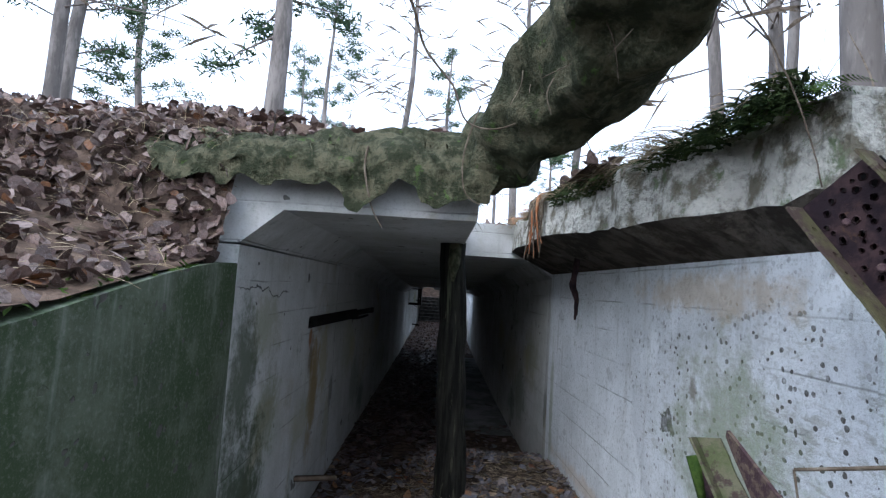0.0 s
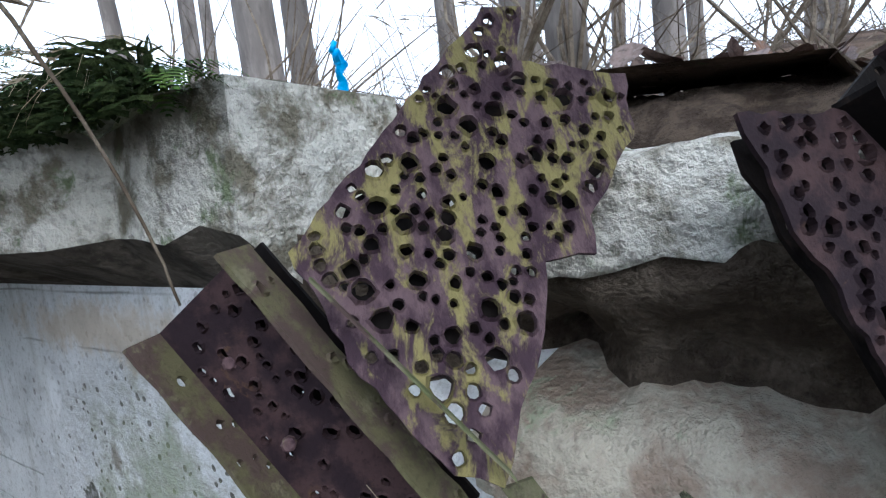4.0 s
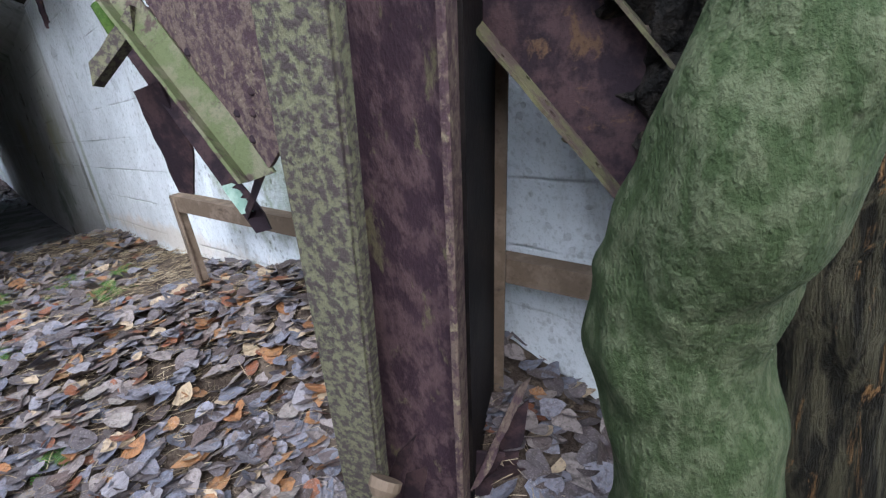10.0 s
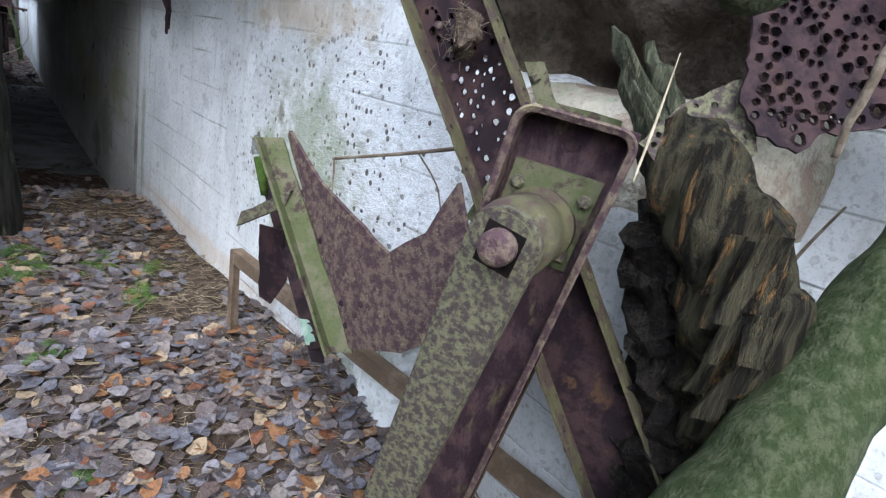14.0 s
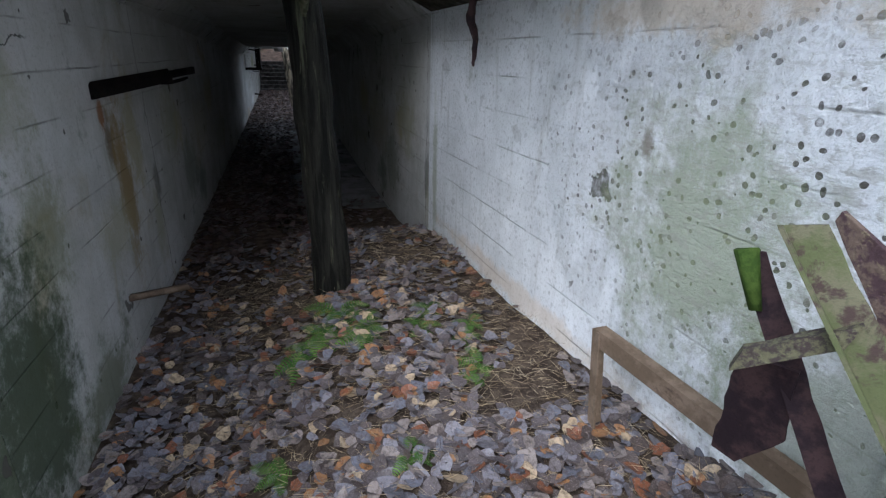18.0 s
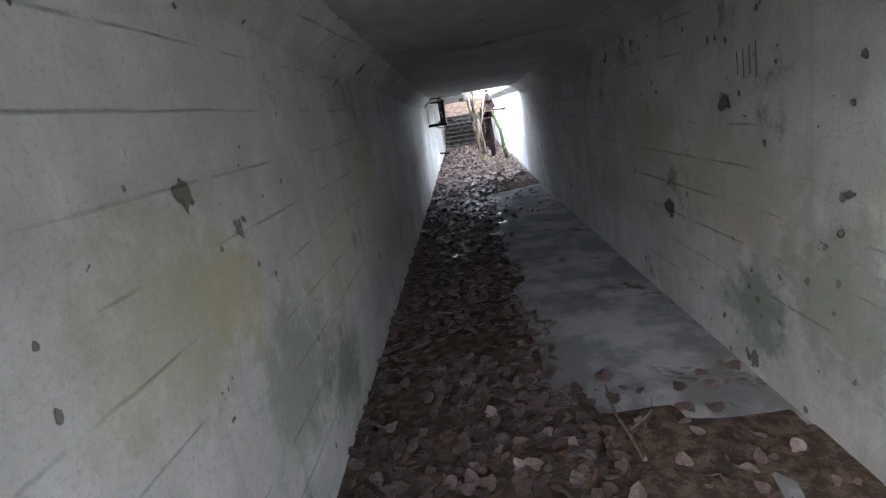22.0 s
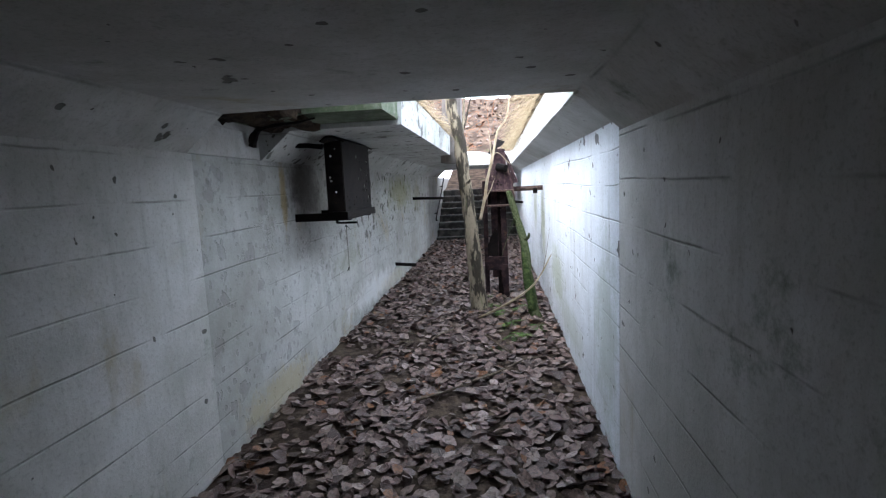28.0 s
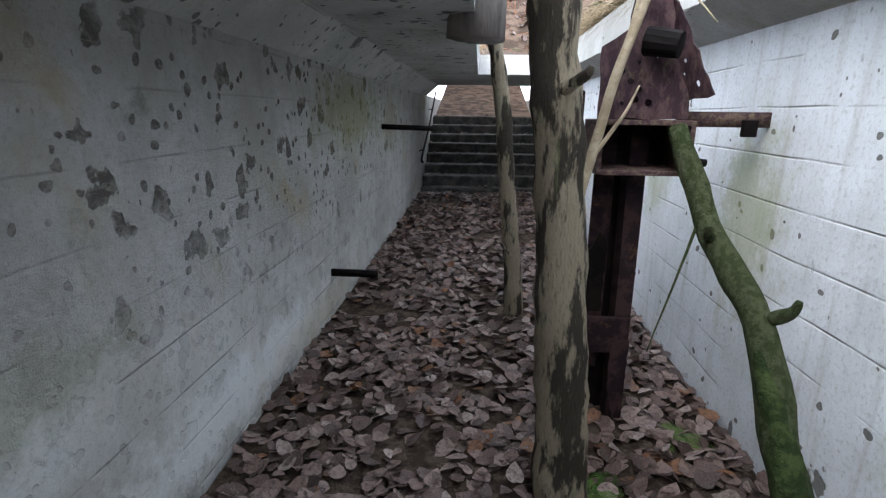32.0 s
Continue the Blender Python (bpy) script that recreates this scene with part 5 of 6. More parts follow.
twig = thing("wall_twig", "thin bare twig against the white wall", "twig")
part("stem", limb_bm([(2.05, -4.66, 1.55), (1.92, -4.56, 1.50), (1.784, -4.464, 1.455)], [0.006, 0.005, 0.004], 5, 6), TWIG, twig)
part("side_shoot", limb_bm([(1.96, -4.58, 1.51), (2.0, -4.63, 1.44), (2.01, -4.66, 1.37)], [0.003, 0.002], 4, 5), TWIG, twig)
part("side_shoot", limb_bm([(1.784, -4.464, 1.455), (1.775, -4.49, 1.40), (1.76, -4.52, 1.35)], [0.003, 0.002], 4, 5), TWIG, twig)
straw = thing("pale_straw", "pale splinter stuck on the rotten log", "twig")
part("stem", limb_bm([(1.74, -5.305, 1.62), (1.765, -5.296, 1.69), (1.805, -5.278, 1.79)], [0.0016, 0.002, 0.0006], 4, 6), PALE_STICK, straw)
sap = thing("wall_sapling", "thin forked sapling in front of the white wall", "sapling")
for pth in (((2.45, -5.55, 0.45), (2.43, -5.42, 1.1), (2.46, -5.32, 1.38)), ((2.46, -5.32, 1.38), (2.47, -5.23, 1.50), (2.48, -5.16, 1.60)), ((2.46, -5.32, 1.38), (2.52, -5.35, 1.52), (2.55, -5.38, 1.62)), ((2.46, -5.32, 1.38), (2.38, -5.15, 1.38), (2.33, -5.05, 1.33))):
    part("shoot", limb_bm(pth, [0.006, 0.003], 5, 6), TWIG, sap)
blue = thing("blue_ribbon", "bright blue plastic rag tied to a branch", "plastic rag")
part("rag", limb_bm([(2.49, -4.15, 2.575), (2.505, -4.155, 2.54), (2.495, -4.15, 2.51), (2.51, -4.15, 2.465)], [0.008, 0.018, 0.009, 0.016], 5, 8, 0.012, 30), BLUE_PLASTIC, blue)
part("knot", tube_bm([(2.48, -4.15, 2.565), (2.495, -4.15, 2.59)], 0.009, 7, 0.004, 40), BLUE_PLASTIC, blue)

bm = bmesh.new()
bmesh.ops.create_grid(bm, x_segments=70, y_segments=16, size=0.5)
for v in bm.verts:
    u, w = v.co.x + 0.5, v.co.y + 0.5
    a = w * 2.2
    p = Vector((-0.42 + 1.62 * u, -3.17 - 0.17 * math.sin(min(a, 1.57)) - 0.04 * u, 2.50 - 0.34 * w * (0.8 + 0.35 * noise.noise(Vector((u * 9, 0, 1))))))
    p.z += 0.10 * (1 - w) * u
    v.co = p + noise.noise_vector(p * 6) * 0.05 + noise.noise_vector(p * 22) * 0.02
tagged(part("moss_mat", bm, MOSS, smooth=True), "thick mat of moss and dead needles over the slab front", "moss", kind="stuff")
bm = bmesh.new()
bmesh.ops.create_grid(bm, x_segments=90, y_segments=12, size=0.5)
for v in bm.verts:
    u, w = v.co.x + 0.5, v.co.y + 0.5
    y = -0.85 - 3.38 * u
    x = 1.62 + 0.25 * smooth01((-2.2 - y) / 1.4) + 0.05 + 0.5 * w
    p = Vector((x - 0.02, y, 2.385 + 0.05 * math.sin(w * 2.5) - 0.04 * smooth01(1 - w * 5) * (0.6 + noise.noise(Vector((y * 6, 0, 0))))))
    v.co = p + noise.noise_vector(p * 6) * 0.022 + noise.noise_vector(p * 22) * 0.016 + Vector((0.02, 0, 0))
tagged(part("lip_moss", bm, blotched("grey_green_lip_moss", (0.10, 0.11, 0.06), (0.22, 0.22, 0.15), (0.10, 0.15, 0.05), 9, 70, 0.95, 0, 1.0, 0.03), smooth=True), "grey-green moss on the broken roof lip", "moss", kind="stuff")

back_plate = thing("olive_back_plate", "olive-green rusted plate behind the splintered log", "steel plate")
part("plate", sheet_steel_bm(ragged([(0, 0), (0.17, 0.0), (0.17, -0.30), (-0.10, -0.30)], rng, 0.05, 0.003), [], (1.975, -4.925, 1.705), (0.5, -0.85, -0.06), (-0.05, -0.05, 1.0), 0.008), RUST_GREEN, back_plate)
lug = thing("nut_lug", "bent flat lug with a square nut", "steel bracket")
part("strap", strip_bm((2.035, -4.80, 1.775), (2.055, -4.93, 1.60), (0.35, -0.4, 0.1), 0.045, TOWARD, 0.008, rng, 0.004, 6), RUST_GREEN, lug)
part("nut", bolt_bm(Vector((2.045, -4.835, 1.745)) + TOWARD * 0.008, TOWARD, 0.013, 0.012, 4), RUST_LICHEN, lug)
# dead wood against the sky over the pit
dead = thing("dead_branch", "bare dark branch hanging over the pit", "branch")
part("stem", limb_bm([(0.351, -4.023, 2.859), (0.548, -3.999, 2.907), (0.851, -3.988, 2.953), (1.092, -3.989, 2.96), (1.45, -4.05, 2.93)], [0.006, 0.013, 0.010, 0.013, 0.016], 6, 7, 0.005, 25), TWIG, dead)
for a0, b0 in (((0.55, -3.999, 2.907), (0.56, -3.99, 2.85)), ((0.70, -3.99, 2.93), (0.60, -3.97, 2.80)), ((1.09, -3.989, 2.95), (1.215, -3.975, 2.89)), ((1.0, -3.99, 2.95), (1.10, -3.98, 3.05)), ((0.45, -4.0, 2.88), (0.40, -4.0, 2.97))):
    part("side_shoot", limb_bm([a0, Vector(a0).lerp(Vector(b0), 0.6) + Vector((0.01, 0, -0.01)), b0], [0.006, 0.003], 4, 5), TWIG, dead)
for pth, r0 in ((((0.688, -3.903, 2.99), (0.799, -3.826, 2.857), (0.858, -3.76, 2.715), (0.97, -3.714, 2.596), (1.034, -3.676, 2.47), (1.159, -3.679, 2.445), (1.30, -3.66, 2.52)), 0.006), (((0.60, -3.33, 2.44), (0.597, -3.354, 2.323), (0.639, -3.343, 2.156), (0.691, -3.338, 2.066)), 0.006), (((1.10, -3.45, 2.62), (1.038, -3.439, 2.40), (1.056, -3.421, 2.232), (1.145, -3.419, 2.178)), 0.005),
                (((1.60, -4.50, 2.70), (1.573, -4.577, 2.501), (1.666, -4.566, 2.367), (1.743, -4.556, 2.201), (1.779, -4.552, 2.079)), 0.003)):
    tw = thing("hanging_root", "thin bare root hanging from the mossy log", "root", "hanging roots")
    part("stem", limb_bm(pth, [r0, r0 * 0.5], 6, 6, 0.002, 30), TWIG, tw)
rng2 = random.Random(77)
for k in range(26):
    y = rng2.uniform(-6.4, -3.3)
    on = Vector((1.40, -3.65, 2.62)).lerp(Vector((1.95, -6.2, 3.42)), (y + 3.65) / -2.55)
    a0 = on + Vector((rng2.uniform(-0.24, 0.1), 0, rng2.uniform(-0.2, 0.1)))
    d = Vector((rng2.gauss(-0.05, 0.12), rng2.gauss(0, 0.1), -rng2.uniform(0.08, 0.26)))
    tw = thing("hanging_root", "thin bare root hanging from the mossy log", "root", "hanging roots")
    part("stem", limb_bm([a0, a0 + d * 0.5 + Vector((rng2.gauss(0, 0.02), 0, 0)), a0 + d], [0.003, 0.0012], 4, 5), TWIG, tw)

# ------------------------------------------------------------ the second pit
rng = random.Random(33)
case = thing("steel_wall_case", "black rusted steel case riddled with holes on wall brackets", "steel case")
x0, x1, y0, y1, z0, z1 = 0.285, 0.405, 10.82, 11.57, 1.275, 1.765
outl = [(0, 0), (y1 - y0, 0), (y1 - y0, z1 - z0), (0, z1 - z0)]
hs = [h for h in shot_holes(outl, 44, rng, (0.007, 0.011, 0.017), 1.25) if h[0] > 0.34 or h[1] < 0.1] + [h for h in shot_holes(outl, 4, rng, (0.005, 0.007)) if h[0] < 0.15]
part("side_plate", sheet_steel_bm(outl, hs, (x1, y0, z0), (0, 1, 0), (0, 0, 1), 0.005, 0, rng), RUST_BLACK, case)
outl = [(0, 0), (x1 - x0, 0), (x1 - x0, z1 - z0), (0, z1 - z0 - 0.02)]
part("front_plate", sheet_steel_bm(outl, shot_holes(outl, 5, rng, (0.005, 0.008)), (x0, y0, z0), (1, 0, 0), (0, 0, 1), 0.005, 0, rng), RUST_BLACK, case)
hood = [[(x0 - 0.02, y, 1.765), (0.31, y, 1.795), (0.36, y, 1.795), (x1 + 0.03, y, 1.755), (x1 + 0.03, y, 1.745), (0.36, y, 1.783), (0.31, y, 1.783), (x0 - 0.02, y, 1.753)] for y in (y0 - 0.03, y1 + 0.03)]
part("hood", loft_bm(hood), RUST_BLACK, case)
part("floor_plate", brick_bm((x0, y0, z0 - 0.012), (x1, y1, z0 - 0.002)), RUST_BLACK, case)
for y in (10.93, 11.50):
    part("bracket", brick_bm((-0.02, y, 1.205), (0.41, y + 0.035, 1.262), 0.004), RUST_BLACK, case)
part("edge_rail", brick_bm((0.385, 10.81, 1.215), (0.425, 11.63, 1.270), 0.006), RUST_BLACK, case)
part("handle_bar", brick_bm((0.16, 10.95, 1.206), (0.196, 11.53, 1.222), 0.003), RUST_BLACK, case)
part("handle", limb_bm([(0.18, 11.36, 1.215), (0.178, 11.35, 1.18), (0.18, 11.35, 1.163), (0.337, 11.35, 1.16)], [0.009, 0.009], 5, 8), RUST_BLACK, case)
cord = thing("frayed_string", "thin frayed cord hanging with a knot", "cord")
part("cord", limb_bm([(0.245, 11.35, 1.155), (0.246, 11.35, 0.97), (0.248, 11.35, 0.79)], [0.0022, 0.0018], 8, 5), TWIG, cord)
for k in range(7):
    c = Vector((0.245, 11.35, 1.14)) if k < 4 else Vector((0.248, 11.35, 0.80))
    part("fray", tube_bm([c, c + Vector((rng.uniform(-0.03, 0.03), rng.uniform(-0.04, 0.04), rng.uniform(-0.05, 0.0)))], [0.003, 0.001], 4), RUST_BLACK, cord)
hook = thing("wall_hook_bar", "bent rusty flat bar under the roof edge", "steel bar")
part("bar", limb_bm([(-0.02, 10.74, 1.68), (0.07, 10.74, 1.73), (0.16, 10.75, 1.735), (0.30, 10.75, 1.72)], [0.018, 0.018], 5, 6, 0.006, 20), RUST_BLACK, hook)
hook = thing("roof_edge_scrap", "torn black scrap at the broken roof edge", "steel scrap")
part("scrap", limb_bm([(0.02, 10.30, 1.70), (0.06, 10.28, 1.78), (0.16, 10.22, 1.80), (0.5, 10.05, 1.81)], [0.028, 0.022, 0.012, 0.006], 6, 7, 0.012, 20), RUST_BLACK, hook)
for a, b, w, lab in (((-0.02, 16.36, 1.19), (0.50, 16.60, 1.17), 0.05, "black steel bar sticking out of the shot-marked wall"), ((-0.02, 14.50, 0.31), (0.27, 14.62, 0.27), 0.045, "short black steel bar near the leaf litter")):
    bar = thing("wall_stub_bar", lab, "steel bar")
    part("bar", strip_bm(a, b, (0, 0, 1), w, (0.3, -0.9, 0), 0.03, cuts=4), RUST_BLACK, bar)
hook = thing("ceiling_socket", "dark torn socket in the roof slab", "socket")
part("rim", loft_bm([[(0.06, 15.0, 1.80), (0.21, 15.08, 1.80), (0.15, 15.32, 1.80)], [(0.085, 15.05, 1.775), (0.17, 15.10, 1.775), (0.14, 15.24, 1.77)]]), RUST_BLACK, hook)

# rusted column with its torn head
col = thing("rusted_slot_column", "tall rusted steel column with a torn box-shaped head", "steel column")
part("post", brick_bm((1.30, 13.50, 0.05), (1.355, 13.555, 1.45), 0.006), RUST, col)
part("channel", strip_bm((1.395, 13.40, 0.30), (1.395, 13.40, 1.40), (1, 0, 0), 0.08, (0, 1, 0), 0.012, rng, 0.004, 8), RUST, col)
part("channel", strip_bm((1.52, 13.34, 0.02), (1.50, 13.34, 1.80), (1, 0, 0), 0.065, (0, 1, 0), 0.10, rng, 0.004), RUST, col)
part("channel", strip_bm((1.46, 13.46, 0.03), (1.46, 13.46, 1.65), (1, 0, 0), 0.11, (0, 1, 0), 0.012, cuts=5), RUST_BLACK, col)
part("cross_plate", brick_bm((1.34, 13.325, 0.40), (1.575, 13.34, 0.56), 0.004), RUST, col)
for lo, hi in (((1.345, 13.16, 1.155), (1.665, 13.42, 1.172)), ((1.345, 13.16, 1.325), (1.665, 13.42, 1.342)), ((1.345, 13.16, 1.172), (1.362, 13.42, 1.325)), ((1.648, 13.16, 1.172), (1.665, 13.42, 1.325))):
    part("box_tube_side", brick_bm(lo, hi, 0.004), RUST_SPECKLED, col)
part("head_plate", sheet_steel_bm(ragged([(0, 0), (0.31, 0.0), (0.30, 0.10), (0.235, 0.26), (0.225, 0.46), (0.10, 0.47), (0.09, 0.30), (0.0, 0.24)], rng, 0.04, 0.006), shot_holes([(0.02, 0.02), (0.25, 0.02), (0.2, 0.3), (0.04, 0.2)], 9, rng, (0.008, 0.012)), (1.35, 13.24, 1.344), (1, 0, 0), (0, 0.08, 1), 0.008, 0, rng), RUST_PURPLE, col)
# Added black plate closes the tube so that its opening looks dark.
part("box_back", brick_bm((1.362, 13.405, 1.172), (1.648, 13.42, 1.325)), RUST_BLACK, col)
part("torn_flap", sheet_steel_bm(ragged([(0, 0), (0.15, 0.02), (0.05, 0.34), (0.0, 0.38)], rng, 0.03, 0.006), shot_holes([(0.01, 0.03), (0.12, 0.04), (0.03, 0.3)], 3, rng, (0.007, 0.010)), (1.655, 13.30, 1.40), (0.42, -0.9, 0.05), (-0.22, 0.1, 1.0), 0.006, 0.05, rng), RUST_PURPLE, col)
part("bent_head", strip_bm((1.38, 13.26, 1.76), (1.49, 13.30, 1.92), (0.7, -0.5, -0.3), 0.11, (0.4, 0.9, 0), 0.012, rng, 0.015, 6), RUST_BLACK, col)
part("stub_axle", tube_bm([(1.49, 13.22, 1.60), (1.58, 13.16, 1.58)], [0.048, 0.044], 14, 0.005, 20), RUST_BLACK, col)
part("stub_pin", tube_bm([(1.665, 13.30, 1.20), (1.77, 13.30, 1.19)], [0.018, 0.014], 10), RUST_BLACK, col)
part("gusset", sheet_steel_bm(ragged([(0, 0), (0.12, 0.0), (0.12, 0.30), (0.09, 0.34), (0.0, 0.14)], rng, 0.03, 0.006), [], (1.345, 13.40, 0.56), (1, 0, 0), (0, 0, 1), 0.008), RUST_BLACK, col)
part("foot_tongue", sheet_steel_bm(ragged([(0, 0), (0.035, -0.16), (0.07, 0.0), (0.07, 0.20), (0.0, 0.20)], rng, 0.02, 0.004), [], (1.50, 13.31, 0.27), (1, 0, 0), (0, 0, 1), 0.008), RUST, col)
arm = thing("wall_arm_bar", "rusted flat arm reaching from the column to the wall", "steel bar")
part("bar", strip_bm((1.665, 13.33, 1.318), (2.03, 13.35, 1.318), (0, 0, 1), 0.055, (0, 1, 0), 0.03, cuts=4), RUST_SPECKLED, arm)
part("lug", brick_bm((1.885, 13.30, 1.285), (1.935, 13.325, 1.345), 0.004), RUST_BLACK, arm)


# trees that stand in the slot
def tree_parts(name, label, trunk, radii, bark, branches=(), lump=0.012):
    t = thing(name, label, "tree")
    part("trunk", limb_bm(trunk, radii, 7, 14, lump, 9), bark, t)
    for pth, r in branches:
        part("branch", limb_bm(pth, [r, r * 0.35], 6, 7, r * 0.3, 20), bark, t)
    return t


tree_parts("slot_tree", "slender tree with flaking pale and dark bark growing in the slot", [(1.245, 12.78, 0.0), (1.234, 12.78, 0.2), (1.215, 12.78, 0.52), (1.19, 12.78, 0.85), (1.166, 12.78, 1.15), (1.13, 12.78, 1.50), (1.09, 12.78, 1.92), (1.035, 12.78, 2.2), (0.97, 12.80, 2.6), (0.90, 12.9, 3.6), (0.95, 13.0, 5.5)],
           [0.105, 0.088, 0.080, 0.074, 0.070, 0.068, 0.064, 0.06, 0.055, 0.045, 0.02], BARK_PALE, [(((1.09, 12.78, 1.88), (1.14, 12.9, 2.1), (1.16, 13.0, 2.6)), 0.02), (((0.95, 12.8, 2.7), (1.2, 12.9, 3.1), (1.5, 13.1, 3.8)), 0.018), (((1.15, 12.72, 1.42), (1.19, 12.66, 1.45), (1.20, 12.65, 1.47)), 0.02)], 0.02)
tree_parts("thin_slot_tree", "thin pale-barked tree beside the rusted column", [(1.20, 14.6, 0.03), (1.178, 14.6, 0.36), (1.13, 14.6, 0.85), (1.08, 14.6, 1.36), (0.985, 14.6, 1.95), (0.95, 14.7, 2.6), (0.97, 14.9, 4.2)], [0.065, 0.058, 0.052, 0.048, 0.044, 0.038, 0.02], BARK_PALE, [(((1.17, 14.56, 0.45), (1.10, 14.45, 0.56), (1.06, 14.40, 0.60)), 0.012), (((0.98, 14.6, 2.0), (1.10, 14.65, 2.4), (1.25, 14.7, 3.0)), 0.018)], 0.014)
tree_parts("pale_slot_stem", "pale whitish stem leaning up through the slot", [(1.275, 13.12, 1.02), (1.322, 13.15, 1.21), (1.38, 13.12, 1.50), (1.44, 13.1, 1.72), (1.50, 13.1, 1.98), (1.62, 13.1, 2.2), (1.66, 13.1, 2.8)], [0.018, 0.018, 0.016, 0.015, 0.012, 0.010, 0.005], PALE_STICK, [(((1.322, 13.15, 1.21), (1.40, 13.10, 1.35), (1.44, 13.08, 1.45)), 0.009), (((1.44, 13.1, 1.72), (1.50, 13.05, 1.75), (1.62, 13.0, 1.62)), 0.006), (((1.39, 13.12, 1.53), (1.42, 13.1, 1.75), (1.40, 13.1, 2.0)), 0.010)], 0.003)
lean = tree_parts("leaning_branch", "dead leaning branch with green moss on its lower half", [(1.85, 12.25, 0.0), (1.80, 12.36, 0.16), (1.76, 12.53, 0.46), (1.735, 12.74, 0.80), (1.69, 12.98, 0.98), (1.60, 13.16, 1.32)], [0.060, 0.052, 0.047, 0.044, 0.040, 0.034], BARK_GREEN, [(((1.735, 12.74, 0.80), (1.78, 12.68, 0.85), (1.79, 12.665, 0.89)), 0.024), (((1.68, 12.98, 0.98), (1.65, 12.92, 1.01), (1.64, 12.90, 1.04)), 0.02), (((1.66, 13.02, 1.05), (1.58, 12.95, 0.85), (1.50, 12.9, 0.62)), 0.006)], 0.012)
part("moss", limb_bm([(1.79, 12.33, 0.14), (1.75, 12.50, 0.46), (1.722, 12.70, 0.76)], [0.048, 0.046, 0.022], 6, 10, 0.014, 22), DULL_MOSS, lean)
stick = thing("pale_long_stick", "long pale peeled stick propped against the wall", "stick")
part("stem", limb_bm([(1.25, 12.30, 0.10), (1.55, 12.24, 0.26), (1.80, 12.22, 0.45), (1.97, 12.28, 0.72)], [0.012, 0.011, 0.009, 0.004], 6, 7), PALE_STICK, stick)
part("side_shoot", limb_bm([(1.88, 12.24, 0.56), (1.93, 12.4, 0.7), (1.98, 12.5, 0.95)], [0.004, 0.001], 5, 5), TWIG, stick)
for k in range(5):
    c = thing("fallen_branch", "thin dark branch lying on the leaves", "branch", "branches on the litter")
    x, y = rng.uniform(0.9, 1.6), (10.9, 11.5, 11.9, 10.6, 0.95)[k]
    if k == 4:
        x = 1.25
    a = rng.uniform(-0.6, 0.9)
    pts = [(x + s * 0.28 * math.sin(a) + rng.uniform(-0.03, 0.03), y + s * 0.28 * math.cos(a), litter_z(x, y) + 0.03 + 0.012 * abs(s)) for s in (-1, -0.3, 0.3, 1)]
    part("stem", limb_bm(pts, [0.011, 0.005], 5, 6), TWIG, c)
    part("side_shoot", limb_bm([pts[1], (pts[1][0] + 0.12, pts[1][1] + 0.08, pts[1][2] + 0.02), (pts[1][0] + 0.17, pts[1][1] + 0.2, pts[1][2] + 0.02)], [0.005, 0.002], 4, 5), TWIG, c)


# ------------------------------------------------------------- vegetation
def strips(name, material, label, roots, length, width, droop, rng, category="dry grass", sway=0.4, seg=5):
    """Many thin blades from the given roots; droop sends them downwards."""
    verts, faces = [], []
    for (x, y, z, ox, oy) in roots:
        l = length * rng.uniform(0.4, 1.2)
        p = Vector((x, y, z))
        d = Vector((ox + rng.gauss(0, sway), oy + rng.gauss(0, sway), rng.uniform(0.0, 0.6) if droop > 0 else rng.uniform(0.4, 1))).normalized()
        s = d.cross(Vector((rng.gauss(0, 1), rng.gauss(0, 1), 0.2))).normalized() * width * 0.5
        base = len(verts)
        for k in range(seg + 1):
            w = 1 - 0.75 * k / seg
            verts += [p - s * w, p + s * w]
            p = p + d * (l / seg)
            d = (d + Vector((rng.gauss(0, 0.12), rng.gauss(0, 0.12), -droop))).normalized()
        for k in range(seg):
            q = base + 2 * k
            faces.append((q, q + 1, q + 3, q + 2))
    return tagged(raw(name, verts, faces, material), label, category, kind="stuff")


roots = []
for k in range(1500):
    y = rng.uniform(9.8, 17.5)
    roots.append((1.80 + rng.uniform(-0.02, 0.30), y, 2.04 + rng.uniform(0, 0.06), -0.8, 0))
strips("hanging_dry_grass", GRASS_DRY, "dry grass and roots hanging over the slot's edge", roots, 0.42, 0.0055, 0.42, rng)
roots = [(0.90 - rng.uniform(0, 0.12), rng.uniform(10.5, 17.7), 2.04 + rng.uniform(0, 0.04), 0.7, 0) for k in range(800)]
strips("hanging_dry_grass_inner", GRASS_DRY, "dry grass hanging over the roof slab", roots, 0.24, 0.005, 0.42, rng)
roots = [(rng.uniform(-0.2, 1.15), -3.16 - rng.uniform(0, 0.1), 2.42 + rng.uniform(-0.02, 0.05), 0, -0.7) for k in range(330)]
roots += [(1.15, rng.uniform(-3.2, -1.0), 2.42, 0.7, 0) for k in range(120)]
strips("hanging_moss_fringe", MOSS, "dark moss and dead needles hanging from the slab edge", roots, 0.20, 0.010, 0.5, rng, "moss")
roots = [(1.62 + 0.25 * smooth01((-2.2 - y) / 1.4) + rng.uniform(-0.02, 0.12), y, 2.44, -0.8, 0) for y in [rng.uniform(-4.3, -0.9) for _ in range(420)]]
strips("hanging_lip_grass", GRASS_DRY, "pale dry grass hanging over the broken roof lip", roots, 0.22, 0.004, 0.42, rng)
verts, faces = [], []


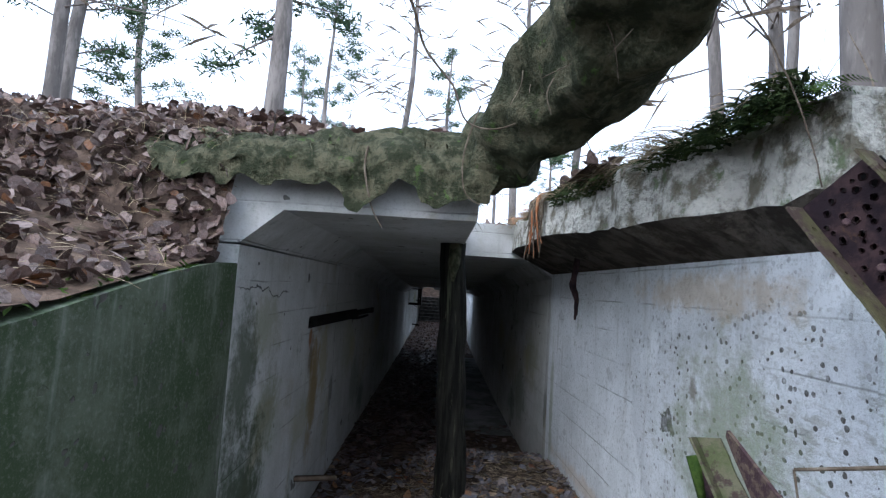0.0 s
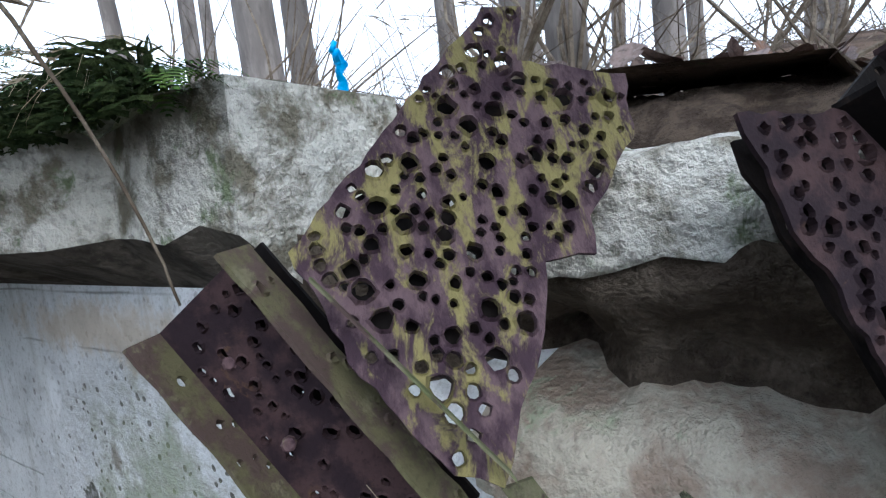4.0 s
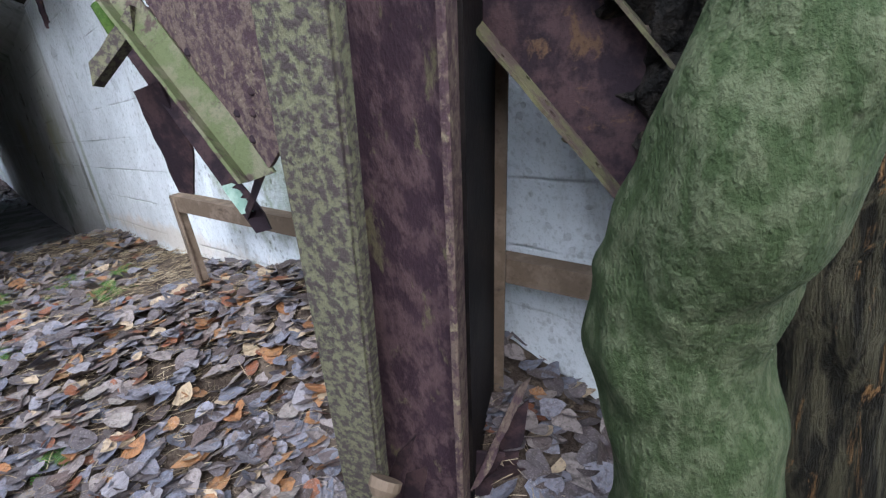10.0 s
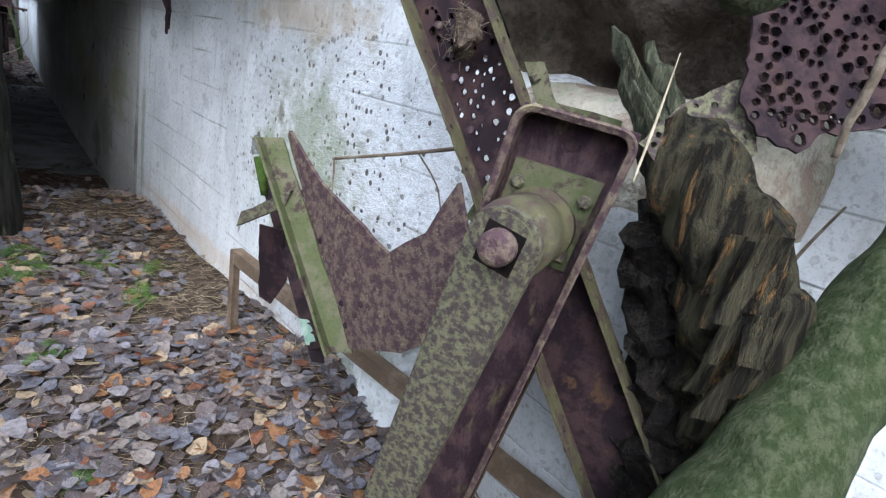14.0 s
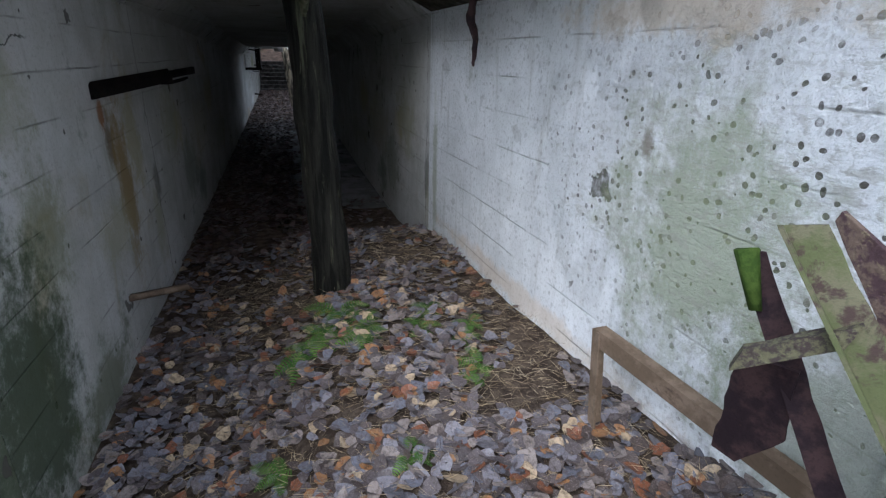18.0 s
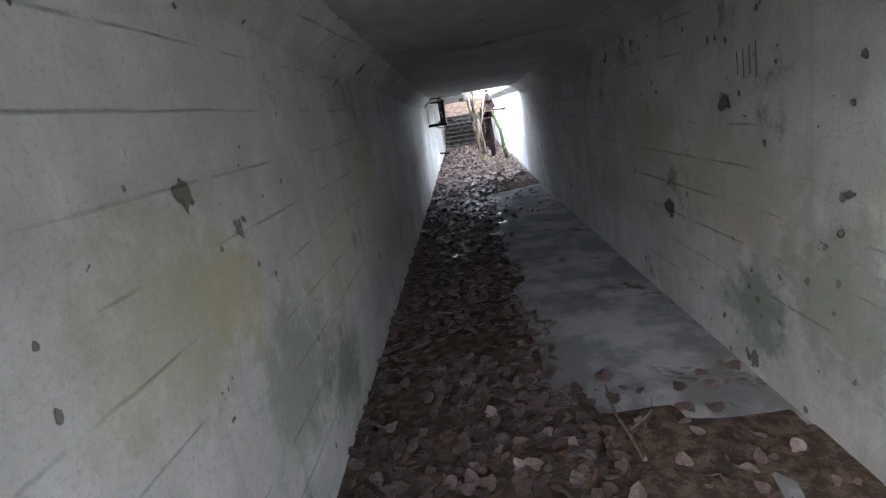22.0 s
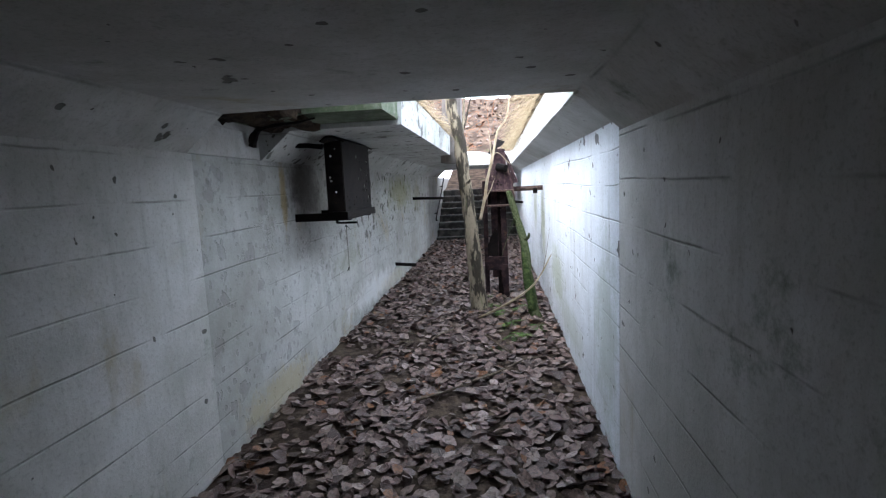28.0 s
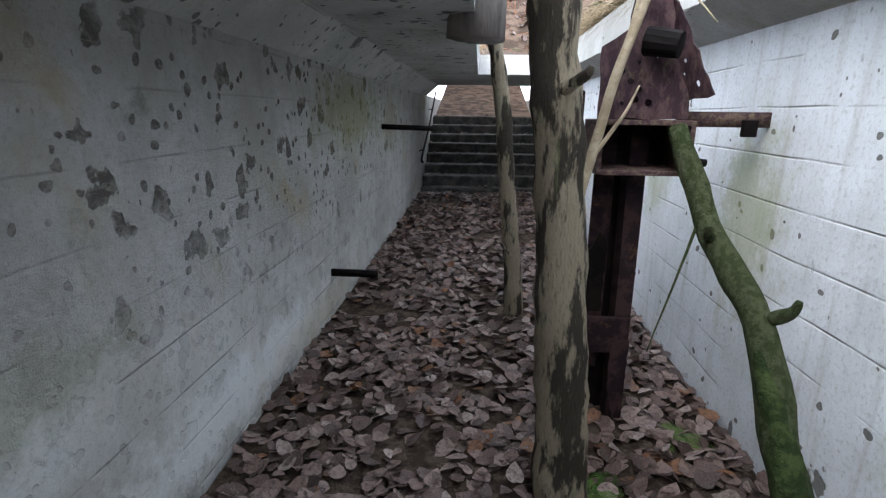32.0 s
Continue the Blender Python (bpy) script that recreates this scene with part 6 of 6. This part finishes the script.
def frond(verts, faces, root, way, length, rng, pairs=13, droop=0.10, wide=0.28):
    """One fern frond: a bowed stalk with leaflets in pairs."""
    p, d = Vector(root), Vector(way).normalized()
    for k in range(pairs):
        p = p + d * (length / pairs)
        d = (d + Vector((0, 0, -droop))).normalized()
        s = d.cross(Vector((0, 0, 1))).normalized()
        n = s.cross(d)
        reach = length * wide * math.sin(math.pi * (0.12 + 0.86 * (k + 0.5) / pairs)) * rng.uniform(0.85, 1.1)
        for sg in (-1, 1):
            tip = p + s * (sg * reach) + d * (reach * 0.35) - n * (reach * 0.15)
            mid = p + s * (sg * reach * 0.5) + d * (reach * 0.05)
            w = d * (length / pairs * 0.42)
            q = len(verts)
            verts += [p - w * 0.5, mid - w * 0.7, tip, mid + w * 0.8, p + w * 0.5]
            faces.append((q, q + 1, q + 2, q + 3, q + 4) if sg > 0 else (q + 4, q + 3, q + 2, q + 1, q))


def fern(x, y, z, size, count, rng, material=FERN, label="small green fern in the leaf litter", lie=0.35):
    verts, faces = [], []
    for k in range(count):
        a = 6.283 * (k + rng.uniform(-0.3, 0.3)) / count
        frond(verts, faces, (x, y, z), (math.cos(a), math.sin(a), rng.uniform(0.15, 1.0) * lie * 2), size * rng.uniform(0.7, 1.15), rng)
    return tagged(raw("fern", verts, faces, material), label, "fern", "ferns")


for x, y, s, c in ((1.12, -2.25, 0.20, 7), (1.25, -2.40, 0.17, 6), (1.50, -2.55, 0.15, 6), (1.72, -2.72, 0.13, 6), (1.02, -2.45, 0.16, 6), (1.62, -2.35, 0.16, 5), (1.42, -5.0, 0.12, 6), (1.50, -5.28, 0.11, 5), (1.33, -4.78, 0.11, 5), (1.68, -5.30, 0.10, 5), (1.30, -4.05, 0.10, 5), (1.6, -3.1, 0.09, 5), (1.38, -5.12, 0.12, 6), (1.47, -5.33, 0.12, 6), (1.58, -5.20, 0.11, 6), (1.62, -5.38, 0.11, 5), (1.72, -5.22, 0.10, 5), (0.95, -4.3, 0.11, 6), (0.85, -4.0, 0.12, 6)):
    fern(x, y, litter_z(x, y) + 0.012, s, c, rng)
for x, y, s, c in ((1.50, 12.55, 0.17, 7), (1.40, 12.9, 0.15, 6), (1.72, 12.65, 0.18, 7), (1.55, 12.15, 0.16, 6), (1.80, 11.9, 0.15, 6), (1.62, 11.7, 0.16, 6), (1.42, 11.4, 0.12, 5), (1.78, 13.2, 0.14, 6), (1.35, 13.4, 0.12, 5)):
    fern(x, y, litter_z(x, y) + 0.012, s, c, rng)
for k in range(46):
    y = -4.25 + 3.2 * rng.random()
    x = right_x(y) + rng.uniform(-0.35, 0.3)
    f = fern(x, y, 2.45, 0.12, 6, rng, FERN, "green polypody fern on the mossy roof lip", 0.25)
def rim_x(y):
    """Front edge of the broken roof lip."""
    return 1.62 + 0.25 * smooth01((-2.2 - y) / 1.4)


vine = thing("dead_root_bundle", "brown bundle of dead roots and leaves hanging over the roof lip", "roots")
for k in range(26):
    y = -2.25 + rng.gauss(0, 0.09)
    x = rim_x(y) - 0.02 - rng.uniform(0, 0.05)
    low = 2.34 - rng.uniform(0.05, 0.30)
    part("root", limb_bm([(x + 0.12, y, 2.47), (x + 0.01, y + rng.gauss(0, 0.02), 2.44), (x, y + rng.gauss(0, 0.03), (2.44 + low) / 2), (x + rng.gauss(0, 0.02), y + rng.gauss(0, 0.04), low)], [0.006, 0.007, 0.005, 0.002], 4, 5, 0.003, 30), BRACKEN if k % 3 == 0 else TWIG, vine)
roots = [(rim_x(y) + rng.uniform(-0.03, 0.06), y, 2.40 + rng.uniform(-0.05, 0.04), -0.9, 0) for y in [rng.uniform(-4.35, -2.5) for _ in range(1500)]]
strips("lip_moss_tufts", DULL_MOSS, "green moss and tiny plants over the broken roof lip", roots, 0.06, 0.012, 0.35, rng, "moss", sway=0.6, seg=3)
for k in range(26):
    y = rng.uniform(-4.35, -2.9)
    fern(rim_x(y) + rng.uniform(-0.02, 0.16), y, 2.42, rng.uniform(0.09, 0.14), 6, rng, FERN, "green polypody fern on the mossy roof lip", 0.3)
roots = [(rim_x(y) + rng.uniform(-0.05, 0.05), y, 2.42, -0.8, 0.2) for y in [rng.gauss(-3.65, 0.12) for _ in range(60)]]
strips("long_hanging_straw", GRASS_DRY, "long pale straws hanging over the roof lip", roots, 0.42, 0.004, 0.40, rng)
for x, y, z in ((0.93, -2.5, 0.17), (1.21, -2.57, 0.17), (1.05, -2.42, 0.15), (1.68, -3.0, 0.15), (0.80, -3.2, 0.13), (1.77, -2.6, 0.12), (1.25, -3.5, 0.10), (1.35, -4.49, 0.1), (1.49, -4.76, 0.1), (1.3, -4.85, 0.1), (1.74, -5.04, 0.1), (1.94, -5.05, 0.1), (1.39, -4.81, 0.1)):
    fern(x, y, litter_z(x, y) + 0.012, z, 7, rng)
for k in range(10):
    x, y = 1.6 + 0.5 * rng.random(), -1.6 + 1.2 * rng.random()
    fern(x, y, ground_z(2.0, y) + 0.05, 0.22, 6, rng, BRACKEN, "rust-red dead bracken on the roof", 0.3)


# fallen leaves
def leaf_template(rng):
    """A rounded poplar leaf with a point, a fold and a curl."""
    n = 13
    pts = [(0.0, 0.0)]
    for k in range(n):
        a = 2 * math.pi * k / n
        r = 0.5 * (1 + 0.16 * math.cos(3 * a + rng.uniform(-0.5, 0.5)) * 0.5) * (1.32 if k == 0 else 1.0) * rng.uniform(0.86, 1.08)
        pts.append((r * math.cos(a), r * 0.88 * math.sin(a)))
    curl, fold = rng.uniform(-0.35, 0.5), rng.uniform(0.0, 0.3)
    v = [(x, y, curl * x * x * 0.6 + fold * abs(y) * 0.5 + rng.uniform(-0.02, 0.02)) for x, y in pts]
    return np.array(v), [(0, 1 + k, 1 + (k + 1) % n) for k in range(n)]


LEAF = [leaf_template(random.Random(100 + k)) for k in range(7)]


def scatter(name, places, material, label, rng, size=(0.04, 0.075), tilt=0.30):
    """Leaves as one mesh at the given places (x, y, z)."""
    vs, fs, base = [], [], 0
    for x, y, z in places:
        tv, tf = LEAF[rng.randrange(7)]
        s = rng.uniform(*size)
        m = (Euler((rng.gauss(0, tilt), rng.gauss(0, tilt), rng.uniform(0, 6.283))).to_matrix())
        q = tv * s @ np.array(m).T + (x, y, z)
        vs.append(q)
        fs += [(a + base, b + base, c + base) for a, b, c in tf]
        base += len(tv)
    ob = raw(name, np.concatenate(vs), fs, material)
    return tagged(ob, label, "leaves", kind="stuff")


def bed(count, xr, yr, rng, reach=True):
    out = []
    while len(out) < count:
        x, y = rng.uniform(*xr), rng.uniform(*yr)
        if x > right_x(y) - 0.01 and y > -4.3:
            continue
        if reach and x > leaf_edge(y) + rng.gauss(0, 0.06):
            continue
        if -1.7 < y < 0.6 and rng.random() < 0.45:
            continue
        if rng.random() < 1.6 * (noise.noise(Vector((x * 2.3, y * 2.3, 9))) + 0.35 * smooth01((x - 1.3) / 0.6) * smooth01((y + 4.0) / 0.8) * smooth01((-0.5 - y) / 0.5)):
            continue
        out.append((x, y, litter_z(x, y) + 0.004 + 0.022 * rng.random()))
    return out


scatter("pit_leaves", bed(6800, (0.02, 2.25), (-6.2, -0.4), rng), LEAVES, "grey, tan and orange fallen poplar leaves in the pit", rng)
leaf_meshes = []
for k in range(7):
    tv, tf = LEAF[k]
    me = bpy.data.meshes.new("leaf")
    me.from_pydata([tuple(v) for v in tv], [], tf)
    me.materials.append(SINGLE_LEAF)
    leaf_meshes.append(me)
heap = thing("leaf_heap", "loose grey and orange poplar leaves heaped round the column", "leaves")
for x, y, z in bed(280, (1.0, 2.0), (-5.3, -3.7), rng):
    ob = new("leaf", leaf_meshes[rng.randrange(7)])
    ob.matrix_world = pose(x, y, z + 0.012, rng.gauss(0, 16), rng.gauss(0, 16), rng.uniform(0, 360)) @ Matrix.Scale(rng.uniform(0.05, 0.08), 4)
    ob.parent = heap
scatter("pit_leaves_near", bed(2500, (0.6, 2.45), (-6.0, -3.4), rng), LEAVES, "large fallen poplar leaves round the steel column", rng, (0.045, 0.078), 0.3)
scatter("passage_leaves", bed(4200, (0.01, 1.2), (-0.5, 9.0), rng), LEAVES_DARK, "dark brown leaves along the passage floor", rng, (0.045, 0.08))
scatter("passage_stray_leaves", [(rng.uniform(1.0, 1.97), y, litter_z(1.5, y) + 0.0) for y in list(np.random.RandomState(4).uniform(5.6, 9.0, 160)) + list(np.random.RandomState(5).uniform(0.4, 1.4, 90))], LEAVES_DARK, "stray leaves on the bare concrete floor", rng)
scatter("slot_leaves", bed(9800, (0.01, 1.99), (8.6, 19.4), rng, False), LEAVES_BROWN, "brown fallen leaves covering the floor of the slot", rng, (0.045, 0.085))
scatter("step_leaves", [(rng.uniform(0.05, 1.95), 19.52 + 0.31 * k + rng.uniform(0.03, 0.28), 0.02 + 0.157 * (k + 1) + 0.012) for k in range(8) for _ in range(22)], LEAVES_BROWN, "leaves lying on the steps", rng)


def bank(count, xr, yr, rng, ok):
    out = []
    while len(out) < count:
        x, y = rng.uniform(*xr), rng.uniform(*yr)
        if ok(x, y) and not dug(x, y):
            out.append((x, y, ground_z(x, y) + 0.006 + 0.03 * rng.random()))
    return out


scatter("bank_leaves", bank(8200, (-3.2, 0.0), (-6.2, 0.3), rng, lambda x, y: True), LEAVES_BROWN, "brown leaves on the bank beside the pit", rng, (0.03, 0.075), 0.7)
steep = [(rng.uniform(-2.8, 0.0), rng.uniform(-3.46, -3.15)) for _ in range(1500)]
scatter("bank_face_leaves", [(x, y - 0.02, ground_z(x, y) + 0.01) for x, y in steep], LEAVES_BROWN, "brown leaves on the steep bank before the roof", rng, (0.035, 0.075), 0.9)
strips("bank_face_grass", GRASS_DRY, "dry grass on the steep bank", [(x, y - 0.02, ground_z(x, y), 0, -0.6) for x, y in steep[:500]], 0.18, 0.003, 0.3, rng)
scatter("roof_leaves", bank(2600, (-0.2, 3.8), (-5.6, 2.0), rng, lambda x, y: x > 1.9 or y > -3.2), LEAVES_BROWN, "brown leaves on the roof and the far bank", rng, (0.05, 0.09), 0.6)
scatter("slot_bank_leaves", bank(3600, (-0.6, 5.0), (9.7, 23.0), rng, lambda x, y: True), LEAVES_BROWN, "brown leaves on the banks over the slot", rng, (0.05, 0.10), 0.6)
roots = [(x, y, z, 0, 0) for x, y, z in bank(1500, (-3.0, 0.02), (-6.0, -2.6), rng, lambda x, y: True)]
strips("bank_grass", GRASS_DRY, "pale dry grass on the leafy bank", roots, 0.16, 0.003, 0.16, rng, sway=0.9)
tags = [(rng.uniform(-0.35, 0.0), rng.uniform(-6.2, -3.3)) for _ in range(300)]
strips("bank_moss_edge", bpy.data.materials["bright_moss"], "green moss along the top of the open wall", [(x, y, max(1.61 + 0.27 * smooth01((y + 5.1) / 1.9), ground_z(x, y)) - 0.01, 0, 0) for x, y in tags], 0.05, 0.014, 0.1, rng, "moss", sway=0.8, seg=2)
roots = [(rng.uniform(0.3, 2.1), rng.uniform(-5.6, -1.0), 0, 0, 0) for _ in range(13000)]
strips("litter_needles", GRASS_DRY, "pine needles and straw among the leaves", [(x, y, litter_z(x, y) + 0.015, 0, 0) for x, y, *_ in roots], 0.075, 0.0022, 0.05, rng, "needles", sway=2.5, seg=2)


# ------------------------------------------------------------- trees of the wood
def forest_tree(name, label, height, r, bark, needles, rng, lean=0.03, low=0.35):
    """A tapered trunk with limbs and, for a pine, tufts of needles."""
    t = thing(name, label, "tree", "trees of the wood")
    top = Vector((lean * height * rng.uniform(-1, 1), lean * height * rng.uniform(-1, 1), height))
    spine = [top * s + Vector((rng.gauss(0, 0.05), rng.gauss(0, 0.05), 0)) * (1 if 0 < s < 1 else 0) for s in (0, 0.25, 0.5, 0.75, 1.0)]
    spine[0].z = -0.3
    part("trunk", limb_bm(spine, [r * 1.25, r, r * 0.8, r * 0.5, r * 0.12], 5, 9, r * 0.15, 3), bark, t)
    tv, tf = [], []
    for k in range(26):
        s = low + (1 - low) * (k + rng.random()) / 27
        p = top * s
        a = rng.uniform(0, 6.283)
        ln = height * 0.19 * (1.15 - s) * rng.uniform(0.7, 1.3) + 0.25
        d = Vector((math.cos(a), math.sin(a), rng.uniform(-0.1, 0.35)))
        q, e = p + d * ln * 0.55, p + d * ln + Vector((0, 0, -0.06 * ln))
        part("limb", tube_bm([p, q, e], [r * 0.17, r * 0.10, r * 0.03], 5), bark, t)
        for j in range(7 if needles else 9):
            c = p.lerp(e, rng.uniform(0.25, 1.0)) + Vector((rng.gauss(0, 0.10), rng.gauss(0, 0.10), rng.gauss(0, 0.06)))
            if needles:
                for m in range(34):
                    w = Vector((rng.gauss(0, 1), rng.gauss(0, 1), rng.gauss(0.2, 0.7))).normalized()
                    o = c + Vector((rng.gauss(0, 0.10), rng.gauss(0, 0.10), rng.gauss(0, 0.06)))
                    sd = w.cross(Vector((rng.gauss(0, 1), rng.gauss(0, 1), rng.gauss(0, 1)))).normalized() * 0.016
                    b = len(tv)
                    tv += [o - sd, o + sd, o + w * rng.uniform(0.09, 0.2)]
                    tf.append((b, b + 1, b + 2))
            else:
                w = Vector((rng.gauss(0, 1), rng.gauss(0, 1), rng.gauss(0.5, 0.8))).normalized() * rng.uniform(0.25, 0.8)
                sd = w.cross(Vector((0.3, 0.5, rng.gauss(0, 1)))).normalized() * 0.009
                b = len(tv)
                tv += [c - sd, c + sd, c + w * 0.5 + Vector((0, 0, 0.05)), c + w]
                tf += [(b, b + 1, b + 2), (b, b + 2, b + 3)]
    raw("crown", tv, tf, NEEDLES if needles else TWIG, t)
    return t


kinds = [forest_tree("pine", "young pine with grey bark and thin bluish-green needles", 9.5, 0.115, BARK_FAR, True, rng, 0.02, 0.22),
         forest_tree("pine", "slim pine with a sparse needle crown", 11.0, 0.09, BARK_FAR, True, rng, 0.03, 0.40),
         forest_tree("bare_tree", "bare grey-barked tree with fine twigs", 9.0, 0.085, BARK_FAR, False, rng, 0.05, 0.25),
         forest_tree("bare_tree", "thin bare leaning tree", 7.0, 0.055, BARK_FAR, False, rng, 0.09, 0.2)]
spots = [(0, -1.45, 1.0), (0, -6.0, 3.4), (2, -0.2, 7.2), (0, -8.5, 9.5), (1, -3.4, 11.5), (0, 0.9, 14.0), (1, -11.5, 5.0), (2, 2.6, 6.2), (0, 4.8, 9.0),
         (2, 3.15, -3.05), (2, 4.1, -2.3), (1, 4.3, -3.9), (3, 3.0, -4.6), (2, 5.3, -4.5), (0, 7.2, -1.6), (2, 6.6, -5.4), (3, 3.6, -5.9), (1, 9.0, -4.2), (2, 8.0, -7.0), (0, 11.5, -2.5),
         (2, 10.5, -6.3), (2, 5.0, 0.6), (3, 3.4, -1.2), (1, 6.6, 2.6), (2, 12.5, 1.5), (0, 14.0, -5.5), (2, 6.0, -8.2), (3, 4.4, -7.2), (1, 9.5, -10), (2, 13.0, -9.0),
         (2, 3.6, 21.6), (3, -1.5, 19.4), (2, -6.5, 31.0), (0, 8.5, 31.0), (0, -6, 18), (0, -7.5, -3.2), (1, -5.0, -1.0), (2, -4.2, 0.8)]
for n, (k, x, y) in enumerate(spots):
    m = pose(x, y, ground_z(x, y) - 0.05, 0, 0, rng.uniform(0, 360))
    if n < 4 and k == n:
        kinds[k].matrix_world = m
    else:
        copy_thing(kinds[k], m)
used = {0: (-13.0, 14.0), 1: (-15.0, 9.0), 2: (16.0, 4.0), 3: (-2.0, 30.0)}
for k, (x, y) in used.items():
    if kinds[k].location.length < 0.01:
        kinds[k].matrix_world = pose(x, y, ground_z(x, y) - 0.05)
# undergrowth of bare twigs on the right bank
for k in range(34):
    b = rng.uniform(-6.6, -1.0)
    x = right_x(max(b, -4.2)) + 0.35 + rng.uniform(0, 1.8)
    z = ground_z(x, b)
    bush = thing("bare_shrub", "tangle of thin bare twigs on the bank", "shrub", "bare shrubs")
    for j in range(5):
        d = Vector((abs(rng.gauss(0.1, 0.4)), rng.gauss(0, 0.4), rng.uniform(0.5, 1.1)))
        l = rng.uniform(0.35, 1.1)
        p = Vector((x, b, z - 0.03))
        part("twig", limb_bm([p, p + d * l * 0.5 + Vector((rng.gauss(0, 0.06), rng.gauss(0, 0.06), 0)), p + d * l], [0.008, 0.002], 4, 5), TWIG, bush)

# roots and soil over the broken end of the passage roof
roots = [(rng.uniform(0.0, 0.85), 9.99 - rng.uniform(0, 0.04), 2.05 + rng.uniform(-0.1, 0.15), 0, -0.3) for _ in range(420)]
strips("hanging_root_fringe", MOSS, "dark roots and soil hanging in the roof opening", roots, 0.30, 0.008, 0.5, rng, "roots")
roots = [(rng.uniform(0.0, 0.9), 9.68 + rng.uniform(0, 0.05), 2.08, 0, 0.5) for _ in range(120)]
strips("hanging_root_fringe_near", MOSS, "dark roots hanging from the passage roof edge", roots, 0.22, 0.006, 0.5, rng, "roots")


# faint strokes scrawled on the passage walls
def scrawl(label, strokes, material):
    t = thing("graffiti_scrawl", label, "graffiti")
    for a, b, w in strokes:
        a, b = Vector(a), Vector(b)
        out = Vector((1, 0, 0)) if a.x < 1 else Vector((-1, 0, 0))
        across = (b - a).cross(out).normalized()
        part("stroke", strip_bm(a, b, across, w, out, 0.0015, cuts=3), material, t)


GREY_CHALK = blotched("faded_grey_scrawl", (0.16, 0.155, 0.14), (0.26, 0.25, 0.23), None, 30, 90, 0.95)
VIOLET = blotched("faded_violet_scrawl", (0.20, 0.18, 0.26), (0.34, 0.32, 0.38), None, 30, 90, 0.95)
scrawl("faint grey upright strokes on the concrete", [((2.008, 1.25 + 0.05 * k, 1.57 - 0.01 * k), (2.008, 1.24 + 0.05 * k, 1.42 + 0.02 * (k % 2)), 0.008) for k in range(4)], GREY_CHALK)
scrawl("faded violet scrawl high on the concrete", [((0.002, 2.15, 1.74), (0.002, 2.35, 1.81), 0.012), ((0.002, 2.35, 1.81), (0.002, 2.42, 1.70), 0.012), ((0.002, 2.55, 1.81), (0.002, 2.70, 1.69), 0.012)], VIOLET)

bm = bmesh.new()
bmesh.ops.create_cube(bm, size=1.0)
bmesh.ops.subdivide_edges(bm, edges=bm.edges[:], cuts=12, use_grid_fill=True)
for v in bm.verts:
    p = Vector((0.24 + v.co.x * 0.50, 10.06 + v.co.y * 0.78, 2.05 + v.co.z * 0.46))
    p.x -= 0.12 * (v.co.y + 0.5) * (v.co.x + 0.5)
    v.co = p + noise.noise_vector(p * 5) * 0.06 + noise.noise_vector(p * 16) * 0.03
tagged(part("ceiling_broken_edge", bm, blotched("rooty_dark_soil", (0.022, 0.016, 0.012), (0.07, 0.05, 0.035), (0.045, 0.055, 0.02), 9, 70, 0.95, strength=1.0, depth=0.03), smooth=True), "dark rooty soil over the broken roof edge", "ceiling", kind="structure")

# fine brush on the banks
roots = []
while len(roots) < 2600:
    x, y = rng.uniform(2.9, 8.0), rng.uniform(-7.5, 3.0)
    roots.append((x, y, ground_z(x, y) - 0.02, 0, 0))
strips("brushwood", TWIG, "thicket of thin bare brush on the bank", roots, 1.1, 0.006, 0.03, rng, "brush", sway=0.35, seg=4)
roots = []
while len(roots) < 900:
    x, y = rng.uniform(-1.5, 5.0), rng.uniform(17.0, 25.0)
    if not dug(x, y):
        roots.append((x, y, ground_z(x, y) - 0.02, 0, 0))
strips("brushwood_far", BRACKEN, "reddish dead brush on the far bank", roots, 0.55, 0.006, 0.06, rng, "brush", sway=0.5, seg=4)
